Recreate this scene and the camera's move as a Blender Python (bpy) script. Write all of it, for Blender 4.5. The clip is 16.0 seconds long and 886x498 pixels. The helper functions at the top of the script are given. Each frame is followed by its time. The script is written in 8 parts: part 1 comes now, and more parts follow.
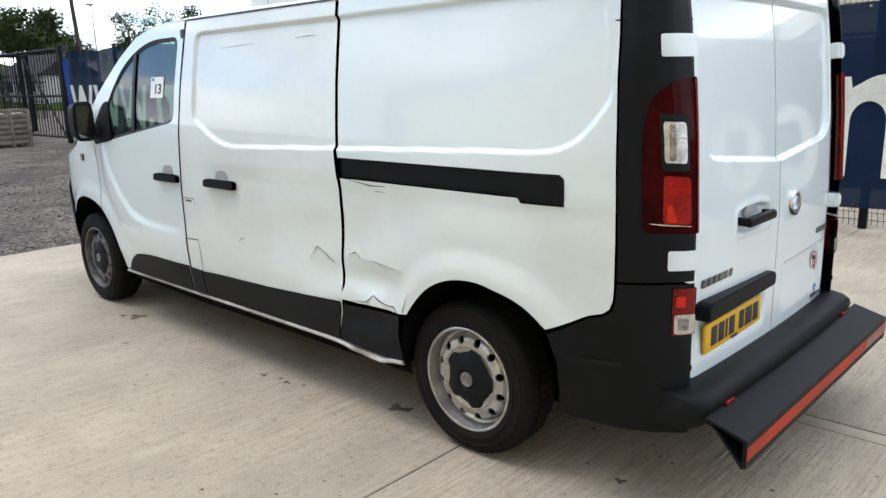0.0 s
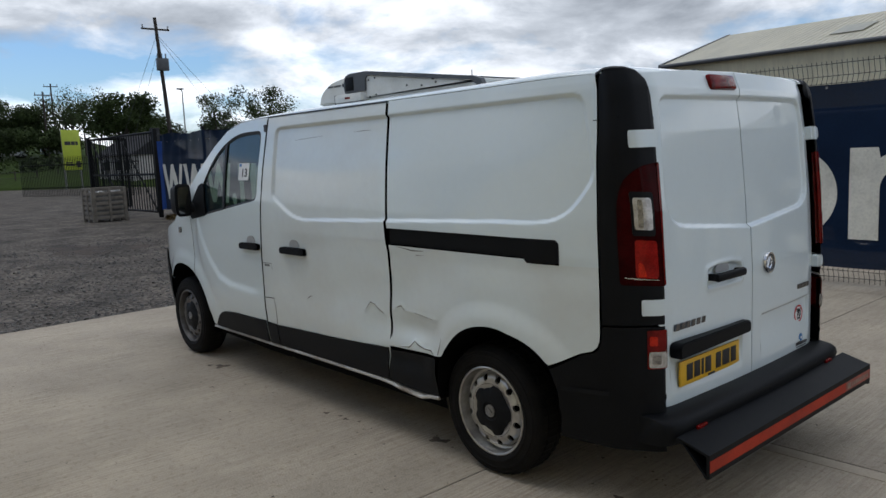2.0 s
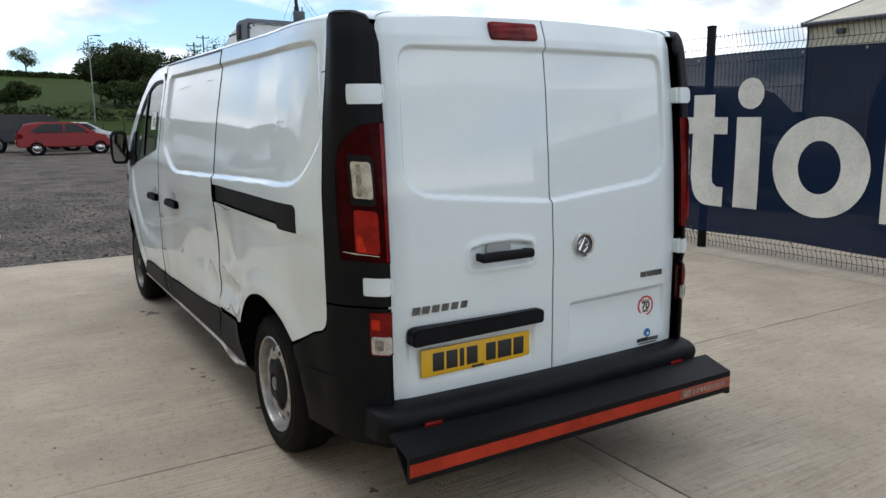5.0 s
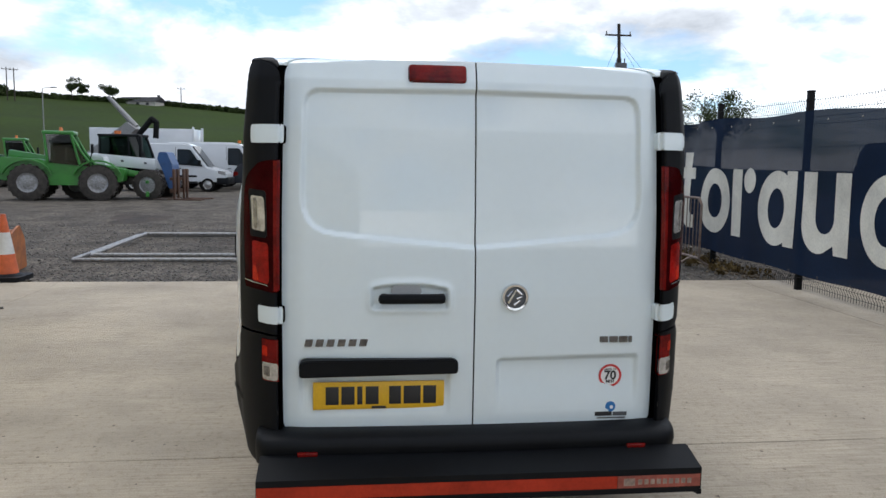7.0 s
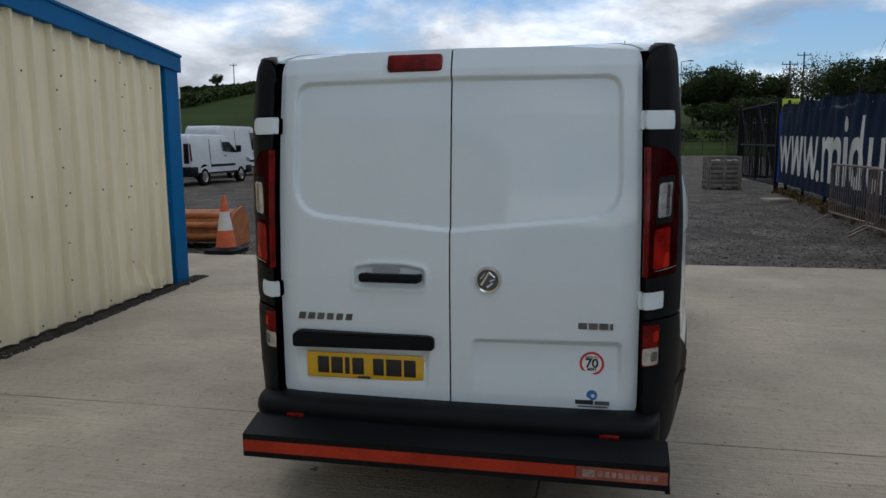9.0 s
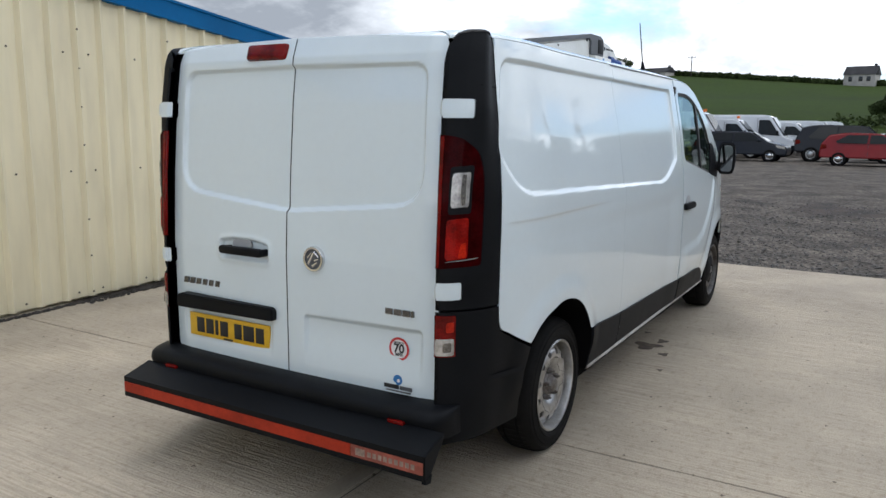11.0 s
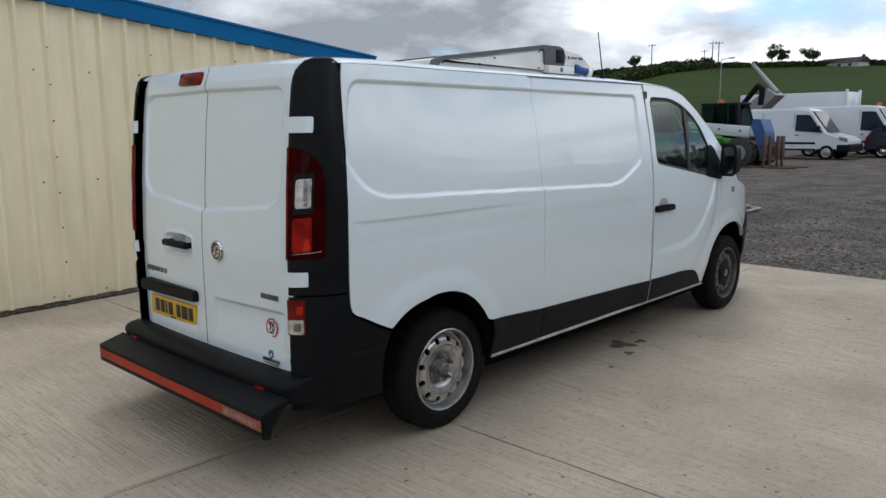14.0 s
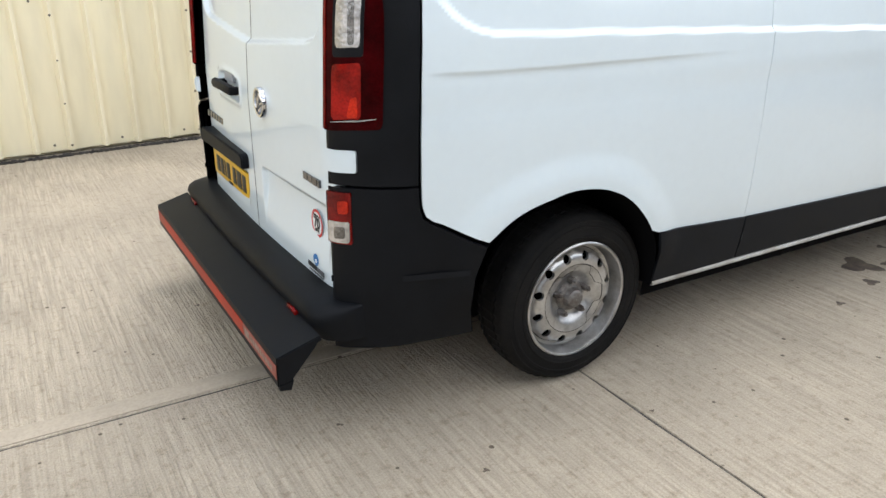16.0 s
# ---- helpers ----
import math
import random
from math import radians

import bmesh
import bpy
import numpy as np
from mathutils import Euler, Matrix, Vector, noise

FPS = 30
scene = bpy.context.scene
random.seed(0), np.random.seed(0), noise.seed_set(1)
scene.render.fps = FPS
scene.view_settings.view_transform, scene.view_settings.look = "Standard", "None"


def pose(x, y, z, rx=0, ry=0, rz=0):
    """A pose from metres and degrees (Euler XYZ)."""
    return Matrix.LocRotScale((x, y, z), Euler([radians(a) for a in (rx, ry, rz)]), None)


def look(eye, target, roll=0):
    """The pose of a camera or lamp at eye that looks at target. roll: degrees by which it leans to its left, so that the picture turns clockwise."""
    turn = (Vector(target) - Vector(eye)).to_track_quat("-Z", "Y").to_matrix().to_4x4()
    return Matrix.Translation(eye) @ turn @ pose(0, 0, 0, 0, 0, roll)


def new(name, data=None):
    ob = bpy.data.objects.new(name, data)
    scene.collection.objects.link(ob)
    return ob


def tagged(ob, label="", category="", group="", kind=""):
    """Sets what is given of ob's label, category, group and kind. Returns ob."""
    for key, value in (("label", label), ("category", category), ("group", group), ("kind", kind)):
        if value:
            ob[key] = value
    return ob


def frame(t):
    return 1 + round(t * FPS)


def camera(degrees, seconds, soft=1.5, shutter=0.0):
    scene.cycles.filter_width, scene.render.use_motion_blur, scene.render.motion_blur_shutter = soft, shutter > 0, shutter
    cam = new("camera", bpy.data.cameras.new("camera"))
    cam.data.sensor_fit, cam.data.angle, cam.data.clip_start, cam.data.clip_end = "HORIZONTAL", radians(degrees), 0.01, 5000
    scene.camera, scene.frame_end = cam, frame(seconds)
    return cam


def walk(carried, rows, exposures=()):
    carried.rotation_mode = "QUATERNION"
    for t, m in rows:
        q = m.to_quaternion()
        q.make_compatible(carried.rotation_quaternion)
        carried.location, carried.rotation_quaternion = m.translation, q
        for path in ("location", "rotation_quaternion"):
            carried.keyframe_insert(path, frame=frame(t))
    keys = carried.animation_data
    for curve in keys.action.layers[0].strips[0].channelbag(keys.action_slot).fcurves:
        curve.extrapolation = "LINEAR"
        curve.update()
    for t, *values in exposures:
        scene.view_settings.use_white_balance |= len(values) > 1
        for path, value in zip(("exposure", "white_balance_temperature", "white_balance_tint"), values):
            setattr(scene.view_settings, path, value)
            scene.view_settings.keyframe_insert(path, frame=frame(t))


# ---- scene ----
cam = camera(61.0, 16.0)
PATH = [
    (0, (1.9, -3.017, 1.494), (0.559, -1.6, 1.056), -1.4),
    (0.5, (2.198, -3.094, 1.526), (0.807, -1.697, 1.188), -0.9),
    (1, (2.315, -3.195, 1.548), (0.874, -1.833, 1.286), -1.9),
    (1.5, (2.359, -3.309, 1.559), (0.937, -1.938, 1.247), -2.8),
    (2, (2.514, -3.355, 1.556), (1.023, -2.046, 1.305), -2.5),
    (2.5, (2.717, -3.36, 1.55), (1.238, -2.041, 1.283), -2.3),
    (3, (2.765, -3.245, 1.534), (1.304, -1.929, 1.164), -2.9),
    (3.5, (2.752, -2.973, 1.517), (1.305, -1.642, 1.151), -1.8),
    (4, (2.899, -2.675, 1.502), (1.348, -1.453, 1.184), -2.5),
    (4.5, (3.105, -2.332, 1.503), (1.472, -1.231, 1.159), -1.1),
    (5, (3.199, -1.913, 1.506), (1.51, -0.9, 1.156), -0.7),
    (5.2, (3.277, -1.766, 1.516), (1.534, -0.834, 1.206), -1.3),
    (7.3, (3.69, -0.224, 1.476), (1.718, -0.146, 1.149), 1.1),
    (7.5, (3.692, -0.083, 1.474), (1.737, -0.122, 1.054), 0.4),
    (8, (3.607, 0.057, 1.444), (1.673, -0.072, 0.952), -1.1),
    (8.5, (3.692, 0.296, 1.477), (1.731, -0.033, 1.259), 0.6),
    (9, (3.732, 0.614, 1.506), (1.797, 0.189, 1.226), -0.6),
    (9.5, (3.583, 0.905, 1.513), (1.674, 0.44, 1.139), 1.9),
    (9.7, (3.556, 1.067, 1.513), (1.645, 0.561, 1.209), 1.4),
    (11.8, (2.91, 2.708, 1.516), (1.392, 1.444, 1.206), 2.0),
    (12, (2.838, 2.808, 1.505), (1.344, 1.503, 1.255), 2.8),
    (12.5, (2.74, 3.091, 1.52), (1.318, 1.702, 1.301), 2.0),
    (13, (2.765, 3.399, 1.557), (1.355, 2.014, 1.252), 1.2),
    (13.5, (2.78, 3.502, 1.578), (1.369, 2.116, 1.28), 0.1),
    (14, (2.758, 3.496, 1.565), (1.326, 2.137, 1.246), -0.5),
    (14.5, (2.631, 3.403, 1.543), (1.306, 1.97, 1.107), -1.1),
    (15, (2.357, 3.142, 1.515), (1.085, 1.706, 0.948), -0.4),
    (15.5, (2.002, 2.964, 1.465), (0.899, 1.423, 0.825), -0.9),
    (16, (1.658, 2.73, 1.465), (0.704, 1.134, 0.728), 0.4),
]
EXPOSURE = [(0.0, 1.45, 6280, 10), (0.5, 1.2, 6250, 10), (1.0, 0.42, 6230, 10), (1.5, 0.15, 6130, 10), (2.0, 0.12, 6130, 10), (2.5, -0.04, 6080, 10), (3.0, 0.68, 6230, 10), (3.5, 0.95, 6300, 10), (4.5, 0.7, 6250, 10), (5.2, 0.72, 6300, 10),
            (7.3, 0.7, 6270, 10), (8.0, 1.2, 6320, 10), (8.6, 0.6, 6180, 10), (9.0, -0.12, 6080, 10), (9.7, 0.75, 6220, 10), (11.8, 0.7, 6250, 10), (12.5, 0.05, 6120, 10), (13.5, 0.38, 6220, 10), (14.5, 0.65, 6430, 10), (15.0, 1.0, 6480, 10), (15.5, 1.3, 6420, 10), (16.0, 1.4, 6480, 10)]
walk(cam, [(t, look(eye, target, roll)) for t, eye, target, roll in PATH], EXPOSURE)

# ---- world, sun ----
SUN_ELEV, SUN_ROT = radians(64), radians(236)
world = bpy.data.worlds.new("world")
scene.world = world
world.use_nodes = True
wn, wl = world.node_tree.nodes, world.node_tree.links
wn.clear()
w_out = wn.new("ShaderNodeOutputWorld")
w_bg = wn.new("ShaderNodeBackground")
w_sky = wn.new("ShaderNodeTexSky")
w_sky.sky_type = 'NISHITA'
w_sky.sun_disc = False
w_sky.sun_elevation, w_sky.sun_rotation = SUN_ELEV, SUN_ROT
w_tc = wn.new("ShaderNodeTexCoord")
w_sep = wn.new("ShaderNodeSeparateXYZ")
wl.new(w_tc.outputs["Generated"], w_sep.inputs[0])


def w_math(op, a, b=None, clamp=False):
    n = wn.new("ShaderNodeMath")
    n.operation, n.use_clamp = op, clamp
    for i, v in enumerate((a, b)):
        if v is None:
            continue
        if isinstance(v, (int, float)):
            n.inputs[i].default_value = v
        else:
            wl.new(v, n.inputs[i])
    return n.outputs[0]


def w_ramp(fac, stops):
    n = wn.new("ShaderNodeValToRGB")
    wl.new(fac, n.inputs[0])
    el = n.color_ramp.elements
    while len(el) < len(stops):
        el.new(0.5)
    for e, (pos, col) in zip(el, stops):
        e.position, e.color = pos, (*col, 1)
    return n.outputs[0]


def w_mix(fac, a, b):
    n = wn.new("ShaderNodeMixRGB")
    for i, v in enumerate((fac, a, b)):
        if isinstance(v, (int, float)):
            n.inputs[i].default_value = v
        elif isinstance(v, tuple):
            n.inputs[i].default_value = (*v, 1)
        else:
            wl.new(v, n.inputs[i])
    return n.outputs[0]


def w_at(lift):
    """Where the cloud noise is read: flattened heaps, looked up a little higher or lower."""
    v = wn.new("ShaderNodeCombineXYZ")
    wl.new(w_sep.outputs[0], v.inputs[0])
    wl.new(w_sep.outputs[1], v.inputs[1])
    wl.new(w_math('ADD', w_math('MULTIPLY', w_sep.outputs[2], 2.5), lift), v.inputs[2])
    return v.outputs[0]


def w_noise(at, scale, detail, rough, distort=0.0):
    n = wn.new("ShaderNodeTexNoise")
    n.inputs["Scale"].default_value = scale
    n.inputs["Detail"].default_value = detail
    n.inputs["Roughness"].default_value = rough
    n.inputs["Distortion"].default_value = distort
    wl.new(at, n.inputs["Vector"])
    return n.outputs["Fac"]


def w_heaps(lift):
    at = w_at(lift)
    return w_math('ADD', w_math('MULTIPLY', w_noise(at, 2.2, 2, 0.5, 0.2), 0.60), w_math('MULTIPLY', w_noise(at, 5.5, 9, 0.58, 0.25), 0.40))


w_heap = w_heaps(3.30)
w_above = w_heaps(3.42)
# a clear stretch of blue over the hill, between the heaps
w_gap = wn.new("ShaderNodeVectorMath")
w_gap.operation = 'DOT_PRODUCT'
wl.new(w_tc.outputs["Generated"], w_gap.inputs[0])
w_gap.inputs[1].default_value = Vector((math.cos(radians(193)) * 0.93, math.sin(radians(193)) * 0.93, 0.34)).normalized()
w_open = w_ramp(w_gap.outputs["Value"], [(0.950, (0, 0, 0)), (0.995, (1, 1, 1))])
w_low = w_ramp(w_sep.outputs[2], [(0.01, (1, 1, 1)), (0.12, (0, 0, 0))])
w_amount = w_math('ADD', w_math('SUBTRACT', w_heap, w_math('MULTIPLY', w_open, 0.095)), w_math('MULTIPLY', w_low, 0.085))
w_cover = w_ramp(w_amount, [(0.41, (0, 0, 0)), (0.50, (1, 1, 1))])
# lit crowns and grey undersides; the cloud lies heavier beyond the building
w_under = w_math('ADD', w_math('MULTIPLY', w_math('SUBTRACT', w_above, w_heap), 1.5), w_math('MULTIPLY', w_heap, 0.9))
w_under = w_math('ADD', w_under, w_math('MULTIPLY', w_math('MAXIMUM', w_math('MULTIPLY', w_sep.outputs[1], -1.0), 0.0), 0.30))
# Unseen cloud towards +x is darkened, to shade the wall ribs' +x sides.
w_under = w_math('ADD', w_under, w_math('MULTIPLY', w_math('MAXIMUM', w_sep.outputs[0], 0.0), 0.07))
w_under = w_math('SUBTRACT', w_under, w_math('MULTIPLY', w_low, 0.12))
w_tone = w_ramp(w_under, [(0.36, (1.50, 1.51, 1.52)), (0.46, (1.02, 1.04, 1.07)), (0.55, (0.62, 0.65, 0.69)), (0.70, (0.27, 0.295, 0.33))])
w_blue = wn.new("ShaderNodeVectorMath")
w_blue.operation = 'MULTIPLY'
wl.new(w_sky.outputs[0], w_blue.inputs[0])
w_blue.inputs[1].default_value = (0.090, 0.110, 0.130)
wl.new(w_mix(w_cover, w_blue.outputs[0], w_tone), w_bg.inputs["Color"])
w_bg.inputs["Strength"].default_value = 0.90
wl.new(w_bg.outputs[0], w_out.inputs[0])

sun_data = bpy.data.lights.new("sun", 'SUN')
sun_data.energy, sun_data.angle, sun_data.color = 0.55, radians(24), (1.0, 0.95, 0.88)
sun = new("sun", sun_data)
# The sky's sun at rotation r stands towards (sin r, cos r).
sun_dir = Vector((math.sin(SUN_ROT) * math.cos(SUN_ELEV), math.cos(SUN_ROT) * math.cos(SUN_ELEV), math.sin(SUN_ELEV)))
sun.matrix_world = look(sun_dir * 50, (0, 0, 0))

# ---- materials ----
def mat(name, col, rough=0.5, metal=0.0, var=0.10, scale=4.0, fine=70.0, bump=0.15, depth=0.002, tint=None, coat=0.0, coat_rough=0.08, spec=0.5, stretch=(1, 1, 1), by_piece=0.0):
    """Painted or raw surface: colour varied at two scales, uneven gloss and fine relief."""
    m = bpy.data.materials.new(name)
    m.use_nodes = True
    n, l = m.node_tree.nodes, m.node_tree.links
    bsdf = n["Principled BSDF"]
    tc = n.new("ShaderNodeTexCoord")
    mp = n.new("ShaderNodeMapping")
    mp.inputs["Scale"].default_value = stretch
    l.new(tc.outputs["Object"], mp.inputs[0])
    big = n.new("ShaderNodeTexNoise")
    big.inputs["Scale"].default_value, big.inputs["Detail"].default_value, big.inputs["Roughness"].default_value = scale, 5, 0.6
    small = n.new("ShaderNodeTexNoise")
    small.inputs["Scale"].default_value, small.inputs["Detail"].default_value = fine, 4
    l.new(mp.outputs[0], big.inputs["Vector"])
    l.new(mp.outputs[0], small.inputs["Vector"])
    ramp = n.new("ShaderNodeValToRGB")
    c = Vector(col)
    t = Vector(tint) if tint else c * (1 - 2.2 * var)
    e = ramp.color_ramp.elements
    e[0].position, e[0].color = 0.30, (*t, 1)
    e[1].position, e[1].color = 0.62, (*(c * (1 + 0.5 * var)), 1)
    l.new(big.outputs["Fac"], ramp.inputs[0])
    grain = n.new("ShaderNodeMixRGB")
    grain.blend_type = 'MULTIPLY'
    grain.inputs[0].default_value = min(1.0, var * 2.5)
    g2 = n.new("ShaderNodeValToRGB")
    g2.color_ramp.elements[0].position, g2.color_ramp.elements[0].color = 0.3, (0.55, 0.55, 0.55, 1)
    g2.color_ramp.elements[1].position, g2.color_ramp.elements[1].color = 0.6, (1, 1, 1, 1)
    l.new(small.outputs["Fac"], g2.inputs[0])
    l.new(ramp.outputs[0], grain.inputs[1])
    l.new(g2.outputs[0], grain.inputs[2])
    colour = grain.outputs[0]
    if by_piece:
        info = n.new("ShaderNodeObjectInfo")
        hv = n.new("ShaderNodeHueSaturation")
        mm = n.new("ShaderNodeMapRange")
        mm.inputs[3].default_value, mm.inputs[4].default_value = 1 - by_piece, 1 + by_piece
        l.new(info.outputs["Random"], mm.inputs[0])
        l.new(mm.outputs[0], hv.inputs["Value"])
        l.new(colour, hv.inputs["Color"])
        colour = hv.outputs[0]
    l.new(colour, bsdf.inputs["Base Color"])
    rr = n.new("ShaderNodeMapRange")
    rr.inputs[3].default_value, rr.inputs[4].default_value = max(0.02, rough - 0.12 * rough), min(1, rough + 0.15 * rough)
    l.new(big.outputs["Fac"], rr.inputs[0])
    l.new(rr.outputs[0], bsdf.inputs["Roughness"])
    bsdf.inputs["Metallic"].default_value = metal
    bsdf.inputs["Specular IOR Level"].default_value = spec
    bsdf.inputs["Coat Weight"].default_value = coat
    bsdf.inputs["Coat Roughness"].default_value = coat_rough
    if bump:
        b = n.new("ShaderNodeBump")
        b.inputs["Strength"].default_value, b.inputs["Distance"].default_value = bump, depth
        l.new(small.outputs["Fac"], b.inputs["Height"])
        l.new(b.outputs[0], bsdf.inputs["Normal"])
    return m


def glass(name, tint=(0.55, 0.62, 0.58), clear=0.75, rough=0.02):
    """Thin tinted pane: a see-through sheet with a glossy face."""
    m = bpy.data.materials.new(name)
    m.use_nodes = True
    n, l = m.node_tree.nodes, m.node_tree.links
    n.clear()
    out = n.new("ShaderNodeOutputMaterial")
    tr = n.new("ShaderNodeBsdfTransparent")
    tr.inputs[0].default_value = (*(Vector(tint) * clear), 1)
    gl = n.new("ShaderNodeBsdfGlossy")
    gl.inputs["Roughness"].default_value = rough
    lw = n.new("ShaderNodeLayerWeight")
    lw.inputs[0].default_value = 0.5
    pw = n.new("ShaderNodeMath")
    pw.operation = 'POWER'
    pw.inputs[1].default_value = 4.0
    l.new(lw.outputs["Facing"], pw.inputs[0])
    gain = n.new("ShaderNodeMath")
    gain.operation = 'MULTIPLY_ADD'
    gain.inputs[1].default_value, gain.inputs[2].default_value = 0.90, 0.05
    l.new(pw.outputs[0], gain.inputs[0])
    mx = n.new("ShaderNodeMixShader")
    l.new(gain.outputs[0], mx.inputs[0])
    l.new(tr.outputs[0], mx.inputs[1])
    l.new(gl.outputs[0], mx.inputs[2])
    l.new(mx.outputs[0], out.inputs[0])
    return m


def lens(name, col, rough=0.12, gloss=0.25):
    """Moulded lamp plastic."""
    m = mat(name, col, rough, var=0.28, scale=11, fine=160, bump=0.25, depth=0.002, spec=0.4 * gloss, coat=gloss, coat_rough=0.04)
    return m


def cloth_mesh(name, col, see):
    """Woven printed mesh that lets a little of what is behind it through."""
    m = mat(name, col, 0.7, spec=0.06, var=0.12, scale=1.3, fine=45, bump=0.2, depth=0.004)
    n, l = m.node_tree.nodes, m.node_tree.links
    tr = n.new("ShaderNodeBsdfTransparent")
    mx = n.new("ShaderNodeMixShader")
    mx.inputs[0].default_value = see
    l.new(n["Principled BSDF"].outputs[0], mx.inputs[1])
    l.new(tr.outputs[0], mx.inputs[2])
    l.new(mx.outputs[0], n["Material Output"].inputs[0])
    return m


PAINT = mat("van_white_paint", (0.690, 0.772, 0.800), 0.42, var=0.012, scale=1.1, fine=30, bump=0, tint=(0.672, 0.748, 0.772), coat=1.0, coat_rough=0.035)
PAINT.node_tree.nodes["Principled BSDF"].inputs["Coat IOR"].default_value = 1.55
PAINT_DULL = mat("dented_white_paint", (0.705, 0.772, 0.782), 0.45, var=0.02, scale=1.8, fine=26, bump=0, tint=(0.655, 0.695, 0.69), coat=1.0, coat_rough=0.06)
PAINT_DULL.node_tree.nodes["Principled BSDF"].inputs["Coat IOR"].default_value = 1.5
DARK_CHROME = mat("worn_dark_chrome", (0.20, 0.20, 0.21), 0.22, 0.95, var=0.2, scale=40, bump=0.05)
TRIM = mat("black_textured_plastic", (0.0054, 0.0062, 0.0078), 0.5, spec=0.14, var=0.14, scale=5, fine=260, bump=0.35, depth=0.0012)
TRIM_DULL = mat("greyed_black_plastic", (0.0090, 0.0102, 0.0126), 0.55, spec=0.15, var=0.16, scale=6, fine=220, bump=0.35, depth=0.0012)
# Near-black stands in for shade in gaps, arches, holes and underneath.
DARK = mat("shade_black", (0.005, 0.005, 0.0055), 0.9, spec=0.03, var=0.1, bump=0)
SEAL = mat("black_rubber_seal", (0.012, 0.012, 0.013), 0.5, var=0.1, bump=0.1)
TYRE = mat("tyre_rubber", (0.0078, 0.0076, 0.0075), 0.75, spec=0.14, var=0.2, scale=9, fine=120, bump=0.4, depth=0.002, tint=(0.0125, 0.0116, 0.0106))
STEEL = mat("silver_painted_steel", (0.54, 0.54, 0.535), 0.30, 0.82, var=0.10, scale=14, fine=140, bump=0.08, depth=0.001, tint=(0.33, 0.315, 0.295))
DUSTY_STEEL = mat("brake_dusted_steel", (0.17, 0.165, 0.16), 0.45, 0.6, var=0.16, scale=12, fine=140, bump=0.1, depth=0.001, tint=(0.09, 0.08, 0.072))
SILL = mat("dirty_white_sill", (0.50, 0.49, 0.46), 0.55, var=0.12, scale=5, fine=60, bump=0.1, tint=(0.20, 0.165, 0.13))
DISH = mat("grey_painted_dish", (0.36, 0.37, 0.385), 0.45, var=0.05, bump=0)
RUST = mat("rusty_hub_steel", (0.23, 0.22, 0.21), 0.45, 0.7, var=0.2, scale=40, fine=200, bump=0.4, tint=(0.12, 0.095, 0.08))
CHROME = mat("chrome", (0.72, 0.72, 0.72), 0.12, 1.0, var=0.06, scale=30, bump=0.05)
LENS_RED = lens("red_lamp_lens", (0.18, 0.005, 0.004))
LENS_DARK = lens("dark_red_lamp_lens", (0.036, 0.0012, 0.0018), 0.2, 0.05)
LENS_BRIGHT = lens("bright_red_lamp_lens", (0.33, 0.008, 0.005))
LENS_CLEAR = mat("clear_lamp_lens", (0.62, 0.60, 0.585), 0.2, 0.7, var=0.22, scale=26, fine=90, bump=0.5, depth=0.004, coat=0.3)
# Brighter red for the glints painted on the red lenses.
LENS_HOT = lens("orange_red_glint", (0.58, 0.025, 0.008))
LENS_SMOKE = mat("grey_lamp_reflector", (0.34, 0.33, 0.32), 0.15, 0.8, var=0.3, scale=30, fine=90, bump=0.3)
PLATE_YELLOW = mat("yellow_plate", (0.72, 0.42, 0.015), 0.35, var=0.06, scale=9, fine=90, bump=0.05)
INK = mat("black_ink", (0.015, 0.015, 0.016), 0.5, var=0.05, bump=0)
RED_TAPE = mat("faded_red_tape", (0.40, 0.034, 0.012), 0.45, spec=0.2, var=0.14, scale=6, fine=80, bump=0.1)
PALE_TAPE = mat("worn_pink_tape", (0.36, 0.085, 0.055), 0.5, var=0.2, scale=12, fine=80, bump=0.1)
STICK_WHITE = mat("white_sticker", (0.78, 0.78, 0.77), 0.4, var=0.03, bump=0)
STICK_RED = mat("red_sticker_ring", (0.55, 0.03, 0.03), 0.4, var=0.05, bump=0)
STICK_BLUE = mat("blue_sticker", (0.02, 0.16, 0.42), 0.4, var=0.08, bump=0)
WINDOW = glass("tinted_window_glass", (0.56, 0.70, 0.63), 0.92)
MIRROR = mat("mirror_glass", (0.20, 0.21, 0.22), 0.03, 1.0, var=0.01, bump=0)
SEAT = mat("dark_seat_cloth", (0.030, 0.031, 0.034), 0.85, var=0.2, scale=8, fine=140, bump=0.3)
DASH = mat("grey_dashboard_plastic", (0.045, 0.046, 0.048), 0.6, var=0.1, bump=0.2)
FRIDGE = mat("white_fridge_plastic", (0.74, 0.74, 0.71), 0.4, var=0.05, scale=3, fine=60, bump=0.05, tint=(0.62, 0.61, 0.56))
GREY_EDGE = mat("grey_plastic_edge", (0.085, 0.09, 0.098), 0.5, var=0.1, bump=0.15)
BLUE_PLASTIC = mat("blue_plug_plastic", (0.02, 0.07, 0.26), 0.45, var=0.1)
BARE = mat("bare_scraped_metal", (0.13, 0.12, 0.11), 0.6, 0.2, var=0.25, scale=30, tint=(0.05, 0.045, 0.04))


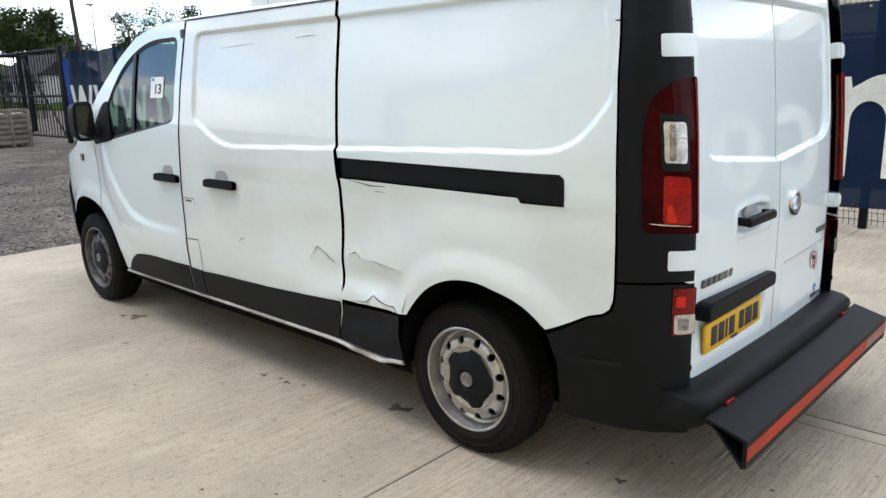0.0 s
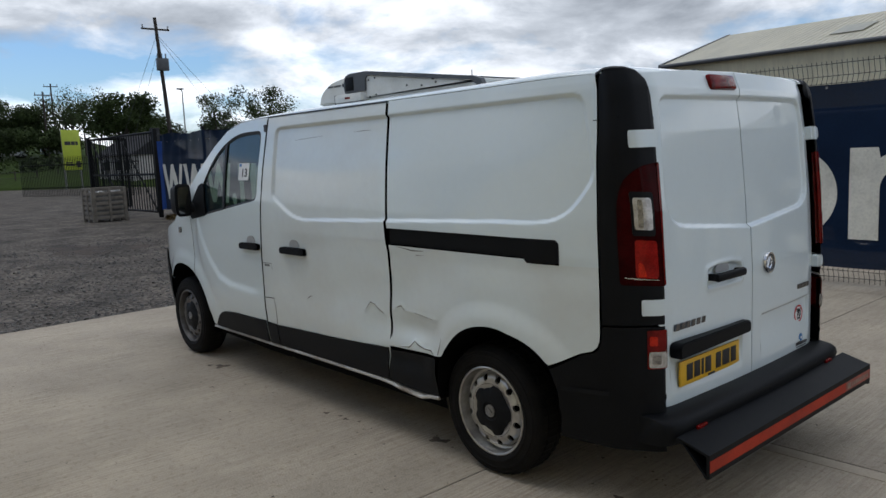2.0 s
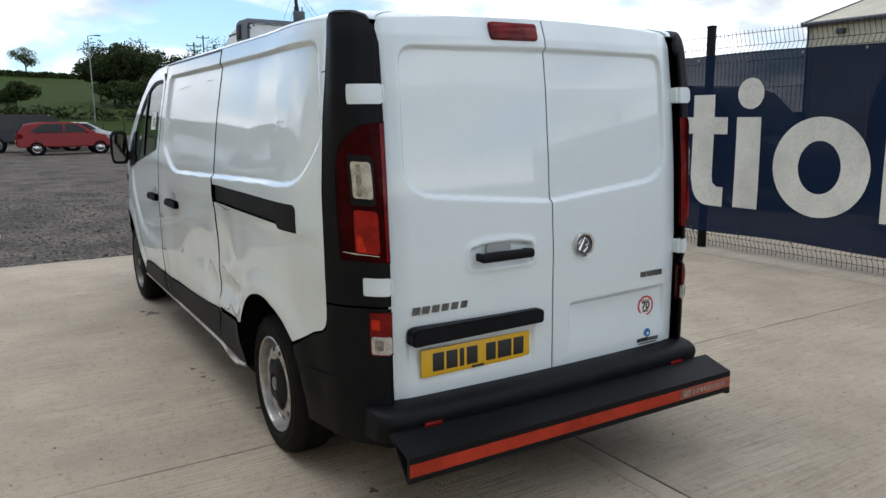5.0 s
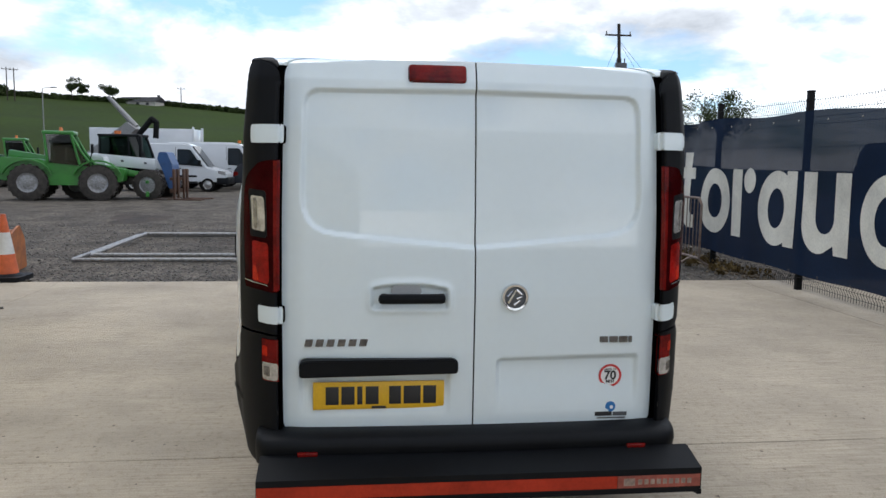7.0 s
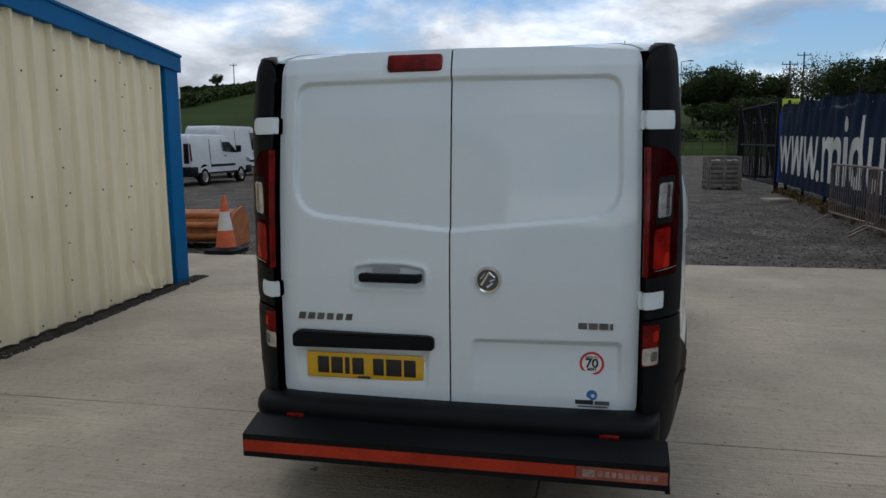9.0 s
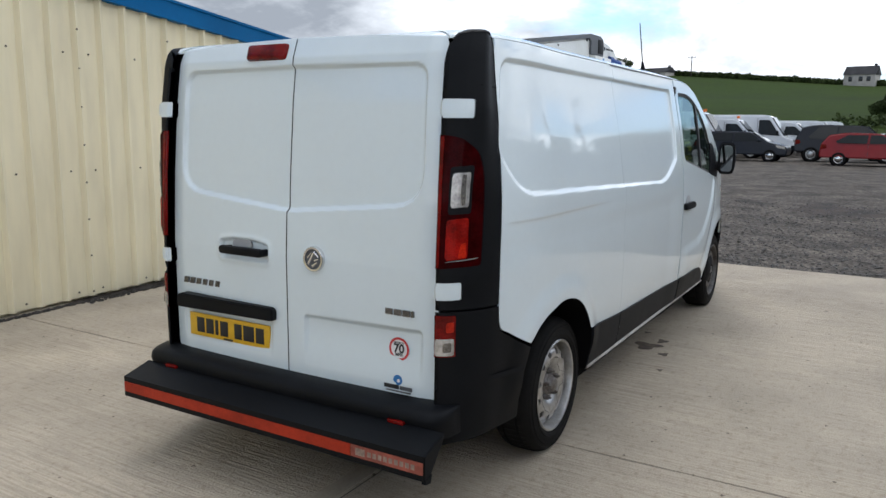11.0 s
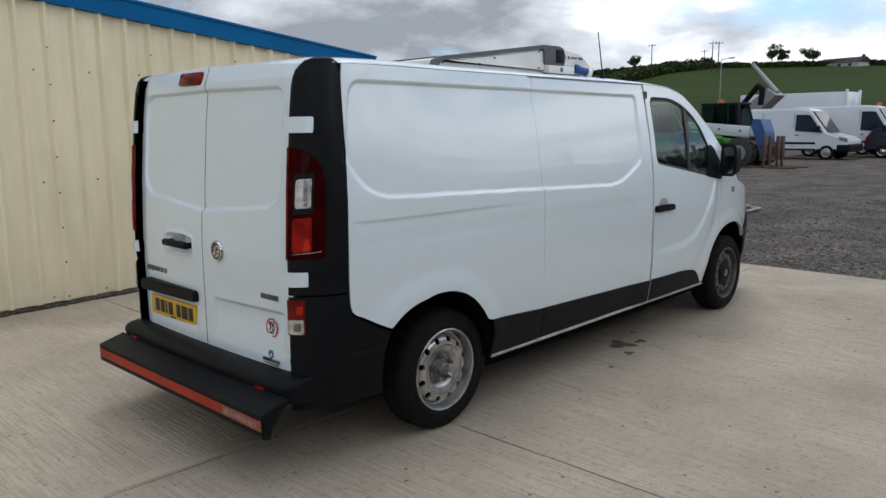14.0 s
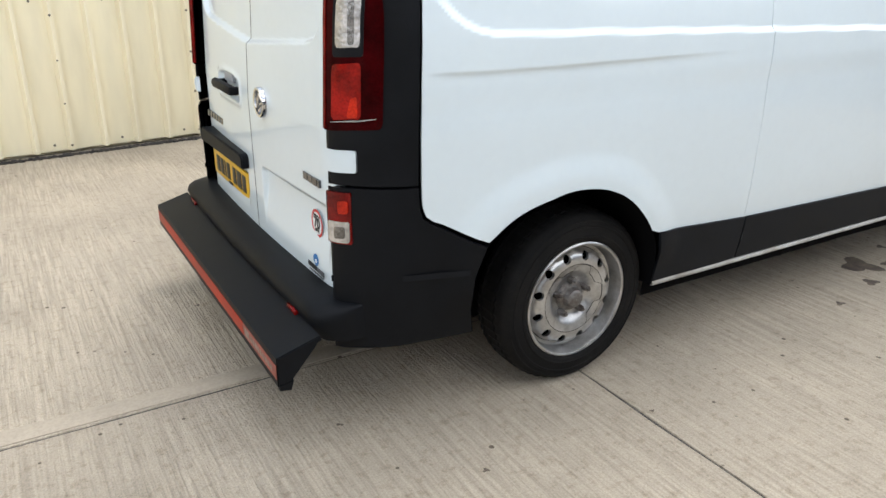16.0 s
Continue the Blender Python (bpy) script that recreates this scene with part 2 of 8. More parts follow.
def concrete_mat():
    m = mat("brushed_concrete", (0.425, 0.366, 0.286), 0.85, var=0.20, scale=0.9, fine=150, bump=0, tint=(0.325, 0.279, 0.217), by_piece=0.035, spec=0.35)
    n, l = m.node_tree.nodes, m.node_tree.links
    bsdf = n["Principled BSDF"]
    tc = n.new("ShaderNodeTexCoord")
    # brushed furrows across the slab, broken by a slow wander
    mp = n.new("ShaderNodeMapping")
    mp.inputs["Scale"].default_value = (72, 2.6, 1)
    l.new(tc.outputs["Object"], mp.inputs[0])
    br = n.new("ShaderNodeTexNoise")
    br.inputs["Scale"].default_value, br.inputs["Detail"].default_value, br.inputs["Roughness"].default_value, br.inputs["Distortion"].default_value = 1.0, 3, 0.6, 0.2
    l.new(mp.outputs[0], br.inputs["Vector"])
    pits = n.new("ShaderNodeTexNoise")
    pits.inputs["Scale"].default_value, pits.inputs["Detail"].default_value = 90, 5
    l.new(tc.outputs["Object"], pits.inputs["Vector"])
    patch = n.new("ShaderNodeTexNoise")
    patch.inputs["Scale"].default_value, patch.inputs["Detail"].default_value = 0.8, 3
    l.new(tc.outputs["Object"], patch.inputs["Vector"])
    amount = n.new("ShaderNodeMapRange")
    amount.inputs[1].default_value, amount.inputs[2].default_value = 0.36, 0.60
    amount.inputs[3].default_value, amount.inputs[4].default_value = 0.30, 1.0
    l.new(patch.outputs["Fac"], amount.inputs[0])
    mul = n.new("ShaderNodeMath")
    mul.operation = 'MULTIPLY'
    l.new(br.outputs["Fac"], mul.inputs[0])
    l.new(amount.outputs[0], mul.inputs[1])
    add = n.new("ShaderNodeMath")
    add.operation = 'MULTIPLY_ADD'
    add.inputs[1].default_value = 0.5
    l.new(pits.outputs["Fac"], add.inputs[0])
    l.new(mul.outputs[0], add.inputs[2])
    b = n.new("ShaderNodeBump")
    b.inputs["Strength"].default_value, b.inputs["Distance"].default_value = 1.0, 0.016
    l.new(add.outputs[0], b.inputs["Height"])
    l.new(b.outputs[0], bsdf.inputs["Normal"])
    # furrow shade and ridge highlights painted in the colour, small dark specks and grit
    old = bsdf.inputs["Base Color"].links[0].from_socket
    fur = n.new("ShaderNodeValToRGB")
    fur.color_ramp.elements[0].position, fur.color_ramp.elements[0].color = 0.36, (0.86, 0.85, 0.835, 1)
    fur.color_ramp.elements[1].position, fur.color_ramp.elements[1].color = 0.62, (1.16, 1.16, 1.15, 1)
    l.new(br.outputs["Fac"], fur.inputs[0])
    mx = n.new("ShaderNodeMixRGB")
    mx.blend_type = 'MULTIPLY'
    l.new(amount.outputs[0], mx.inputs[0])
    l.new(old, mx.inputs[1])
    l.new(fur.outputs[0], mx.inputs[2])
    vor = n.new("ShaderNodeTexVoronoi")
    vor.inputs["Scale"].default_value = 16.0
    l.new(tc.outputs["Object"], vor.inputs["Vector"])
    vs_ = n.new("ShaderNodeSeparateColor")
    l.new(vor.outputs["Color"], vs_.inputs[0])
    sz = n.new("ShaderNodeMath")
    sz.operation = 'POWER'
    sz.inputs[1].default_value = 5.0
    l.new(vs_.outputs[0], sz.inputs[0])
    spk = n.new("ShaderNodeMath")
    spk.operation = 'MULTIPLY_ADD'
    spk.inputs[1].default_value = -0.13
    l.new(sz.outputs[0], spk.inputs[0])
    l.new(vor.outputs["Distance"], spk.inputs[2])
    sr = n.new("ShaderNodeValToRGB")
    sr.color_ramp.elements[0].position, sr.color_ramp.elements[0].color = 0.0, (0.30, 0.28, 0.26, 1)
    sr.color_ramp.elements[1].position, sr.color_ramp.elements[1].color = 0.035, (1, 1, 1, 1)
    l.new(spk.outputs[0], sr.inputs[0])
    # worn patches where the aggregate shows
    mot = n.new("ShaderNodeTexNoise")
    mot.inputs["Scale"].default_value, mot.inputs["Detail"].default_value, mot.inputs["Roughness"].default_value = 26, 6, 0.7
    l.new(tc.outputs["Object"], mot.inputs["Vector"])
    mr = n.new("ShaderNodeValToRGB")
    mr.color_ramp.elements[0].position, mr.color_ramp.elements[0].color = 0.36, (0.80, 0.78, 0.75, 1)
    mr.color_ramp.elements[1].position, mr.color_ramp.elements[1].color = 0.47, (1.0, 1.0, 1.0, 1)
    l.new(mot.outputs["Fac"], mr.inputs[0])
    m3 = n.new("ShaderNodeMixRGB")
    m3.blend_type = 'MULTIPLY'
    m3.inputs[0].default_value = 1.0
    l.new(mx.outputs[0], m3.inputs[1])
    l.new(mr.outputs[0], m3.inputs[2])
    mx = m3
    m2 = n.new("ShaderNodeMixRGB")
    m2.blend_type = 'MULTIPLY'
    m2.inputs[0].default_value = 1.0
    l.new(mx.outputs[0], m2.inputs[1])
    l.new(sr.outputs[0], m2.inputs[2])
    l.new(m2.outputs[0], bsdf.inputs["Base Color"])
    return m


CONCRETE = concrete_mat()
GRAVEL = mat("dark_gravel", (0.135, 0.113, 0.090), 0.9, var=0.40, scale=1.1, fine=24, bump=0.9, depth=0.02, tint=(0.060, 0.053, 0.046), spec=0.08)
def crushed(m, size, dark, light):
    """Breaks a ground colour into separate pieces of stone."""
    n, l = m.node_tree.nodes, m.node_tree.links
    bsdf = n["Principled BSDF"]
    tc = n.new("ShaderNodeTexCoord")
    vor = n.new("ShaderNodeTexVoronoi")
    vor.inputs["Scale"].default_value = size
    l.new(tc.outputs["Object"], vor.inputs["Vector"])
    sep = n.new("ShaderNodeSeparateColor")
    l.new(vor.outputs["Color"], sep.inputs[0])
    mr = n.new("ShaderNodeMapRange")
    mr.inputs[3].default_value, mr.inputs[4].default_value = dark, light
    l.new(sep.outputs[0], mr.inputs[0])
    hv = n.new("ShaderNodeHueSaturation")
    hv.inputs["Saturation"].default_value = 0.8
    l.new(mr.outputs[0], hv.inputs["Value"])
    l.new(bsdf.inputs["Base Color"].links[0].from_socket, hv.inputs["Color"])
    l.new(hv.outputs[0], bsdf.inputs["Base Color"])
    b = n.new("ShaderNodeBump")
    b.invert = True
    b.inputs["Strength"].default_value, b.inputs["Distance"].default_value = 0.8, 0.015
    l.new(vor.outputs["Distance"], b.inputs["Height"])
    l.new(b.outputs[0], bsdf.inputs["Normal"])


crushed(GRAVEL, 26.0, 0.38, 1.45)
STONES = mat("loose_grey_stones", (0.15, 0.14, 0.128), 0.85, var=0.3, scale=2.5, fine=60, bump=0.3)
GRIT = mat("dark_gutter_grit", (0.055, 0.048, 0.042), 0.95, var=0.3, scale=6, fine=60, bump=1.0, depth=0.02)
JOINT = mat("tarred_joint", (0.085, 0.075, 0.065), 0.9, var=0.3, scale=8, fine=80, bump=0.5)
OIL = mat("dried_oil_stain", (0.15, 0.115, 0.085), 0.8, var=0.25, scale=12, bump=0.1)
CREAM = mat("cream_coated_steel", (0.82, 0.742, 0.53), 0.5, spec=0.2, var=0.08, scale=0.9, fine=9, bump=0.03, tint=(0.73, 0.65, 0.455), stretch=(1, 1, 0.18), by_piece=0.02)
BLUE_STEEL = mat("blue_coated_steel", (0.002, 0.112, 0.30), 0.5, spec=0.1, var=0.08, scale=1.5, bump=0.03)
SCREW = mat("weathered_screw_cap", (0.22, 0.19, 0.13), 0.55, 0.3, var=0.3, scale=30)
FENCE_BLACK = mat("black_coated_wire", (0.008, 0.0085, 0.009), 0.6, spec=0.12, var=0.12, bump=0.1)
NAVY = cloth_mesh("navy_banner_mesh", (0.0085, 0.0190, 0.045), 0.035)
NAVY_EDGE = cloth_mesh("royal_blue_banner_hem", (0.02, 0.06, 0.24), 0.05)
PRINT = cloth_mesh("cream_banner_print", (0.80, 0.775, 0.675), 0.05)
GALV = mat("galvanised_steel", (0.34, 0.34, 0.34), 0.5, 0.7, var=0.2, scale=18, bump=0.15, tint=(0.20, 0.19, 0.18))
RUSTY_BAR = mat("rust_stained_steel", (0.27, 0.22, 0.19), 0.6, 0.45, var=0.3, scale=9, bump=0.2, tint=(0.16, 0.085, 0.05))
TIMBER = mat("grey_weathered_timber", (0.235, 0.205, 0.165), 0.85, var=0.2, scale=5, fine=60, bump=0.4, tint=(0.15, 0.13, 0.10), by_piece=0.15)
POLE_WOOD = mat("dark_pole_wood", (0.055, 0.043, 0.035), 0.85, var=0.2, scale=3, fine=30, bump=0.4)

# ---- building helpers ----
def part(name, bm, material, parent=None, label="", smooth=35):
    """Links a bmesh as one mesh object under a thing or a part."""
    me = bpy.data.meshes.new(name)
    bm.to_mesh(me)
    bm.free()
    me.materials.append(material)
    if smooth:
        me.polygons.foreach_set("use_smooth", [True] * len(me.polygons))
        me.set_sharp_from_angle(angle=radians(smooth))
    ob = new(name, me)
    ob.parent = parent
    if label:
        tagged(ob, label)
    return ob


def raw(name, verts, faces, material, parent=None, label="", normals=None, smooth=0):
    """Links plain vertices and faces as one mesh object; normals, where given, shade it smoothly."""
    me = bpy.data.meshes.new(name)
    me.from_pydata([tuple(v) for v in verts], [], faces)
    me.materials.append(material)
    if normals is not None:
        me.polygons.foreach_set("use_smooth", [True] * len(me.polygons))
        me.normals_split_custom_set_from_vertices([tuple(v) for v in normals])
    elif smooth:
        me.polygons.foreach_set("use_smooth", [True] * len(me.polygons))
        me.set_sharp_from_angle(angle=radians(smooth))
    ob = new(name, me)
    ob.parent = parent
    if label:
        tagged(ob, label)
    return ob


def thing(name, at, label, category, group="", turn=0.0):
    """An Empty at a thing's base, which parents its parts."""
    ob = new(name)
    ob.matrix_world = pose(*at, 0, 0, turn)
    ob.empty_display_size = 0.2
    return tagged(ob, label, category, group)


def box(bm, lo, hi, bevel=0.0, m=None, seg=2):
    """A block from corner to corner, its edges rounded by bevel."""
    made = bmesh.ops.create_cube(bm, size=1.0)
    vs = made["verts"]
    lo, hi = Vector(lo), Vector(hi)
    for v in vs:
        v.co = Vector(((lo[i] + hi[i]) / 2 + v.co[i] * (hi[i] - lo[i]) for i in range(3)))
    if bevel:
        edges = list({e for v in vs for e in v.link_edges})
        out = bmesh.ops.bevel(bm, geom=edges, offset=bevel, segments=seg, affect='EDGES', profile=0.5)
        vs = list({v for f in out["faces"] for v in f.verts} | {v for v in vs if v.is_valid})
    if m is not None:
        bmesh.ops.transform(bm, matrix=m, verts=vs)
    return vs


def block(name, lo, hi, material, parent, bevel=0.006, label="", m=None):
    bm = bmesh.new()
    box(bm, lo, hi, bevel, m)
    return part(name, bm, material, parent, label)


def tube(bm, a, b, r0, r1=None, seg=10, caps=True):
    """A tapered round bar from a to b."""
    a, b = Vector(a), Vector(b)
    r1 = r0 if r1 is None else r1
    d = b - a
    made = bmesh.ops.create_cone(bm, cap_ends=caps, segments=seg, radius1=r0, radius2=r1, depth=d.length)
    bmesh.ops.transform(bm, matrix=Matrix.Translation((a + b) / 2) @ d.to_track_quat('Z', 'Y').to_matrix().to_4x4(), verts=made["verts"])
    return made["verts"]


def rod(name, a, b, r, material, parent, r1=None, seg=10, label=""):
    bm = bmesh.new()
    tube(bm, a, b, r, r1, seg)
    return part(name, bm, material, parent, label)


def bent(bm, points, r, seg=8):
    """A bar of radius r through the points, with a ball at each bend."""
    for a, b in zip(points, points[1:]):
        tube(bm, a, b, r, seg=seg)
    for p in points[1:-1]:
        made = bmesh.ops.create_icosphere(bm, subdivisions=1, radius=r * 1.02)
        bmesh.ops.translate(bm, verts=made["verts"], vec=p)


def lathe(bm, profile, seg=48, axis='Y'):
    """Turns (radius, along) pairs round an axis."""
    rings = []
    for r, h in profile:
        ring = []
        for k in range(seg):
            a = 2 * math.pi * k / seg
            c, s = math.cos(a) * r, math.sin(a) * r
            ring.append(bm.verts.new((c, h, s) if axis == 'Y' else (c, s, h)))
        rings.append(ring)
    for a, b in zip(rings, rings[1:]):
        for k in range(seg):
            bm.faces.new((a[k], a[(k + 1) % seg], b[(k + 1) % seg], b[k]))
    bmesh.ops.recalc_face_normals(bm, faces=bm.faces)
    return rings


def prism(bm, outline, lo, hi, axis='Y'):
    """A flat outline drawn out from lo to hi along an axis: the outline is (x, z) for Y, (y, z) for X, (x, y) for Z."""
    def at(u, v, h):
        return {'Y': (u, h, v), 'X': (h, u, v), 'Z': (u, v, h)}[axis]
    a = [bm.verts.new(at(u, v, lo)) for u, v in outline]
    b = [bm.verts.new(at(u, v, hi)) for u, v in outline]
    n = len(a)
    faces = [bm.faces.new(a), bm.faces.new(b[::-1])]
    for k in range(n):
        faces.append(bm.faces.new((a[k], b[k], b[(k + 1) % n], a[(k + 1) % n])))
    bmesh.ops.recalc_face_normals(bm, faces=faces)
    return a + b


def rounded(points, radius, seg=5):
    """A closed outline with its corners rounded; radius may be one number or one a corner."""
    out, n = [], len(points)
    for i in range(n):
        p, a, b = Vector(points[i]), Vector(points[i - 1]), Vector(points[(i + 1) % n])
        r = radius[i] if isinstance(radius, (list, tuple)) else radius
        u, v = (a - p), (b - p)
        if r <= 0 or u.length < 1e-6 or v.length < 1e-6:
            out.append(tuple(p))
            continue
        d = min(r, 0.48 * u.length, 0.48 * v.length)
        s, e = p + u.normalized() * d, p + v.normalized() * d
        for k in range(seg + 1):
            t = k / seg
            out.append(tuple(s * (1 - t) ** 2 + p * 2 * t * (1 - t) + e * t * t))
    return out


def smooth_step(lo, hi, v):
    t = np.clip((v - lo) / (hi - lo), 0, 1)
    return t * t * (3 - 2 * t)


def inside(poly, px, pz):
    """Which points lie inside the outline."""
    poly = np.asarray(poly, float)
    hit = np.zeros(px.shape, bool)
    for (x0, z0), (x1, z1) in zip(poly, np.roll(poly, -1, 0)):
        if z0 == z1:
            continue
        c = (z0 > pz) != (z1 > pz)
        hit ^= c & (px < (x1 - x0) * (pz - z0) / (z1 - z0) + x0)
    return hit


def seg_dist(poly, px, pz, closed=True):
    """Distance of the points from a line through poly."""
    poly = np.asarray(poly, float)
    nxt = np.roll(poly, -1, 0) if closed else poly[1:]
    d = np.full(px.shape, 1e9)
    for (x0, z0), (x1, z1) in zip(poly if closed else poly[:-1], nxt):
        vx, vz = x1 - x0, z1 - z0
        L = vx * vx + vz * vz + 1e-12
        t = np.clip(((px - x0) * vx + (pz - z0) * vz) / L, 0, 1)
        d = np.minimum(d, np.hypot(px - x0 - t * vx, pz - z0 - t * vz))
    return d


def depth_in(poly, px, pz):
    """Signed depth inside the outline: positive within."""
    d = seg_dist(poly, px, pz)
    return np.where(inside(poly, px, pz), d, -d)


def clip_cell(poly, x0, x1, z0, z1):
    """The part of an outline that lies in a cell."""
    def cut(pts, val, k, keep_less):
        out = []
        for a, b in zip(pts, pts[1:] + pts[:1]):
            ia = a[k] <= val if keep_less else a[k] >= val
            ib = b[k] <= val if keep_less else b[k] >= val
            if ia:
                out.append(a)
            if ia != ib:
                t = (val - a[k]) / (b[k] - a[k])
                c = [a[0] + t * (b[0] - a[0]), a[1] + t * (b[1] - a[1])]
                c[k] = val
                out.append(tuple(c))
        return out
    for val, k, less in ((x0, 0, False), (x1, 0, True), (z0, 1, False), (z1, 1, True)):
        poly = cut(poly, val, k, less)
        if len(poly) < 3:
            return []
    return poly


def skin(outline, step):
    """Cuts an outline into a grid of cells: points and faces in the sheet's own plane."""
    o = np.asarray(outline, float)
    if np.sum(o[:, 0] * np.roll(o[:, 1], -1) - np.roll(o[:, 0], -1) * o[:, 1]) < 0:
        o = o[::-1]
    lo, hi = o.min(0), o.max(0)
    nx, nz = max(1, int(math.ceil((hi[0] - lo[0]) / step))), max(1, int(math.ceil((hi[1] - lo[1]) / step)))
    gx, gz = np.linspace(lo[0], hi[0], nx + 1), np.linspace(lo[1], hi[1], nz + 1)
    sx, sz = gx[1] - gx[0], gz[1] - gz[0]
    edge = set()
    for a, b in zip(o, np.roll(o, -1, 0)):
        k = max(2, int(np.hypot(*(b - a)) / min(sx, sz) * 6) + 2)
        for t in np.linspace(0, 1, k):
            p = a + (b - a) * t
            for ex in (-1e-7, 1e-7):
                for ez in (-1e-7, 1e-7):
                    edge.add((int((p[0] + ex - lo[0]) / sx), int((p[1] + ez - lo[1]) / sz)))
    cx, cz = np.meshgrid((gx[1:] + gx[:-1]) / 2, (gz[1:] + gz[:-1]) / 2, indexing="ij")
    full = inside(outline, cx, cz)
    verts, index, faces = [], {}, []

    def vert(p):
        key = (round(p[0], 6), round(p[1], 6))
        if key not in index:
            index[key] = len(verts)
            verts.append(key)
        return index[key]
    lst = [tuple(p) for p in o]
    for i in range(nx):
        for j in range(nz):
            if (i, j) in edge:
                poly = clip_cell(lst, gx[i], gx[i + 1], gz[j], gz[j + 1])
                ids = []
                for p in poly:
                    v = vert(p)
                    if v not in ids:
                        ids.append(v)
                if len(ids) >= 3:
                    faces.append(ids)
            elif full[i, j]:
                faces.append([vert((gx[i], gz[j])), vert((gx[i + 1], gz[j])), vert((gx[i + 1], gz[j + 1])), vert((gx[i], gz[j + 1]))])
    return np.array(verts), faces


def sheet(name, outline, fn, material, parent, step=0.03, thick=0.018, proud=0.0, label="", lip=0.0):
    """A pressed panel: the outline laid on the surface fn(p, z, out), with its edge turned in by thick."""
    if sum(a[0] * b[1] - b[0] * a[1] for a, b in zip(outline, list(outline[1:]) + list(outline[:1]))) < 0:
        outline = list(outline)[::-1]
    uv, faces = skin(outline, step)
    p, z = uv[:, 0], uv[:, 1]
    pos, nor = fn(p, z, proud)
    if lip:
        d = seg_dist(outline, p, z)
        pos = pos - nor * (lip * (1 - smooth_step(0, lip * 2.5, d)) ** 2)[:, None]
    verts, normals = [tuple(v) for v in pos], [tuple(v) for v in nor]
    f0 = faces[len(faces) // 2]
    a, b, c = (pos[f0[k]] for k in range(3))
    flip = np.dot(np.cross(b - a, c - a), nor[f0[0]]) < 0
    if flip:
        faces = [f[::-1] for f in faces]
    if thick:
        dense = []
        o = [tuple(q) for q in outline]
        for q, r in zip(o, o[1:] + o[:1]):
            k = max(1, int(math.hypot(r[0] - q[0], r[1] - q[1]) / step))
            dense += [(q[0] + (r[0] - q[0]) * t / k, q[1] + (r[1] - q[1]) * t / k) for t in range(k)]
        dp, dn = fn(np.array([q[0] for q in dense]), np.array([q[1] for q in dense]), proud - lip)
        base, n = len(verts), len(dense)
        for k in range(n):
            out = np.cross(dp[(k + 1) % n] - dp[k - 1], dn[k])
            out = out / (np.linalg.norm(out) + 1e-9)
            verts += [tuple(dp[k]), tuple(dp[k] - dn[k] * thick)]
            normals += [tuple(out), tuple(out)]
        for k in range(n):
            i, j = base + 2 * k, base + 2 * ((k + 1) % n)
            faces.append((i, i + 1, j + 1, j) if flip else (i, j, j + 1, i + 1))
    return raw(name, verts, faces, material, parent, label, normals)


def ribbon(name, line, width, fn, material, parent, lift=0.002, label="", closed=False):
    """A narrow strip along a line of the surface, such as a scratch, seam or edge."""
    pts = np.asarray(line, float)
    w = width if isinstance(width, (list, tuple)) else [width] * len(pts)
    verts, faces = [], []
    for i, p in enumerate(pts):
        a, b = pts[max(i - 1, 0)], pts[min(i + 1, len(pts) - 1)]
        t = (b - a) / (np.linalg.norm(b - a) + 1e-9)
        nrm = np.array([-t[1], t[0]]) * w[i] / 2
        q = np.array([p + nrm, p - nrm])
        pos, nor = fn(q[:, 0], q[:, 1], lift)
        verts += [tuple(pos[0]), tuple(pos[1])]
    for i in range(len(pts) - 1):
        faces.append((2 * i, 2 * i + 1, 2 * i + 3, 2 * i + 2))
    return raw(name, verts, faces, material, parent, label, smooth=60)


def text_mesh(name, words, size, material, parent, m, label=""):
    """Lettering in the built-in font, lying in the plane of m."""
    cu = bpy.data.curves.new(name, 'FONT')
    cu.offset = size * 0.028
    cu.body, cu.size, cu.align_x, cu.align_y, cu.extrude = words, size, 'CENTER', 'CENTER', 0.0004
    tmp = new(name + "_text", cu)
    me = bpy.data.meshes.new_from_object(tmp)
    bpy.data.objects.remove(tmp)
    me.materials.clear()
    me.materials.append(material)
    me.transform(m)
    ob = new(name, me)
    ob.parent = parent
    return tagged(ob, label) if label else ob

# ---- the white panel van: its skin as one surface round the vehicle ----
# p runs along the flank (p = x), round the tail corner and to the middle of the back doors; below NOSE it runs across the front.
P_Z = [0.10, 0.25, 0.40, 0.60, 0.95, 1.25, 1.50, 1.80, 1.90, 2.05]
P_Y = [.870, .915, .945, .962, .965, .950, .912, .850, .826, .790]
_tz = np.linspace(0.1, 2.05, 400)
_k = np.exp(-np.linspace(-2, 2, 41) ** 2)
_ty = np.convolve(np.pad(np.interp(_tz, P_Z, P_Y), 20, mode="edge"), _k / _k.sum(), mode="valid")
BEND, TURN_L, Y_BACK, NOSE, CURL = 0.20, 0.80, 0.70, -4.45, 2.4


def even_curve(pts, per=5):
    """Points of a smooth curve through the given ones."""
    out = []
    q = [Vector(p) for p in [pts[0]] + pts + [pts[-1]]]
    for a, b, c, d in zip(q, q[1:], q[2:], q[3:]):
        for k in range(per):
            t = k / per
            v = b * 2 + (c - a) * t + (a * 2 - b * 5 + c * 4 - d) * t * t + (b * 3 - a - c * 3 + d) * t ** 3
            out.append((v.x / 2, v.y / 2))
    return out + [tuple(pts[-1])]


def flank(z):
    return np.interp(z, _tz, _ty)


def tail_x(y, z):
    lean = np.interp(z, [0.4, 0.97, 1.3, 1.61, 1.79, 1.87, 1.95], [0, 0, .018, .045, .07, .10, .16])
    return 0.862 - 0.022 * (y / .75) ** 2 - lean


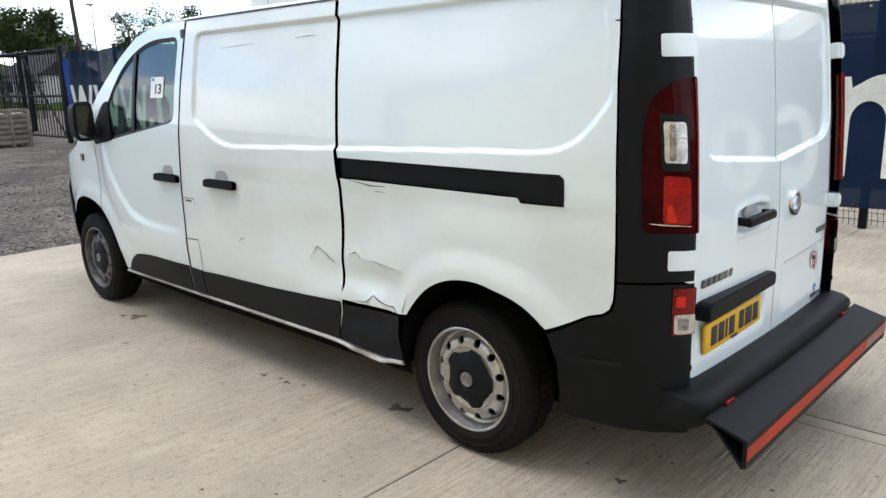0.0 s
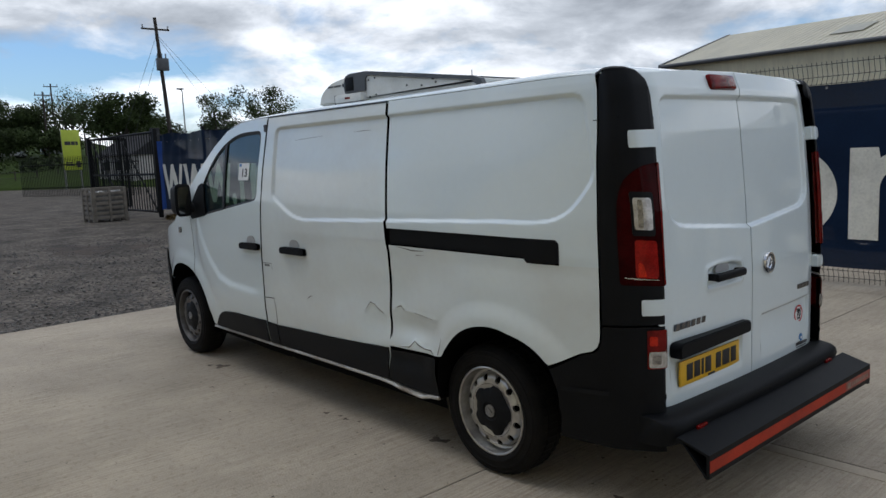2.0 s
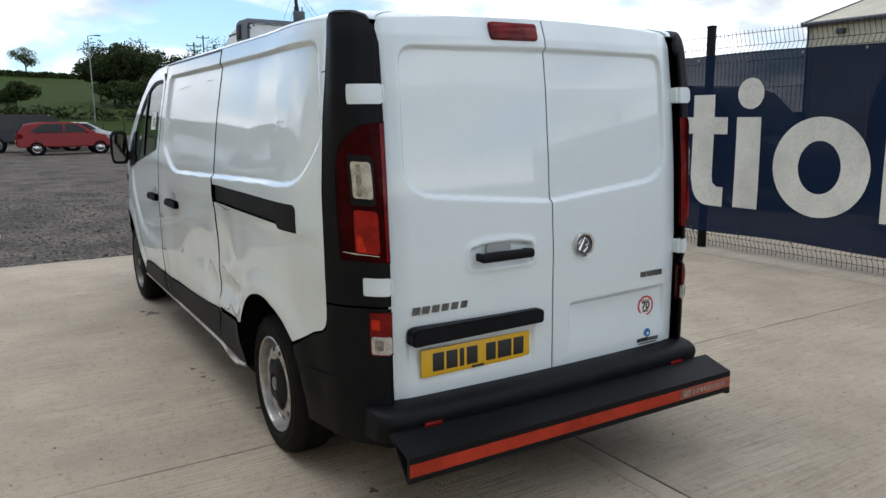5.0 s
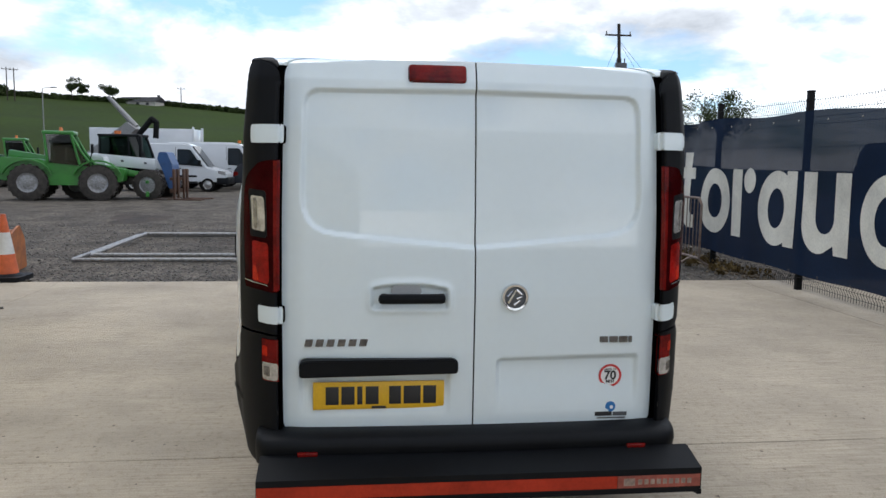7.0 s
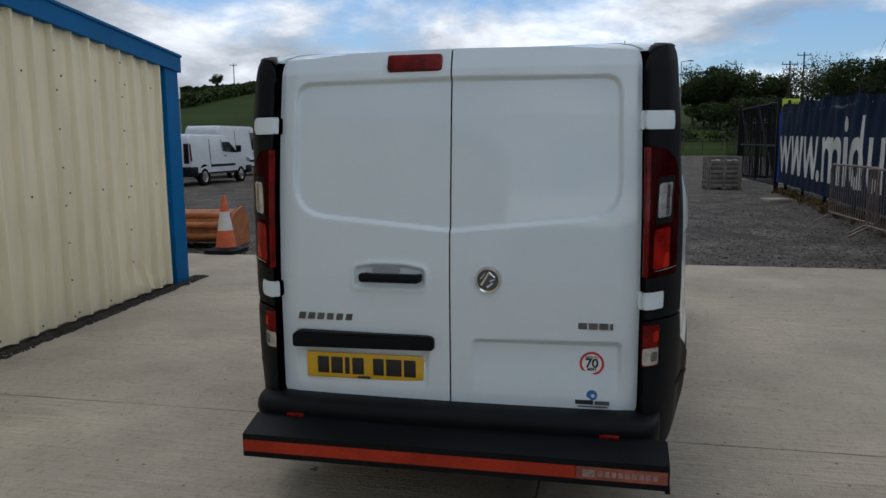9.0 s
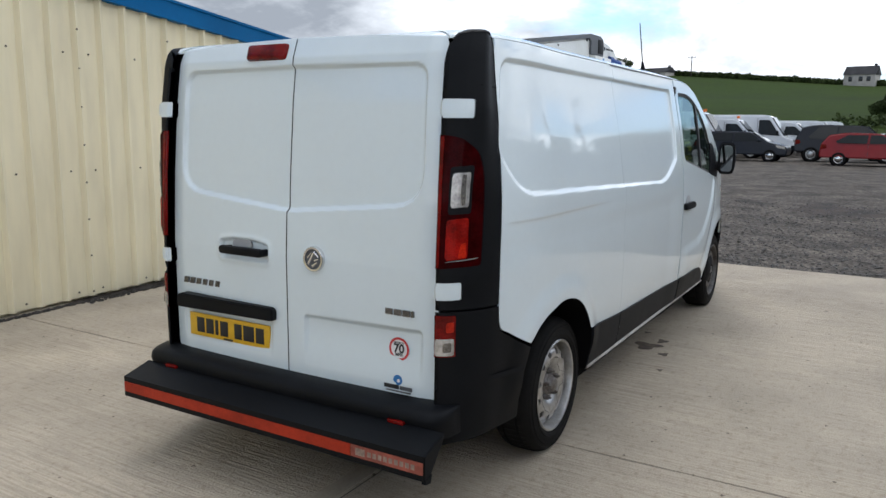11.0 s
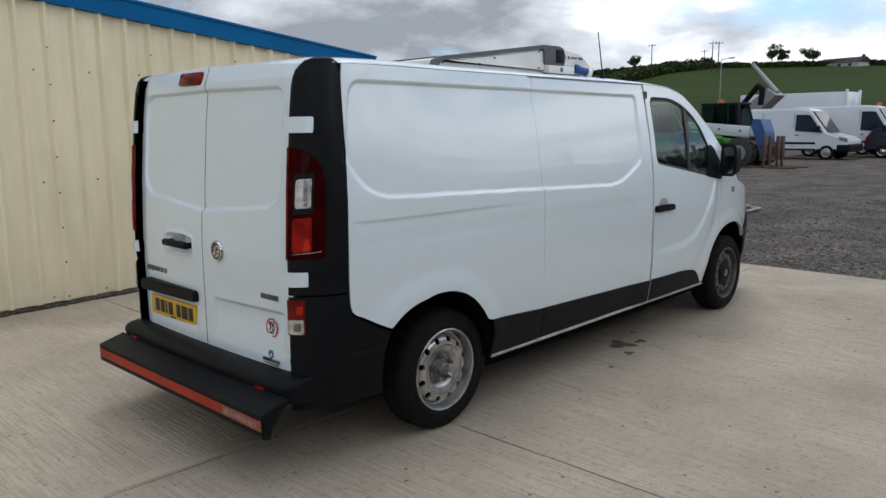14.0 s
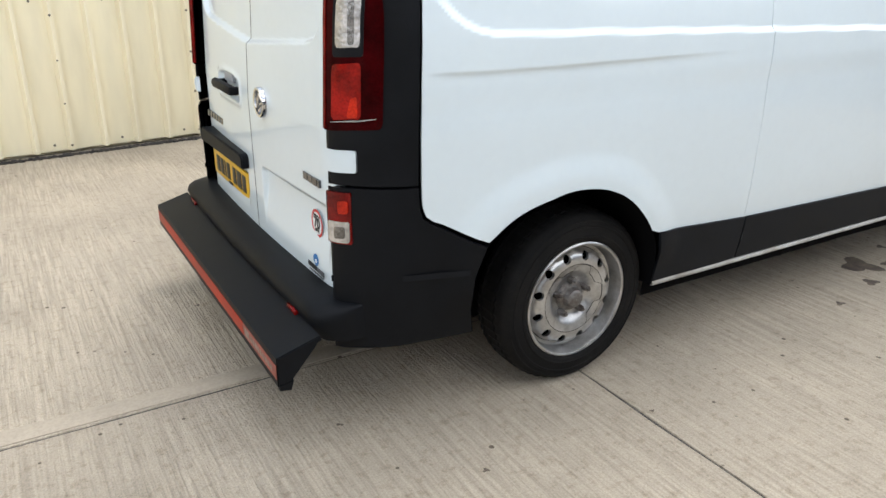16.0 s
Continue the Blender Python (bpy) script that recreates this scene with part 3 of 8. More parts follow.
PRESSING = rounded([(-1.95, 1.775), (0.53, 1.782), (0.585, 1.43), (0.43, 1.243), (-1.62, 1.178), (-1.92, 1.32)], [0.06, 0.07, 0.05, 0.14, 0.14, 0.05])
BACK_PRESSING = rounded([(-0.2, 1.765), (0.655, 1.757), (0.668, 1.215), (-0.2, 1.135)], [0, 0.07, 0.14, 0])
BACK_POCKET = rounded([(0.085, 0.735), (0.675, 0.742), (0.672, 0.505), (0.085, 0.500)], 0.03)
HANDLE_POCKET = rounded([(0.10, 0.925), (0.40, 0.925), (0.40, 1.012), (0.32, 1.025), (0.19, 1.025), (0.10, 1.008)], 0.02)
ARCH_BACK = even_curve([(-.325, .305), (-.318, .38), (-.29, .49), (-.23, .59), (-.14, .68), (-.04, .732), (.07, .752), (.17, .745), (.26, .71), (.325, .655), (.362, .60), (.383, .50), (.388, .38), (.386, .312)])
ARCH_FRONT = even_curve([(-2.955, .26), (-2.96, .40), (-2.985, .52), (-3.04, .62), (-3.13, .70), (-3.24, .748), (-3.38, .768), (-3.52, .762), (-3.66, .722), (-3.77, .65), (-3.85, .55), (-3.89, .42), (-3.90, .22)])
# crumpled ridges on the near-side doors: line, height, breadth
CRUMPLES = [
    ([(-0.93, .70), (-0.87, .752), (-0.82, .735), (-0.745, .70)], 0.0024, 0.012),
    ([(-0.66, .735), (-0.60, .772), (-0.56, .742), (-0.47, .735), (-0.31, .728)], 0.0027, 0.012),
    ([(-0.60, .535), (-0.53, .553), (-0.49, .590), (-0.41, .560), (-0.33, .560), (-0.30, .535)], 0.0027, 0.010),
    ([(-0.60, 1.086), (-0.50, 1.080), (-0.36, 1.086)], -0.0018, 0.012),
    ([(-1.52, .70), (-1.47, .722)], 0.0012, 0.009),
    ([(-0.29, .55), (-0.255, .64)], 0.0018, 0.010),
]
DENTS = [(-0.95, .80, .30, .17, .022), (-0.52, .87, .16, .17, .026), (-0.50, .65, .20, .07, .030), (-0.84, .62, .12, .10, .018), (-1.30, .72, .26, .13, .010), (-0.25, .95, .14, .10, .010), (-0.60, .47, .20, .05, .016)]


def relief(p, z, side):
    """How far the skin is pressed in (metres) at a place of the flank or the doors."""
    y_in = 1.70 - p
    out = np.zeros(p.shape)
    on_flank = p < 0.9
    out += np.where(on_flank, 0.016 * smooth_step(0.0, 0.019, depth_in(PRESSING, p, z)), 0)
    # a soft shoulder above and a swage under the pressing
    lower = 0.008 * smooth_step(1.12, 1.02, z) * smooth_step(-2.0, -1.7, p) * smooth_step(0.62, 0.50, p)
    out += np.where(on_flank, lower, 0)
    # wheel arches stand out
    for arch in (ARCH_BACK, ARCH_FRONT):
        d = seg_dist(arch, p, z, False)
        out -= np.where(on_flank, 0.013 * (1 - smooth_step(0.03, 0.13, d)) * smooth_step(0.35, 0.5, z), 0)
    if side > 0:
        out += np.where(on_flank, 0.007 * smooth_step(1.152, 1.138, z) * smooth_step(1.0, 1.13, z) * smooth_step(-.7, -.1, p) * smooth_step(.56, .45, p), 0)
    # sculpted line that sweeps down the cab door
    lx = [(-3.05, 1.12), (-2.98, .98), (-2.86, .83), (-2.72, .72), (-2.55, .675), (-2.30, .66), (-2.06, .655)]
    zx = np.interp(p, [q[0] for q in lx], [q[1] for q in lx])
    cab = smooth_step(-3.12, -3.02, p) * smooth_step(-2.0, -2.25, p)
    out -= np.where(on_flank, 0.014 * cab * smooth_step(0.05, -0.02, z - zx) * smooth_step(-0.35, -0.1, z - zx), 0)
    # back doors, falling away towards their hinged edges
    back = p > 0.93
    out += np.where(p > 0.953, 0.014 * smooth_step(1.06, 0.955, p), 0)
    out += np.where(back, 0.019 * smooth_step(0.0, 0.019, depth_in(BACK_PRESSING, y_in, z)), 0)
    out += np.where(back, 0.020 * smooth_step(0.0, 0.022, depth_in(BACK_POCKET, y_in, z)) * smooth_step(0.49, 0.70, z), 0)
    if side < 0:
        dp = depth_in(HANDLE_POCKET, y_in, z)
        out += np.where(back, 0.016 * smooth_step(-0.004, 0.018, dp) - 0.006 * np.exp(-(dp / 0.014) ** 2) * (dp < 0.01), 0)
        for cx, cz, sx, sz, deep in DENTS:
            out += np.where(on_flank, deep * np.exp(-((p - cx) / sx) ** 2 - ((z - cz) / sz) ** 2), 0)
        for line, high, broad in CRUMPLES:
            d = seg_dist(line, p, z, False)
            out -= np.where(on_flank, high * np.exp(-(d / broad) ** 2), 0)
    return out


def van_skin(side):
    """The surface of one side: fn(p, z, proud) gives places and normals."""
    def place(p, z, proud):
        out = proud - relief(p, z, side)
        b = flank(z) + np.interp(z, [0.5, 0.9, 1.15, 1.41, 1.70, 1.82, 1.90], [-.006, -.004, .004, .015, .027, .034, .030]) * smooth_step(-0.15, 0.50, p)
        u = np.clip((-3.0 - p) / 1.45, 0, 1)
        b_front = b - 0.30 * u ** 2.2
        th = np.clip((p - BEND) / TURN_L, 0, 1) * math.pi / 2
        e = 2 / CURL
        xe = tail_x(Y_BACK, z)
        cx = BEND + (xe - BEND) * np.sin(th) ** e
        cy = Y_BACK + (b - Y_BACK) * np.cos(th) ** e
        ry = 1.70 - p
        x = np.where(p <= BEND, p, np.where(p <= 1.0, cx, tail_x(ry, z)))
        y = np.where(p <= BEND, b_front, np.where(p <= 1.0, cy, ry))
        # the tail corner grows squarer towards the roof
        y = y + np.interp(z, [1.0, 1.28, 1.58, 1.80], [0, .012, .045, .05]) * smooth_step(0.56, 0.74, p) * smooth_step(0.96, 0.84, p)
        dx = np.where(p <= BEND, 0, np.where(p <= 1.0, np.sin(th), 1))
        dy = np.where(p <= BEND, 1, np.where(p <= 1.0, np.cos(th), 0))
        # across the nose
        fy = np.clip(0.665 + (p - NOSE), 0, None)
        front = p < NOSE
        x = np.where(front, NOSE - 0.05 * (1 - np.clip(fy / 0.665, 0, 1) ** 2), x)
        y = np.where(front, fy * (b / 0.965), y)
        dx = np.where(front, -1, dx)
        dy = np.where(front, 0, dy)
        x = x + np.where(p < -3.9, 0.75 * np.clip(z - 0.62, 0, None) ** 2 * smooth_step(-3.9, -4.4, p), 0)
        return np.stack([x + dx * out, side * (y + dy * out) + 0.009 * smooth_step(0.5, 0.9, p), z], -1)

    def fn(p, z, proud=0.0):
        p, z = np.asarray(p, float), np.asarray(z, float)
        e = 0.0025
        a = place(p + e, z, proud) - place(p - e, z, proud)
        b = place(p, z + e, proud) - place(p, z - e, proud)
        n = np.cross(a, b) * -side
        n /= np.linalg.norm(n, axis=-1, keepdims=True) + 1e-12
        return place(p, z, proud), n
    return fn


def eave(x):
    """Height of the edge between the flank and the roof, windscreen or bonnet."""
    return np.interp(x, [-4.45, -4.30, -4.10, -3.85, -3.62, -3.35, -3.08, -2.85, -2.65, -2.45, -2.2, -1.9, 0.9], [.80, .90, .985, 1.045, 1.10, 1.285, 1.50, 1.675, 1.788, 1.836, 1.850, 1.852, 1.852])


van = thing("panel_van", (0, 0, 0), "dented white panel van with black trim, parked on concrete", "van")
VL, VR = van_skin(-1), van_skin(1)


def strip_line(fn, lo, hi, n=40):
    return [(lo + (hi - lo) * k / n, float(fn(lo + (hi - lo) * k / n))) for k in range(n + 1)]


def flank_panels(side):
    fn = VL if side < 0 else VR
    near = side < 0
    e = 0.028 if near else 0.0
    # cab door with its window opening cut as a keyhole
    top = [(x, z - 0.004) for x, z in strip_line(eave, -3.32, -2.07, 26)]
    win = rounded([(-2.12, 1.30), (-2.125, 1.765), (-2.50, 1.762), (-2.80, 1.63), (-3.14, 1.20), (-3.06, 1.155)], [0.05, 0.06, 0.16, 0.2, 0.03, 0.03])
    # split the skin level with the window's foot: the panel below, the frame above
    ja = min(range(len(win)), key=lambda i: (win[i][0] + 2.12) ** 2 + (win[i][1] - 1.345) ** 2)
    jb = min(range(len(win)), key=lambda i: (win[i][0] + 3.125) ** 2 + (win[i][1] - 1.215) ** 2)
    over = win[ja:jb + 1] if ja < jb else win[ja:] + win[:jb + 1]
    under = win[jb:ja + 1] if jb < ja else win[jb:] + win[:ja + 1]
    back_edge, front_edge = (-2.062, over[0][1]), (-3.268, 1.205)
    lower_door = [(-2.07, .335), (-2.065, .66), back_edge] + under[::-1] + [front_edge, (-3.20, 1.135), (-3.155, 1.00), (-3.145, .70)]
    lower_door += [q for q in ARCH_FRONT[::-1] if -3.13 <= q[0] <= -2.95 and q[1] > 0.34] + [(-2.957, .335)]
    frame_line = [back_edge] + [(x, z) for x, z in top[::-1]] + [front_edge] + over[::-1]
    door = sheet("cab_door", lower_door, fn, PAINT, van, 0.013, 0.014, label="white cab door with black-framed window")
    sheet("window_frame", frame_line, fn, PAINT, door, 0.025, 0.010)
    pane = sheet("window", rounded([(q[0], q[1]) for q in win], 0), fn, WINDOW, door, 0.05, 0, proud=-0.012, label="tinted side window")
    pane.visible_shadow = False
    # black seal round the window, the divider bar and the triangle at its foot
    dark_edging = []
    cx, cz = -2.55, 1.45
    inner = [(cx + (x - cx) * 0.955, cz + (z - cz) * 0.925) for x, z in win]
    pw, _ = fn(np.array([q[0] for q in win]), np.array([q[1] for q in win]), -0.002)
    pi, _ = fn(np.array([q[0] for q in inner]), np.array([q[1] for q in inner]), -0.007)
    n = len(win)
    raw("window_seal", list(pw) + list(pi), [(i, (i + 1) % n, n + (i + 1) % n, n + i) for i in range(n)], SEAL, door, smooth=40)
    sheet("divider_bar", [(-2.60, 1.22), (-2.635, 1.22), (-2.665, 1.74), (-2.63, 1.75)], fn, SEAL, door, 0.05, 0.012, proud=-0.003)
    sheet("mirror_base", rounded([(-2.90, 1.175), (-3.17, 1.135), (-3.22, 1.20), (-3.05, 1.40), (-2.97, 1.42)], 0.03), fn, TRIM, door, 0.03, 0.012, proud=0.004)
    # cab door handle
    handle(fn, door, -2.335, -2.075, 0.995)
    # door cladding with its rounded front end
    sheet("lower_cladding", rounded([(-2.075, .330), (-2.072, .482), (-2.55, .480), (-2.78, .455), (-2.90, .330)], [0, 0, 0.1, 0.12, 0.02]), fn, TRIM_DULL, door, 0.04, 0.012, proud=0.009, label="greyed black door cladding")
    # small badge on the cab door
    block("door_badge", (-2.83, side * 0.966 - 0.004, .640), (-2.745, side * 0.966 + 0.004, .662), GREY_EDGE, door, 0.003)
    # wing ahead of the door
    wing_top = [(x, z - 0.003) for x, z in strip_line(eave, -4.40, -3.335, 24)]
    arch = [q for q in ARCH_FRONT if q[0] <= -3.148 and q[1] > .60]
    wing = [(-3.163, 1.00), (-3.208, 1.138)] + wing_top[::-1] + [(-4.42, .80), (-4.10, .78), (-3.93, .66), (-3.815, .602)] + arch[::-1] + [(-3.153, .705)]
    wing_part = sheet("front_wing", wing, fn, PAINT, van, 0.018, 0.014)
    sheet("side_repeater", rounded([(-3.42, 1.015), (-3.48, 1.015), (-3.48, 1.06), (-3.42, 1.06)], 0.012), fn, LENS_CLEAR, wing_part, 0.03, 0.01, proud=0.008)
    # front bumper corner
    bump = [(-3.895, .24), (-3.885, .42), (-3.85, .55), (-3.82, .597), (-3.935, .655), (-4.105, .775), (-4.44, .795), (-4.62, .795), (-5.115, .80), (-5.115, .22), (-4.4, .22)]
    sheet("front_bumper", bump, fn, TRIM, van, 0.04, 0.02, proud=0.012, label="black front bumper corner")
    # flank behind the cab
    if near:
        rear_edge = [(-0.745, .335), (-0.715, .45), (-0.700, .60), (-0.702, .70), (-0.690, .80), (-0.680, .93), (-0.678, 1.05), (-0.700, 1.22), (-0.728, 1.5), (-0.764, 1.843)]
        slide = sheet("sliding_door", [(-2.052, .335)] + rear_edge + [(-1.40, 1.843), (-2.048, 1.843), (-2.046, 1.2), (-2.049, .655)], fn, PAINT_DULL, van, 0.010, 0.016, label="dented white sliding side door")
        handle(fn, slide, -1.785, -1.500, 0.998)
        sheet("lower_cladding", [(-1.915, .330), (-1.915, .472), (-1.3, .488), (-0.722, .515), (-0.742, .330)], fn, TRIM_DULL, slide, 0.025, 0.012, proud=0.009)
        sheet("lower_cladding", [(-2.050, .330), (-2.050, .476), (-1.925, .474), (-1.925, .330)], fn, TRIM_DULL, slide, 0.04, 0.012, proud=0.009)
        ribbon("filler_flap_seam", [(-2.046, .650), (-1.93, .654), (-1.92, .60), (-1.925, .48)], 0.006, fn, SEAL, slide, 0.001)
        ribbon("filler_flap_catch", [(-2.02, .872), (-1.955, .872)], 0.012, fn, GREY_EDGE, slide, 0.001)
        ribbon("flap_edge", [(-2.046, .885), (-1.93, .887), (-1.925, .85)], 0.004, fn, GREY_EDGE, slide, 0.001)
        quarter_front = [(-0.722, .530), (-0.682, .60), (-0.683, .70), (-0.671, .80), (-0.660, .93), (-0.658, 1.05), (-0.680, 1.22), (-0.708, 1.5), (-0.742, 1.849)]
        rail_top, rail_low = 1.170, 1.094
        upper = [(-0.668, rail_top + .008)] + [q for q in quarter_front if q[1] > 1.2] + [(0.575 + e, 1.849), (0.560 + e, 1.5), (0.556 + e, 1.07), (0.408, 1.07), (0.408, rail_top - .012), (0.395, rail_top + .008)]
        arch_b = [q for q in ARCH_BACK if q[1] > (0.545 if q[0] < 0.05 else 0.64)]
        lower = [(-0.300, .545)] + [q for q in quarter_front if q[1] < 1.06][0:6] + [(-0.660, rail_low - .006), (0.262, rail_low - .006), (0.272, 1.07), (0.556 + e, 1.07), (0.553 + e, .80), (0.550 + e, .765), (0.539 + e, .736), (0.515 + e, .718), (0.49, .704), (0.350, .632)] + arch_b[::-1]
        q_up = sheet("quarter_panel_upper", upper, fn, PAINT, van, 0.009, 0.012)
        q_low = sheet("quarter_panel", lower, fn, PAINT_DULL, van, 0.0115, 0.014, label="crumpled white rear quarter panel")
        sheet("door_rail", rounded([(-0.662, rail_low - .004), (0.258, rail_low - .004), (0.266, 1.078), (0.408, 1.078), (0.408, rail_top + .004), (-0.662, rail_top + .004)], [0, 0.006, 0.006, 0.02, 0.03, 0]), fn, TRIM, van, 0.04, 0.02, proud=-0.014, label="black sliding door rail")
        sheet("rail_end_cover", rounded([(0.269, 1.076), (0.408, 1.076), (0.408, rail_top + .004), (0.254, rail_top + .004)], 0.018), fn, TRIM, van, 0.03, 0.012, proud=0.004)
        sheet("lower_cladding", [(-0.735, .330), (-0.700, .512), (-0.300, .535), (-0.322, .45), (-0.325, .310)], fn, TRIM_DULL, van, 0.02, 0.012, proud=0.009)
        # torn and scraped paint
        for line, wide in (([(-0.93, .700), (-0.875, .752), (-0.835, .742), (-0.79, .715), (-0.745, .700)], [.002, .010, .006, .012, .003]),
                           ([(-0.64, .748), (-0.60, .764), (-0.57, .744)], [.002, .010, .003]),
                           ([(-0.50, .740), (-0.43, .735), (-0.33, .728)], [.002, .006, .002]),
                           ([(-0.62, .540), (-0.53, .552), (-0.49, .588), (-0.455, .572), (-0.40, .562), (-0.345, .566), (-0.310, .535)], [.002, .010, .006, .014, .008, .012, .003]),
                           ([(-0.285, .555), (-0.268, .60), (-0.258, .645)], [.010, .006, .002]),
                           ([(-0.60, 1.084), (-0.53, 1.078), (-0.47, 1.070), (-0.37, 1.074)], [.002, .008, .012, .004]),
                           ([(-0.44, 1.048), (-0.38, 1.050)], [.006, .002]),
                           ([(-1.52, .698), (-1.49, .716), (-1.47, .720)], [.004, .010, .003]),
                           ([(-1.70, 1.682), (-1.55, 1.686), (-1.38, 1.694)], [.002, .005, .002]),
                           ([(-1.05, 1.700), (-0.95, 1.704), (-0.89, 1.703)], [.002, .006, .002]),
                           ([(-0.66, .505), (-0.52, .512), (-0.36, .520)], [.004, .008, .003])):
            ribbon("scrape", line, [0.5 * q for q in wide], fn, BARE if line[0][1] < 1.2 else GREY_EDGE, van, 0.0022)
    else:
        side_line = [(-2.052, .335), (-0.335, .535)]
        arch_b = [q for q in ARCH_BACK if q[1] > (0.545 if q[0] < 0.05 else 0.64)]
        back = [(-0.7752, .50), (-0.7752, 1.849), (0.575, 1.849), (0.560, 1.5), (0.556, 1.07), (0.553, .80), (0.550, .765), (0.539, .736), (0.515, .718), (0.49, .709), (0.350, .632)] + arch_b[::-1] + [(-0.300, .535)]
        sheet("quarter_panel", back, fn, PAINT, van, 0.009, 0.012)
        sheet("side_panel", [(-2.046, .335), (-0.7775, .335), (-0.7775, 1.849), (-2.046, 1.849)], fn, PAINT, van, 0.009, 0.008, label="smooth white side panel")
        sheet("lower_cladding", [(-2.046, .330), (-0.781, .330), (-0.781, .508), (-2.046, .480)], fn, TRIM_DULL, van, 0.05, 0.012, proud=0.009)
        sheet("lower_cladding", [(-0.773, .330), (-0.325, .310), (-0.322, .45), (-0.300, .535), (-0.773, .508)], fn, TRIM_DULL, van, 0.05, 0.012, proud=0.009)
    # black corner column that stands proud of the door's edge, lamps set in it
    def fn_out(p, z, proud=0.0):
        return fn(p, z, proud + 0.020 * smooth_step(0.80, 0.92, np.asarray(p, float)))

    col = [(0.561 + e, .835), (0.561 + e, 1.07), (0.565 + e, 1.5), (0.576 + e, 1.78), (0.588 + e, 1.825), (0.612 + e, 1.850), (0.66, 1.862), (0.74, 1.866), (0.84, 1.862), (0.90, 1.848), (0.935, 1.815), (0.951, 1.75), (0.951, .835)]
    column = sheet("corner_column", col, fn_out, TRIM, van, 0.03, 0.02, proud=0.008, lip=0.006)
    foot = [(0.372, .312), (0.387, .40), (0.383, .52), (0.355, .618), (0.49, .696), (0.519 + e, .711), (0.545 + e, .730), (0.556 + e, .763), (0.560 + e, .827), (0.951, .827), (0.951, .47), (0.951, .298)]
    skirt = sheet("bumper_corner", foot, fn_out, TRIM, van, 0.03, 0.02, proud=0.010, lip=0.006)
    ribbon("bumper_ledge", [(0.40, .545), (0.60, .548), (0.94, .535)], 0.02, fn_out, TRIM_DULL, skirt, 0.014)
    lamp_line = rounded([(0.680, 1.003), (0.953, .993), (0.953, 1.488), (0.870, 1.480), (0.735, 1.425), (0.684, 1.33)], [0.02, 0.01, 0.01, 0.04, 0.05, 0.05])
    lamp = sheet("tail_lamp", lamp_line, fn_out, LENS_DARK, column, 0.02, 0.045, proud=0.016, lip=0.006, label="dark red tail lamp")
    sheet("lens_bezel", rounded([(0.764, 1.200), (0.892, 1.196), (0.892, 1.372), (0.764, 1.378)], 0.014), fn_out, TRIM, lamp, 0.02, 0.006, proud=0.0175)
    clear = sheet("reverse_lens", rounded([(0.774, 1.222), (0.884, 1.217), (0.884, 1.352), (0.774, 1.357)], 0.018), fn_out, LENS_CLEAR, lamp, 0.012, 0.010, proud=0.022, lip=0.006)
    sheet("reflector", rounded([(0.800, 1.232), (0.828, 1.230), (0.832, 1.342), (0.804, 1.345)], 0.010), fn_out, LENS_SMOKE, clear, 0.012, 0.002, proud=0.0235)
    stop = sheet("stop_lens", rounded([(0.764, 1.030), (0.896, 1.025), (0.896, 1.178), (0.772, 1.186)], 0.016), fn_out, LENS_BRIGHT, lamp, 0.012, 0.010, proud=0.022, lip=0.006)
    # bright spot of the stop lens, painted as an orange-red patch
    sheet("painted_glint", rounded([(0.776, 1.036), (0.826, 1.034), (0.812, 1.086), (0.782, 1.096)], 0.010), fn_out, LENS_HOT, stop, 0.012, 0.002, proud=0.0235)
    ribbon("lamp_rib", [(0.702, 1.034), (0.770, 1.028), (0.890, 1.021)], [0.002, 0.005, 0.002], fn_out, LENS_CLEAR, lamp, 0.0225)
    sheet("side_glow_lens", [(0.926, 1.00), (0.954, 1.00), (0.954, 1.485), (0.926, 1.480)], fn_out, LENS_RED, lamp, 0.02, 0.035, proud=0.019)
    ribbon("column_seam", [(0.572, 1.662), (0.75, 1.668), (0.945, 1.660)], 0.004, fn_out, DARK, column, 0.0095)
    low = sheet("low_lamp", rounded([(0.826, .655), (0.953, .655), (0.953, .815), (0.826, .815)], 0.008), fn_out, LENS_RED, skirt, 0.02, 0.035, proud=0.016, lip=0.004)
    fog = sheet("clear_lens", rounded([(0.832, .660), (0.944, .660), (0.944, .726), (0.832, .728)], 0.014), fn_out, LENS_CLEAR, low, 0.012, 0.008, proud=0.020, lip=0.004)
    sheet("reflector", rounded([(0.848, .676), (0.896, .675), (0.896, .712), (0.848, .713)], 0.010), fn_out, LENS_SMOKE, fog, 0.012, 0.002, proud=0.0215)
    # a painted bright spot on the low lamp's red part too
    sheet("painted_glint", rounded([(0.836, .752), (0.880, .751), (0.880, .790), (0.836, .791)], 0.010), fn_out, LENS_HOT, low, 0.012, 0.002, proud=0.0172)
    # white hinge covers across the gap to the back door
    for lo, hi in ((1.548, 1.617), (.874, .940)):
        hinge_line = rounded([(0.795, lo), (0.968, lo), (0.968, hi), (0.795, hi)], 0.012)
        sheet("hinge_cover", hinge_line, fn_out, PAINT, van, 0.015, 0.03, proud=0.018, lip=0.008)
    # near-black inner shell: the shade behind the panel gaps is put into its colour
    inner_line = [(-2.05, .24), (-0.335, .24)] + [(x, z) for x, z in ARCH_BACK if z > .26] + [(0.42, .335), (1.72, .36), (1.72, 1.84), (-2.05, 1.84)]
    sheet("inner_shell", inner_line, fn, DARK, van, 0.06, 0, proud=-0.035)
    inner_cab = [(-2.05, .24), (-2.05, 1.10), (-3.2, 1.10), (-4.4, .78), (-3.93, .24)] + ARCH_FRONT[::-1]
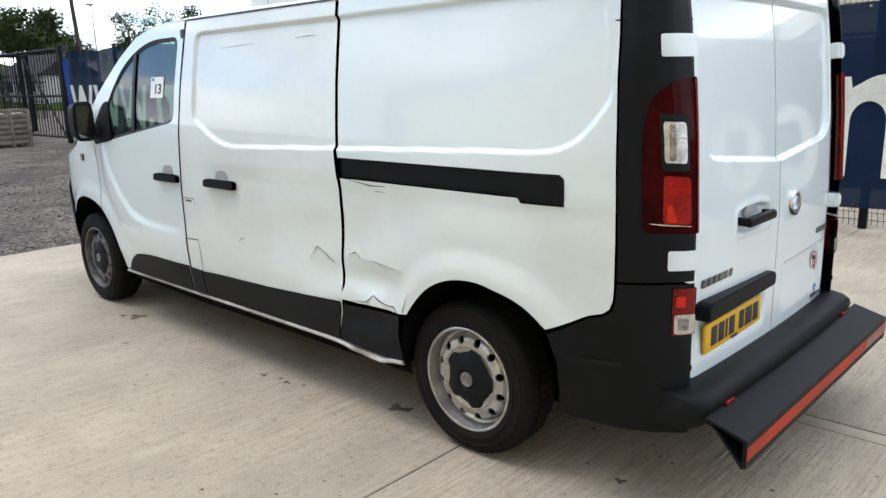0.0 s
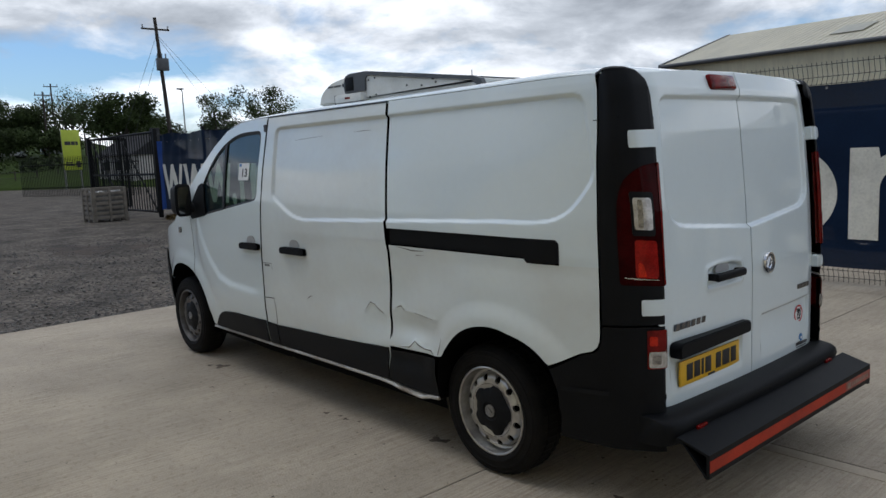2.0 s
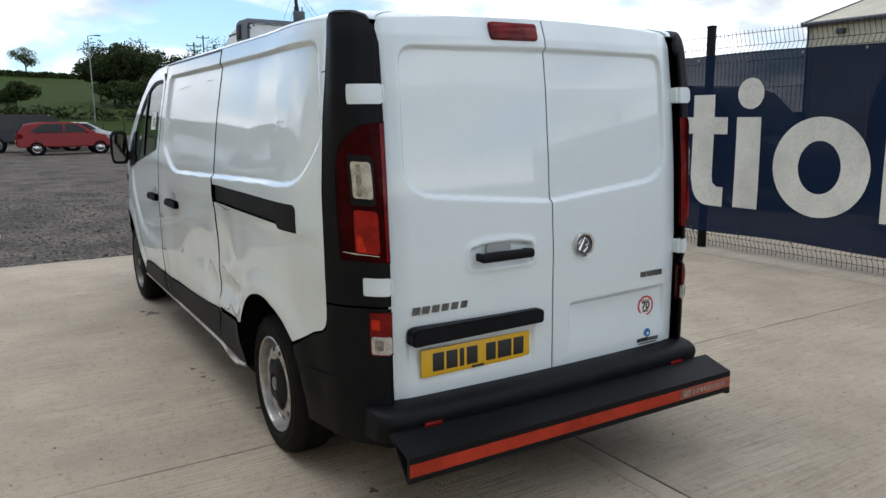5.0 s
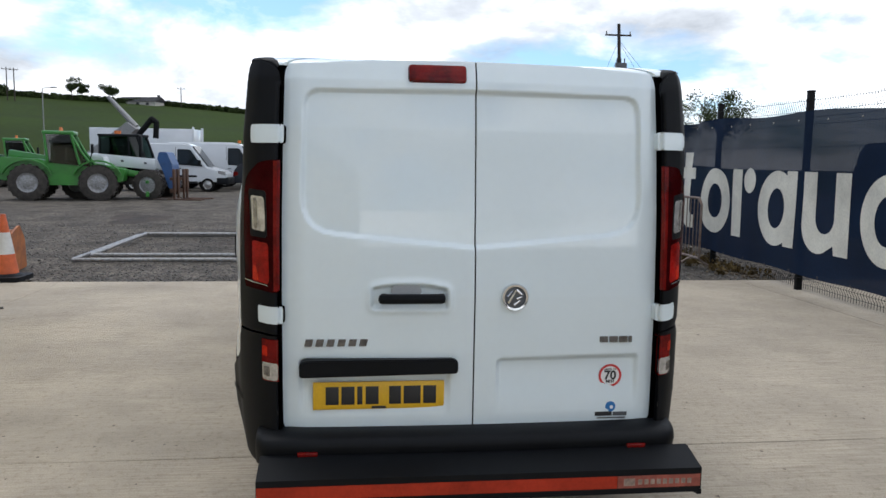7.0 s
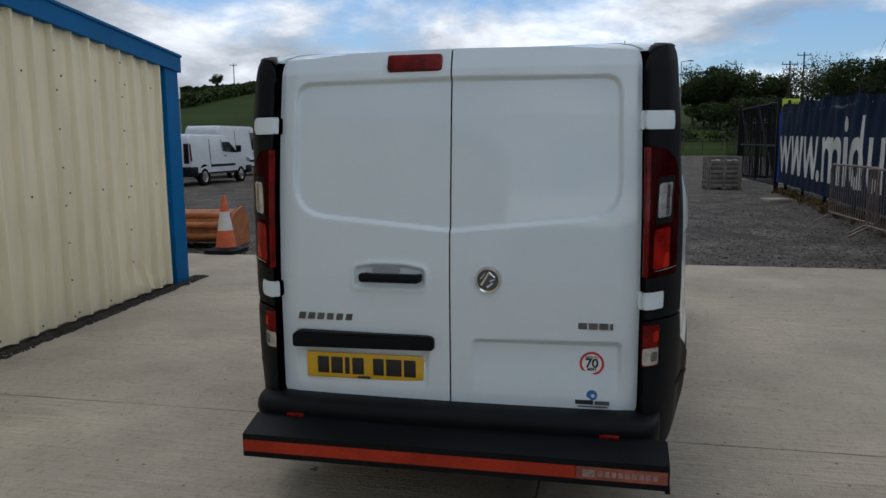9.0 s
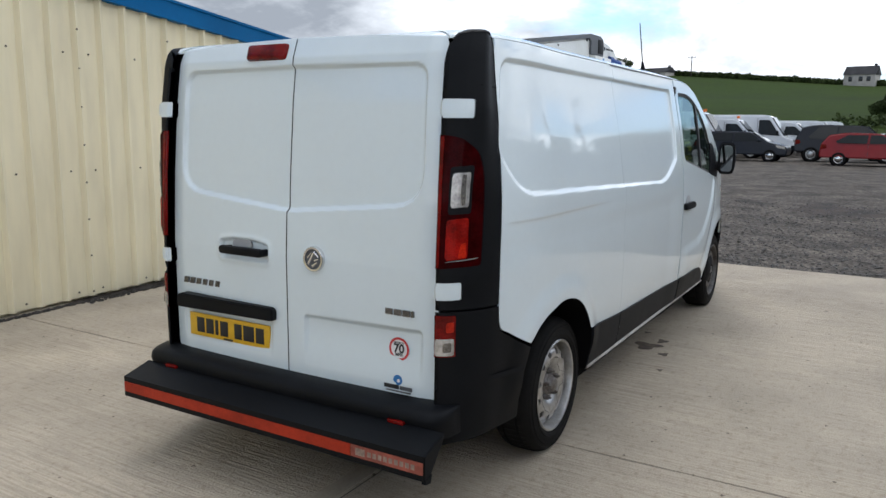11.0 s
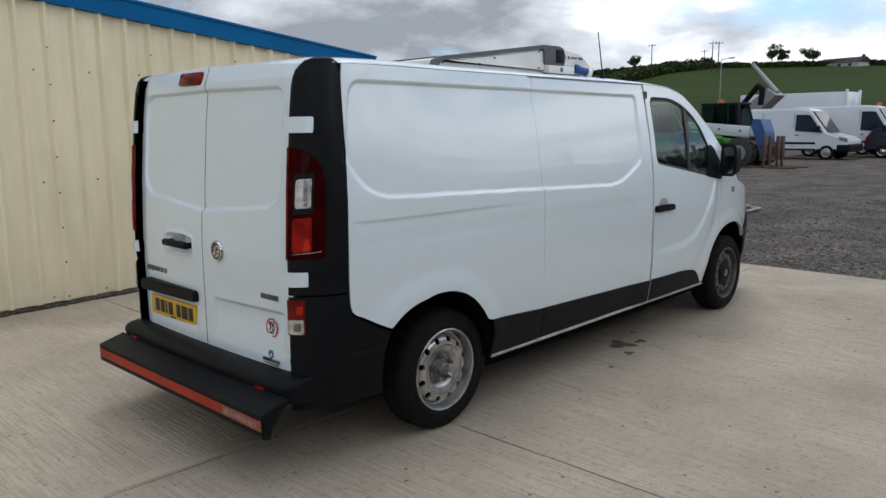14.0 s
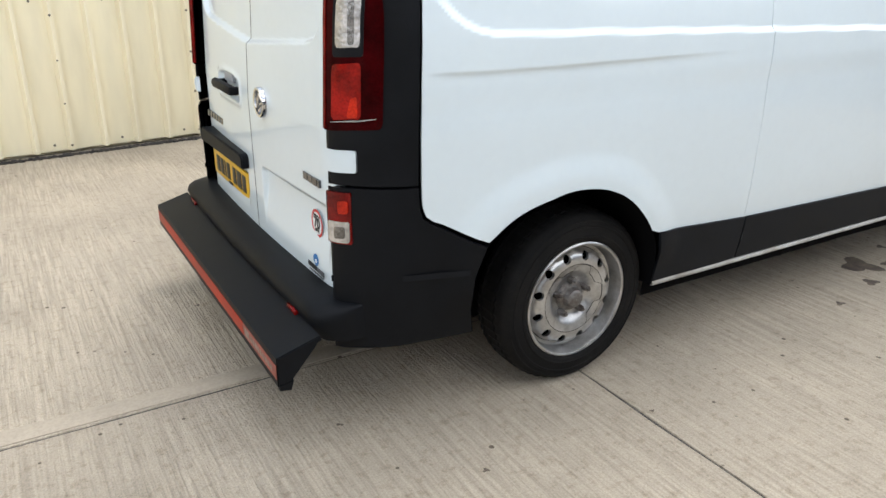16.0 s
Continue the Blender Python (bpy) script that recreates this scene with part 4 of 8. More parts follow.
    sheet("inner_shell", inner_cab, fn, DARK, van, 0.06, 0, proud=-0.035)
    # wheel arch liners, their shade put into the near-black colour
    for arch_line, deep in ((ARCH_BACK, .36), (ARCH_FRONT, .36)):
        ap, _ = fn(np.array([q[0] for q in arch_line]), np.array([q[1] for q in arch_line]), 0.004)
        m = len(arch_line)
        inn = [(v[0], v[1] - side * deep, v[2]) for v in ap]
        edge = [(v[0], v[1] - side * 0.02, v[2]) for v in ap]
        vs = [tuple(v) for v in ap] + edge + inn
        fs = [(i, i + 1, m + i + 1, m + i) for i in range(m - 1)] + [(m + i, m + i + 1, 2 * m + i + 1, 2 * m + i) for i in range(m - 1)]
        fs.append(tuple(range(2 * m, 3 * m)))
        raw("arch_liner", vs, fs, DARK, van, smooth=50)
    # sill
    bm = bmesh.new()
    n = 40
    rows = []
    for k in range(n + 1):
        x = -2.95 + 2.625 * k / n
        dent = math.exp(-((x + 0.52) / 0.16) ** 2) if near else 0.0
        yo, zo = 0.936 + 0.012 * dent, 0.306 - 0.022 * dent + (0.006 * math.sin(x * 31) * dent)
        rows.append([bm.verts.new((x, side * (yo + a), zo + b)) for a, b in ((-.075, .004), (-.005, .002), (0, .006), (0, .013), (-.005, .020), (-.075, .022))])
    for a, b in zip(rows, rows[1:]):
        for k in range(5):
            bm.faces.new((a[k], a[k + 1], b[k + 1], b[k]))
    bm.faces.new(rows[0])
    bm.faces.new(rows[-1])
    bmesh.ops.recalc_face_normals(bm, faces=bm.faces)
    part("sill", bm, SILL, van, "dirty white sill")
    # back door
    edge_in = 1.697
    door_out = rounded([(0.957, .462), (edge_in, .452), (edge_in, 1.872), (1.30, 1.866), (0.957, 1.842)], [0.03, 0, 0, 0, 0.05])
    back_door = sheet("back_door", door_out, fn, PAINT, van, 0.0075, 0.02, label="white hinged back door")
    return back_door


def handle(fn, parent, x0, x1, z):
    """A black pull with a grey finger dish above it."""
    mid = (x0 + x1) / 2
    dish = rounded([(mid - .055, z - .01), (mid + .065, z - .01), (mid + .06, z + .045), (mid + .03, z + .062), (mid - .02, z + .062), (mid - .05, z + .045)], 0.02)
    sheet("finger_dish", dish, fn, DISH, parent, 0.02, 0.004, proud=0.0025)
    grip = rounded([(x0, z - .030), (x1, z - .030), (x1 + .004, z + .008), (x1 - .02, z + .014), (x0 + .03, z + .014), (x0 - .004, z + .004)], 0.014)
    sheet("door_handle", grip, fn, TRIM, parent, 0.015, 0.03, proud=0.034, lip=0.010, label="black door handle")


door_near, door_off = flank_panels(-1), flank_panels(1)


def top_sheet(name, x0, x1, y_keep, material, crown, n=30, m=24, label=""):
    """Roof, windscreen or bonnet: a crowned sheet between the two eaves."""
    verts, faces = [], []
    for i in range(n + 1):
        x = x0 + (x1 - x0) * i / n
        z0 = float(eave(x))
        b = float(VR(np.array([x]), np.array([z0]))[0][0][1]) * y_keep
        for j in range(2 * m + 1):
            s = (j - m) / m
            s = math.copysign(1 - (1 - abs(s)) ** 1.8, s)
            z = z0 + crown(x) * (1 - abs(s) ** 6) ** 0.5 * (0.80 + 0.20 * (1 - s * s))
            xx = x + float(np.interp(x, [-4.45, -3.9], [0.75 * max(0, z0 - .62) ** 2, 0]))
            verts.append((xx, s * b, z))
    w = 2 * m + 1
    for i in range(n):
        for j in range(w - 1):
            faces.append((i * w + j, (i + 1) * w + j, (i + 1) * w + j + 1, i * w + j + 1))
    return raw(name, verts, faces, material, van, label, smooth=60)


top_sheet("windscreen", -3.62, -2.60, 0.985, WINDOW, lambda x: float(np.interp(x, [-3.62, -2.60], [0.07, 0.026])), label="tinted windscreen").visible_shadow = False
top_sheet("bonnet", -4.44, -3.63, 1.0, PAINT, lambda x: 0.06)
# roof with rounded edges that follow the flank, the tail corner and the doors' top
rv, rf, rn = [], [], 0
RP = np.concatenate([np.linspace(-2.60, 0.2, 60), np.linspace(0.22, 0.99, 40), np.linspace(1.0, 1.70, 20)])
for side in (-1, 1):
    base, _ = (VL if side < 0 else VR)(RP, np.array([float(eave(p)) if p < 0.2 else np.interp(p, [0.2, 0.56, 0.96, 1.7], [1.852, 1.850, 1.838, 1.868]) for p in RP]), 0.0)
    first = len(rv)
    m = 22
    for q in base:
        spine = Vector((min(q[0], 0.25), 0, 0))
        for j in range(m + 1):
            v = (j / m) ** 2
            reach = (spine - Vector((q[0], q[1], 0))).length
            d = v * reach
            crown_z = float(np.interp(q[0] + (spine.x - q[0]) * v, [-2.6, -2.4, -2.1, -1.7, -0.5, 0.25, 0.55, 0.70, 0.80], [1.824, 1.856, 1.872, 1.882, 1.884, 1.886, 1.884, 1.877, 1.870]))
            h = max(0.0, crown_z + 0.008 * v - q[2]) * math.sqrt(max(0.0, 1 - max(0.0, 1 - d / 0.16) ** 2))
            x, y = q[0] + (spine.x - q[0]) * v, q[1] * (1 - v)
            rv.append((x, y, q[2] + h))
    for i in range(len(RP) - 1):
        for j in range(m):
            a = first + i * (m + 1) + j
            f = (a, a + 1, a + m + 2, a + m + 1)
            rf.append(f if side < 0 else f[::-1])
raw("roof", rv, rf, PAINT, van, "white roof", smooth=60)
# black caps of the corner columns lie over the roof edge
for side in (-1, 1):
    pp = np.linspace(0.60, 0.925, 14)
    fn = VL if side < 0 else VR
    base, _ = fn(pp, np.interp(pp, [0.60, 0.66, 0.74, 0.84, 0.90, 0.925], [1.840, 1.858, 1.862, 1.858, 1.843, 1.822]), 0.007)
    cv, cf = [], []
    m = 8
    for q in base:
        for j in range(m + 1):
            d = 0.075 * j / m * math.sin(math.pi * min(1, max(0.05, (len(cv) // (m + 1) + 0.5) / 14)))
            to = Vector((0.25 - q[0], -q[1], 0)).normalized()
            h = 0.014 * math.sqrt(max(0.0, 1 - (1 - j / m) ** 2))
            cv.append((q[0] + to.x * d, q[1] + to.y * d, q[2] + h))
    for i in range(len(pp) - 1):
        for j in range(m):
            a = i * (m + 1) + j
            cf.append((a, a + 1, a + m + 2, a + m + 1))
    raw("column_cap", cv, cf, TRIM, van, smooth=60)
# roof gutter lines
for side, fn in ((-1, VL), (1, VR)):
    ribbon("roof_seam", [(-2.04, 1.847), (-0.75, 1.847)], 0.009, fn, SEAL if side < 0 else GREY_EDGE, van, 0.003)

# back doors' fittings
block("high_brake_lamp", (0.755, -0.252, 1.782), (0.797, -0.028, 1.853), LENS_RED, door_near, 0.014, m=Matrix.Translation((0.78, 0, 1.82)) @ Matrix.Rotation(radians(-17), 4, 'Y') @ Matrix.Translation((-0.78, 0, -1.82)))
bm = bmesh.new()
box(bm, (0.868, -0.362, .952), (0.900, -0.108, .990), 0.014)
for y in (-0.352, -0.130):
    box(bm, (0.835, y, .955), (0.885, y + 0.022, .985), 0.004)
part("door_handle", bm, TRIM, door_near, "black door handle")
bm = bmesh.new()
prism(bm, rounded([(-0.315, .985), (-0.195, .985), (-0.20, 1.012), (-0.225, 1.024), (-0.285, 1.024), (-0.31, 1.012)], 0.015), 0.846, 0.854, 'X')
part("finger_dish", bm, DISH, door_near)
bm = bmesh.new()
prism(bm, rounded([(-0.657, .672), (-0.055, .680), (-0.055, .728), (-0.075, .738), (-0.635, .738), (-0.657, .726)], 0.015), 0.835, 0.892, 'X')
bmesh.ops.bevel(bm, geom=bm.edges[:], offset=0.005, segments=2, affect='EDGES')
part("plate_lamp_strip", bm, TRIM, door_near, "black strip over the number plate")
plate = block("number_plate", (0.848, -0.608, .538), (0.858, -0.104, .646), PLATE_YELLOW, door_near, 0.003, "yellow number plate with plain black bars")
for k, (y, w) in enumerate(((-0.560, .050), (-0.500, .050), (-0.440, .020), (-0.408, .050), (-0.318, .046), (-0.262, .066), (-0.186, .050))):
    block("plate_bar", (0.857, y, .557), (0.8595, y + w, .628), INK, plate, 0.001)
block("plate_clip", (0.857, -0.385, .541), (0.862, -0.330, .550), INK, plate, 0.001)
# model and engine marks as plain chrome blocks
for k in range(6):
    bm = bmesh.new()
    y = -0.640 + k * 0.0412
    prism(bm, [(y, .785), (y + .028, .785), (y + .034, .812), (y + .006, .812)], 0.846, 0.8570, 'X')
    part("chrome_mark", bm, DARK_CHROME, door_near)
for k, w in enumerate((.034, .034, .034, .012)):
    bm = bmesh.new()
    y = 0.513 + k * 0.040
    prism(bm, [(y, .788), (y + w, .788), (y + w, .812), (y, .812)], 0.842, 0.8550, 'X')
    part("chrome_mark", bm, DARK_CHROME, door_off)
bm = bmesh.new()
lathe(bm, [(0.041, 0.001), (0.042, 0.009), (0.050, 0.010), (0.053, 0.004), (0.053, -0.01)], 40)
bmesh.ops.transform(bm, matrix=pose(0.866, 0.164, .973, 0, 0, -90), verts=bm.verts)
badge = part("round_badge", bm, CHROME, door_off, "round chrome badge", 50)
bm = bmesh.new()
lathe(bm, [(0.0005, 0.004), (0.030, 0.003), (0.0415, 0.001)], 40)
bmesh.ops.transform(bm, matrix=pose(0.866, 0.164, .973, 0, 0, -90), verts=bm.verts)
part("badge_field", bm, GREY_EDGE, badge, smooth=50)
for (y0, z0), (y1, z1), r in (((-.026, -.022), (.004, .030), .007), ((.004, .030), (.027, .010), .006), ((-.004, -.030), (.020, -.012), .007), ((-.030, .004), (-.010, .026), .004), ((.006, -.006), (.026, .002), .005)):
    bm = bmesh.new()
    tube(bm, (0.869, 0.164 + y0, .973 + z0), (0.869, 0.164 + y1, .973 + z1), r, r * 0.6, 8)
    part("badge_bar", bm, CHROME, badge)


def disc(name, y, z, x, r0, r1, material, parent):
    bm = bmesh.new()
    lathe(bm, [(r0, 0.0), (r0, 0.0012), (r1, 0.0012), (r1, 0.0)], 40)
    bmesh.ops.transform(bm, matrix=pose(x, y, z, 0, 0, -90), verts=bm.verts)
    return part(name, bm, material, parent)


SX = float(VR(np.array([1.133]), np.array([.648]))[0][0][0])
sticker = disc("speed_sticker", 0.567, .648, SX + 0.0035, 0.0005, 0.047, STICK_WHITE, door_off)
disc("sticker_ring", 0.567, .648, SX + 0.0042, 0.038, 0.047, STICK_RED, sticker)
face = pose(SX + 0.0058, 0.567, .650, 90, 0, 90)
text_mesh("sticker_number", "70", 0.050, INK, sticker, face @ Matrix.Translation((0, -0.002, 0)))
text_mesh("sticker_unit", "MPH", 0.017, INK, sticker, face @ Matrix.Translation((0, -0.026, 0)))
text_mesh("sticker_words", "LIMITED TO", 0.0095, INK, sticker, face @ Matrix.Translation((0, 0.023, 0)))
MX = float(VR(np.array([1.131]), np.array([.524]))[0][0][0])
mark = disc("blue_mark", 0.569, .524, MX + 0.0008, 0.0005, 0.021, STICK_BLUE, door_off)
disc("mark_eye", 0.573, .522, MX + 0.0022, 0.0003, 0.007, STICK_WHITE, mark)
for y0, y1, z, h, c in ((.505, .575, .487, .017, INK), (.580, .637, .487, .015, GREY_EDGE), (.515, .630, .476, .005, GREY_EDGE)):
    block("sticker_bar", (MX + 0.002, y0, z), (MX + 0.0048, y1, z + h), c, door_off, 0)

# rear bumper step
bm = bmesh.new()
prof = [(.845, .468), (.90, .470), (.945, .462), (.968, .448), (.975, .425), (.965, .395), (.960, .375), (.95, .358), (.845, .352)]
rows = []
ys = [-0.818, -0.813, -0.802, -0.785, -0.755] + [(-0.7 + 1.4 * k / 14) for k in range(15)] + [0.765, 0.795, 0.812, 0.823, 0.828]
for y in ys:
    s = min(1.0, max(0.0, (abs(y) - 0.735) / 0.093))
    cut = 1 - (1 - s ** 2.6) ** 0.5 if s < 1 else 1
    bow = 0.015 * (y / 0.8) ** 2
    rows.append([bm.verts.new((max(x - bow - cut * 0.11, 0.66), y, z - (0.01 * s))) for x, z in prof])
for a, b in zip(rows, rows[1:]):
    for k in range(len(prof) - 1):
        bm.faces.new((a[k], a[k + 1], b[k + 1], b[k]))
bm.faces.new(rows[0])
bm.faces.new(rows[-1][::-1])
bmesh.ops.recalc_face_normals(bm, faces=bm.faces)
bumper = part("rear_bumper", bm, TRIM, van, "black textured rear bumper with a step", 60)
for y in (-0.66, 0.60):
    block("reflector", (0.944, y, .397), (0.971, y + 0.075, .413), LENS_RED, bumper, 0.004)

# bolt-on safety bar
bm = bmesh.new()
sec = [(0.955, .402), (1.085, .364), (1.094, .362), (1.094, .268), (1.080, .262), (1.072, .268), (1.060, .285), (0.985, .372), (0.950, .386)]
hole = [(0.972, .388), (1.080, .354), (1.080, .280), (1.064, .294), (0.992, .374)]
prism(bm, sec, -0.795, 0.845, 'Y')
bmesh.ops.delete(bm, geom=[f for f in bm.faces if len(f.verts) > 4], context='FACES_ONLY')
oa = [v for v in bm.verts if v.co.y < 0]
ob_ = [v for v in bm.verts if v.co.y > 0]
ia = [bm.verts.new((x, -0.795, z)) for x, z in hole]
ib = [bm.verts.new((x, 0.845, z)) for x, z in hole]
for k in range(5):
    bm.faces.new((ia[k], ib[k], ib[(k + 1) % 5], ia[(k + 1) % 5]))
for o, i in ((oa, ia), (ob_, ib)):
    ring = [(0, 0), (1, 1), (2, 1), (3, 2), (4, 2), (5, 3), (6, 3), (7, 4), (8, 4)]
    for k in range(9):
        a, b = ring[k], ring[(k + 1) % 9]
        quad = [o[a[0]], o[b[0]], i[b[1]]] + ([i[a[1]]] if a[1] != b[1] else [])
        bm.faces.new(quad)
bmesh.ops.recalc_face_normals(bm, faces=bm.faces)
TAPE_INK = mat("dull_tape_letters", (0.34, 0.25, 0.20), 0.6, var=0.2, scale=30)
safety = part("safety_bar", bm, TRIM, van, "black steel rear safety bar with red tape", 30)
block("red_tape", (1.0935, -0.793, .291), (1.0955, 0.52, .338), RED_TAPE, safety, 0, "faded red reflective tape")
worn = block("worn_tape", (1.0935, 0.522, .291), (1.0955, 0.843, .338), PALE_TAPE, safety, 0)
for k in range(9):
    block("tape_bar", (1.0953, 0.60 + k * 0.024, .304), (1.0965, 0.616 + k * 0.024, .324), TAPE_INK, worn, 0)
block("tape_mark", (1.0953, 0.545, .300), (1.0965, 0.588, .328), TAPE_INK, worn, 0)
bm = bmesh.new()
prism(bm, [(0.958, .398), (1.090, .360), (1.090, .268), (1.074, .262), (1.056, .275), (0.972, .372)], 0.8455, 0.8495, 'Y')
prism(bm, [(1.046, .280), (1.090, .272), (1.090, .256), (1.056, .250)], 0.835, 0.8525, 'Y')
part("end_plate", bm, TRIM, safety, smooth=0)
for y in (-0.45, 0.45):
    block("bar_bracket", (0.80, y - 0.03, .29), (1.07, y + 0.03, .36), TRIM, safety, 0.004)

# underside, near-black; the front pan is set low to darken the ground beneath
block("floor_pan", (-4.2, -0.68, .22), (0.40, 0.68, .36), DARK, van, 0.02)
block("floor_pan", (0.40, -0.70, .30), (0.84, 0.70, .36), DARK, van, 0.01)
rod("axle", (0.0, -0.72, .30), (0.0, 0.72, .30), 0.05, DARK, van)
rod("exhaust", (0.3, 0.35, .25), (0.85, 0.42, .25), 0.035, RUST, van)


def wheel(side, x, capped):
    """Steel wheel with oval holes; capped wheels wear a black centre."""
    bm = bmesh.new()
    R, W = 0.322, 0.205
    prof = [(0.213, 0.015), (0.222, 0.004), (0.232, -0.002), (0.238, -0.0025), (0.2395, -0.005), (0.243, -0.005), (0.2445, -0.002), (0.262, 0.0005), (0.270, 0.0015), (0.2715, -0.001), (0.278, -0.0005), (0.2795, 0.004), (0.292, 0.007), (0.2935, 0.0045), (0.297, 0.0055), (0.2985, 0.010), (0.308, 0.016), (R - 0.004, 0.034), (R, 0.05), (R, 0.062), (R - 0.009, 0.063), (R - 0.009, 0.071), (R, 0.072), (R, W - 0.072), (R - 0.009, W - 0.071), (R - 0.009, W - 0.063), (R, W - 0.06), (R - 0.006, W - 0.034), (0.29, W - 0.008), (0.213, W - 0.015)]
    lathe(bm, prof, 112)
    for v in bm.verts:
        k = round(math.atan2(v.co.z, v.co.x) / (2 * math.pi / 112))
        if k % 2 and 0.03 < v.co.y < W - 0.03 and not 0.075 < v.co.y < W - 0.075:
            v.co.x, v.co.z = v.co.x * 0.979, v.co.z * 0.979
    ry = side * 0.905
    m = Matrix.Translation((x, ry, 0.316)) @ Matrix.Rotation(0 if side < 0 else math.pi, 4, 'Z')
    bmesh.ops.transform(bm, matrix=m, verts=bm.verts)
    for v in bm.verts:
        if v.co.z < 0.003:
            v.co.z = 0.003
    tyre = part("tyre", bm, TYRE, None, "worn black tyre", 40)
    w_ob = tyre
    w_ob.name = "wheel"
    w_ob.parent = van
    # rim barrel and disc
    bm = bmesh.new()
    lathe(bm, [(0.214, 0.014), (0.218, 0.004), (0.213, 0.001), (0.207, 0.004), (0.204, 0.014), (0.203, 0.040), (0.198, 0.058), (0.186, 0.064)], 64)
    n, r1, r2 = 12, 0.132, 0.184

    def dish(r):
        return float(np.interp(r, [0.0, 0.06, 0.075, 0.10, 0.130, 0.150, 0.172, 0.186], [0.052, 0.052, 0.050, 0.030, 0.020, 0.021, 0.030, 0.064]))
    for k in range(n):
        a0, a1 = 2 * math.pi * k / n, 2 * math.pi * (k + 1) / n
        cell, hole = [], []
        for s in range(16):
            t = 2 * math.pi * s / 16
            u, v = math.cos(t), math.sin(t)
            big = max(abs(u), abs(v))
            a, r = (a0 + a1) / 2 + (a1 - a0) / 2 * u / big, (r1 + r2) / 2 + (r2 - r1) / 2 * v / big
            cell.append(bm.verts.new((r * math.cos(a), dish(r), r * math.sin(a))))
            a, r = (a0 + a1) / 2 + 0.100 * u, 0.159 + 0.0165 * v
            hole.append(bm.verts.new((r * math.cos(a), dish(r), r * math.sin(a))))
        deep = [bm.verts.new((v.co.x, v.co.y + 0.012, v.co.z)) for v in hole]
        for s in range(16):
            q = (s + 1) % 16
            bm.faces.new((cell[s], cell[q], hole[q], hole[s]))
            bm.faces.new((hole[s], hole[q], deep[q], deep[s]))
    lathe(bm, [(r, dish(r)) for r in (0.130, 0.12, 0.11, 0.10, 0.09, 0.08, 0.075, 0.06, 0.04, 0.001)], 64)
    bmesh.ops.remove_doubles(bm, verts=bm.verts, dist=0.0008)
    bmesh.ops.recalc_face_normals(bm, faces=bm.faces)
    bmesh.ops.transform(bm, matrix=m, verts=bm.verts)
    rim = part("rim", bm, STEEL if x > -1 else DUSTY_STEEL, w_ob, "scuffed silver steel rim" if x > -1 else "dusty grey steel rim", 40)
    # near-black disc behind the rim, so its holes read as shade
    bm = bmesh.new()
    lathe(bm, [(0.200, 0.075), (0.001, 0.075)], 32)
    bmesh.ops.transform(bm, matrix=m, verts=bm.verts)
    part("rim_shade_disc", bm, DARK, w_ob)
    if capped:
        bm = bmesh.new()
        seg = 60
        prev = None
        for r, h in ((1.0, 0.030), (0.985, 0.022), (0.80, 0.012), (0.55, 0.006), (0.42, 0.004), (0.38, 0.010), (0.001, 0.010)):
            ring = []
            for k in range(seg):
                a = 2 * math.pi * k / seg
                lobe = 0.118 + 0.010 * np.clip(2.2 * math.cos(5 * a), -1, 1)
                rr = r * lobe if r > 0.6 else r * 0.112
                ring.append(bm.verts.new((rr * math.cos(a), h, rr * math.sin(a))))
            if prev:
                for k in range(seg):
                    bm.faces.new((prev[k], prev[(k + 1) % seg], ring[(k + 1) % seg], ring[k]))
            prev = ring
        bmesh.ops.recalc_face_normals(bm, faces=bm.faces)
        bmesh.ops.transform(bm, matrix=m, verts=bm.verts)
        cap = part("centre_cap", bm, TRIM_DULL, w_ob, "black centre cap", 40)
        bm = bmesh.new()
        lathe(bm, [(0.030, 0.010), (0.030, 0.0035), (0.023, 0.0035), (0.022, 0.008), (0.001, 0.007)], 32)
        box(bm, (-0.018, 0.002, -0.004), (0.018, 0.008, 0.004), 0.001, Matrix.Rotation(radians(40), 4, 'Y'))
        bmesh.ops.transform(bm, matrix=m, verts=bm.verts)
        part("cap_badge", bm, GALV, cap)
    else:
        bm = bmesh.new()
        lathe(bm, [(0.058, 0.050), (0.052, 0.038), (0.040, 0.034), (0.036, 0.022), (0.034, 0.014), (0.026, 0.008), (0.001, 0.007)], 36)
        bmesh.ops.transform(bm, matrix=m, verts=bm.verts)
        part("bare_hub", bm, RUST, w_ob, "bare rusty hub centre")
        for k in range(5):
            a = 2 * math.pi * k / 5 + 0.35
            bm = bmesh.new()
            c = Vector((0.066 * math.cos(a), 0, 0.066 * math.sin(a)))
            tube(bm, c + Vector((0, 0.055, 0)), c + Vector((0, 0.022, 0)), 0.014, 0.0125, 6)
            tube(bm, c + Vector((0, 0.024, 0)), c + Vector((0, 0.012, 0)), 0.006, 0.006, 8)
            bmesh.ops.transform(bm, matrix=m, verts=bm.verts)
            part("wheel_nut", bm, RUST, w_ob)
        # witness mark that the lost centre cap left
        pts = []
        for k in range(61):
            a = 2 * math.pi * k / 60 * 0.62 - 1.1
            rr = 0.116 + 0.012 * np.clip(2.5 * math.cos(5 * a), -1, 1)
            pts.append((rr, a))
        vs, fs = [], []
        for rr, a in pts:
            for q in (-0.0012, 0.0012):
                r = rr + q
                vs.append(m @ Vector((r * math.cos(a), dish(r) - 0.0012, r * math.sin(a))))
        for k in range(len(pts) - 1):
            fs.append((2 * k, 2 * k + 1, 2 * k + 3, 2 * k + 2))
        raw("cap_mark", vs, fs, INK, w_ob)


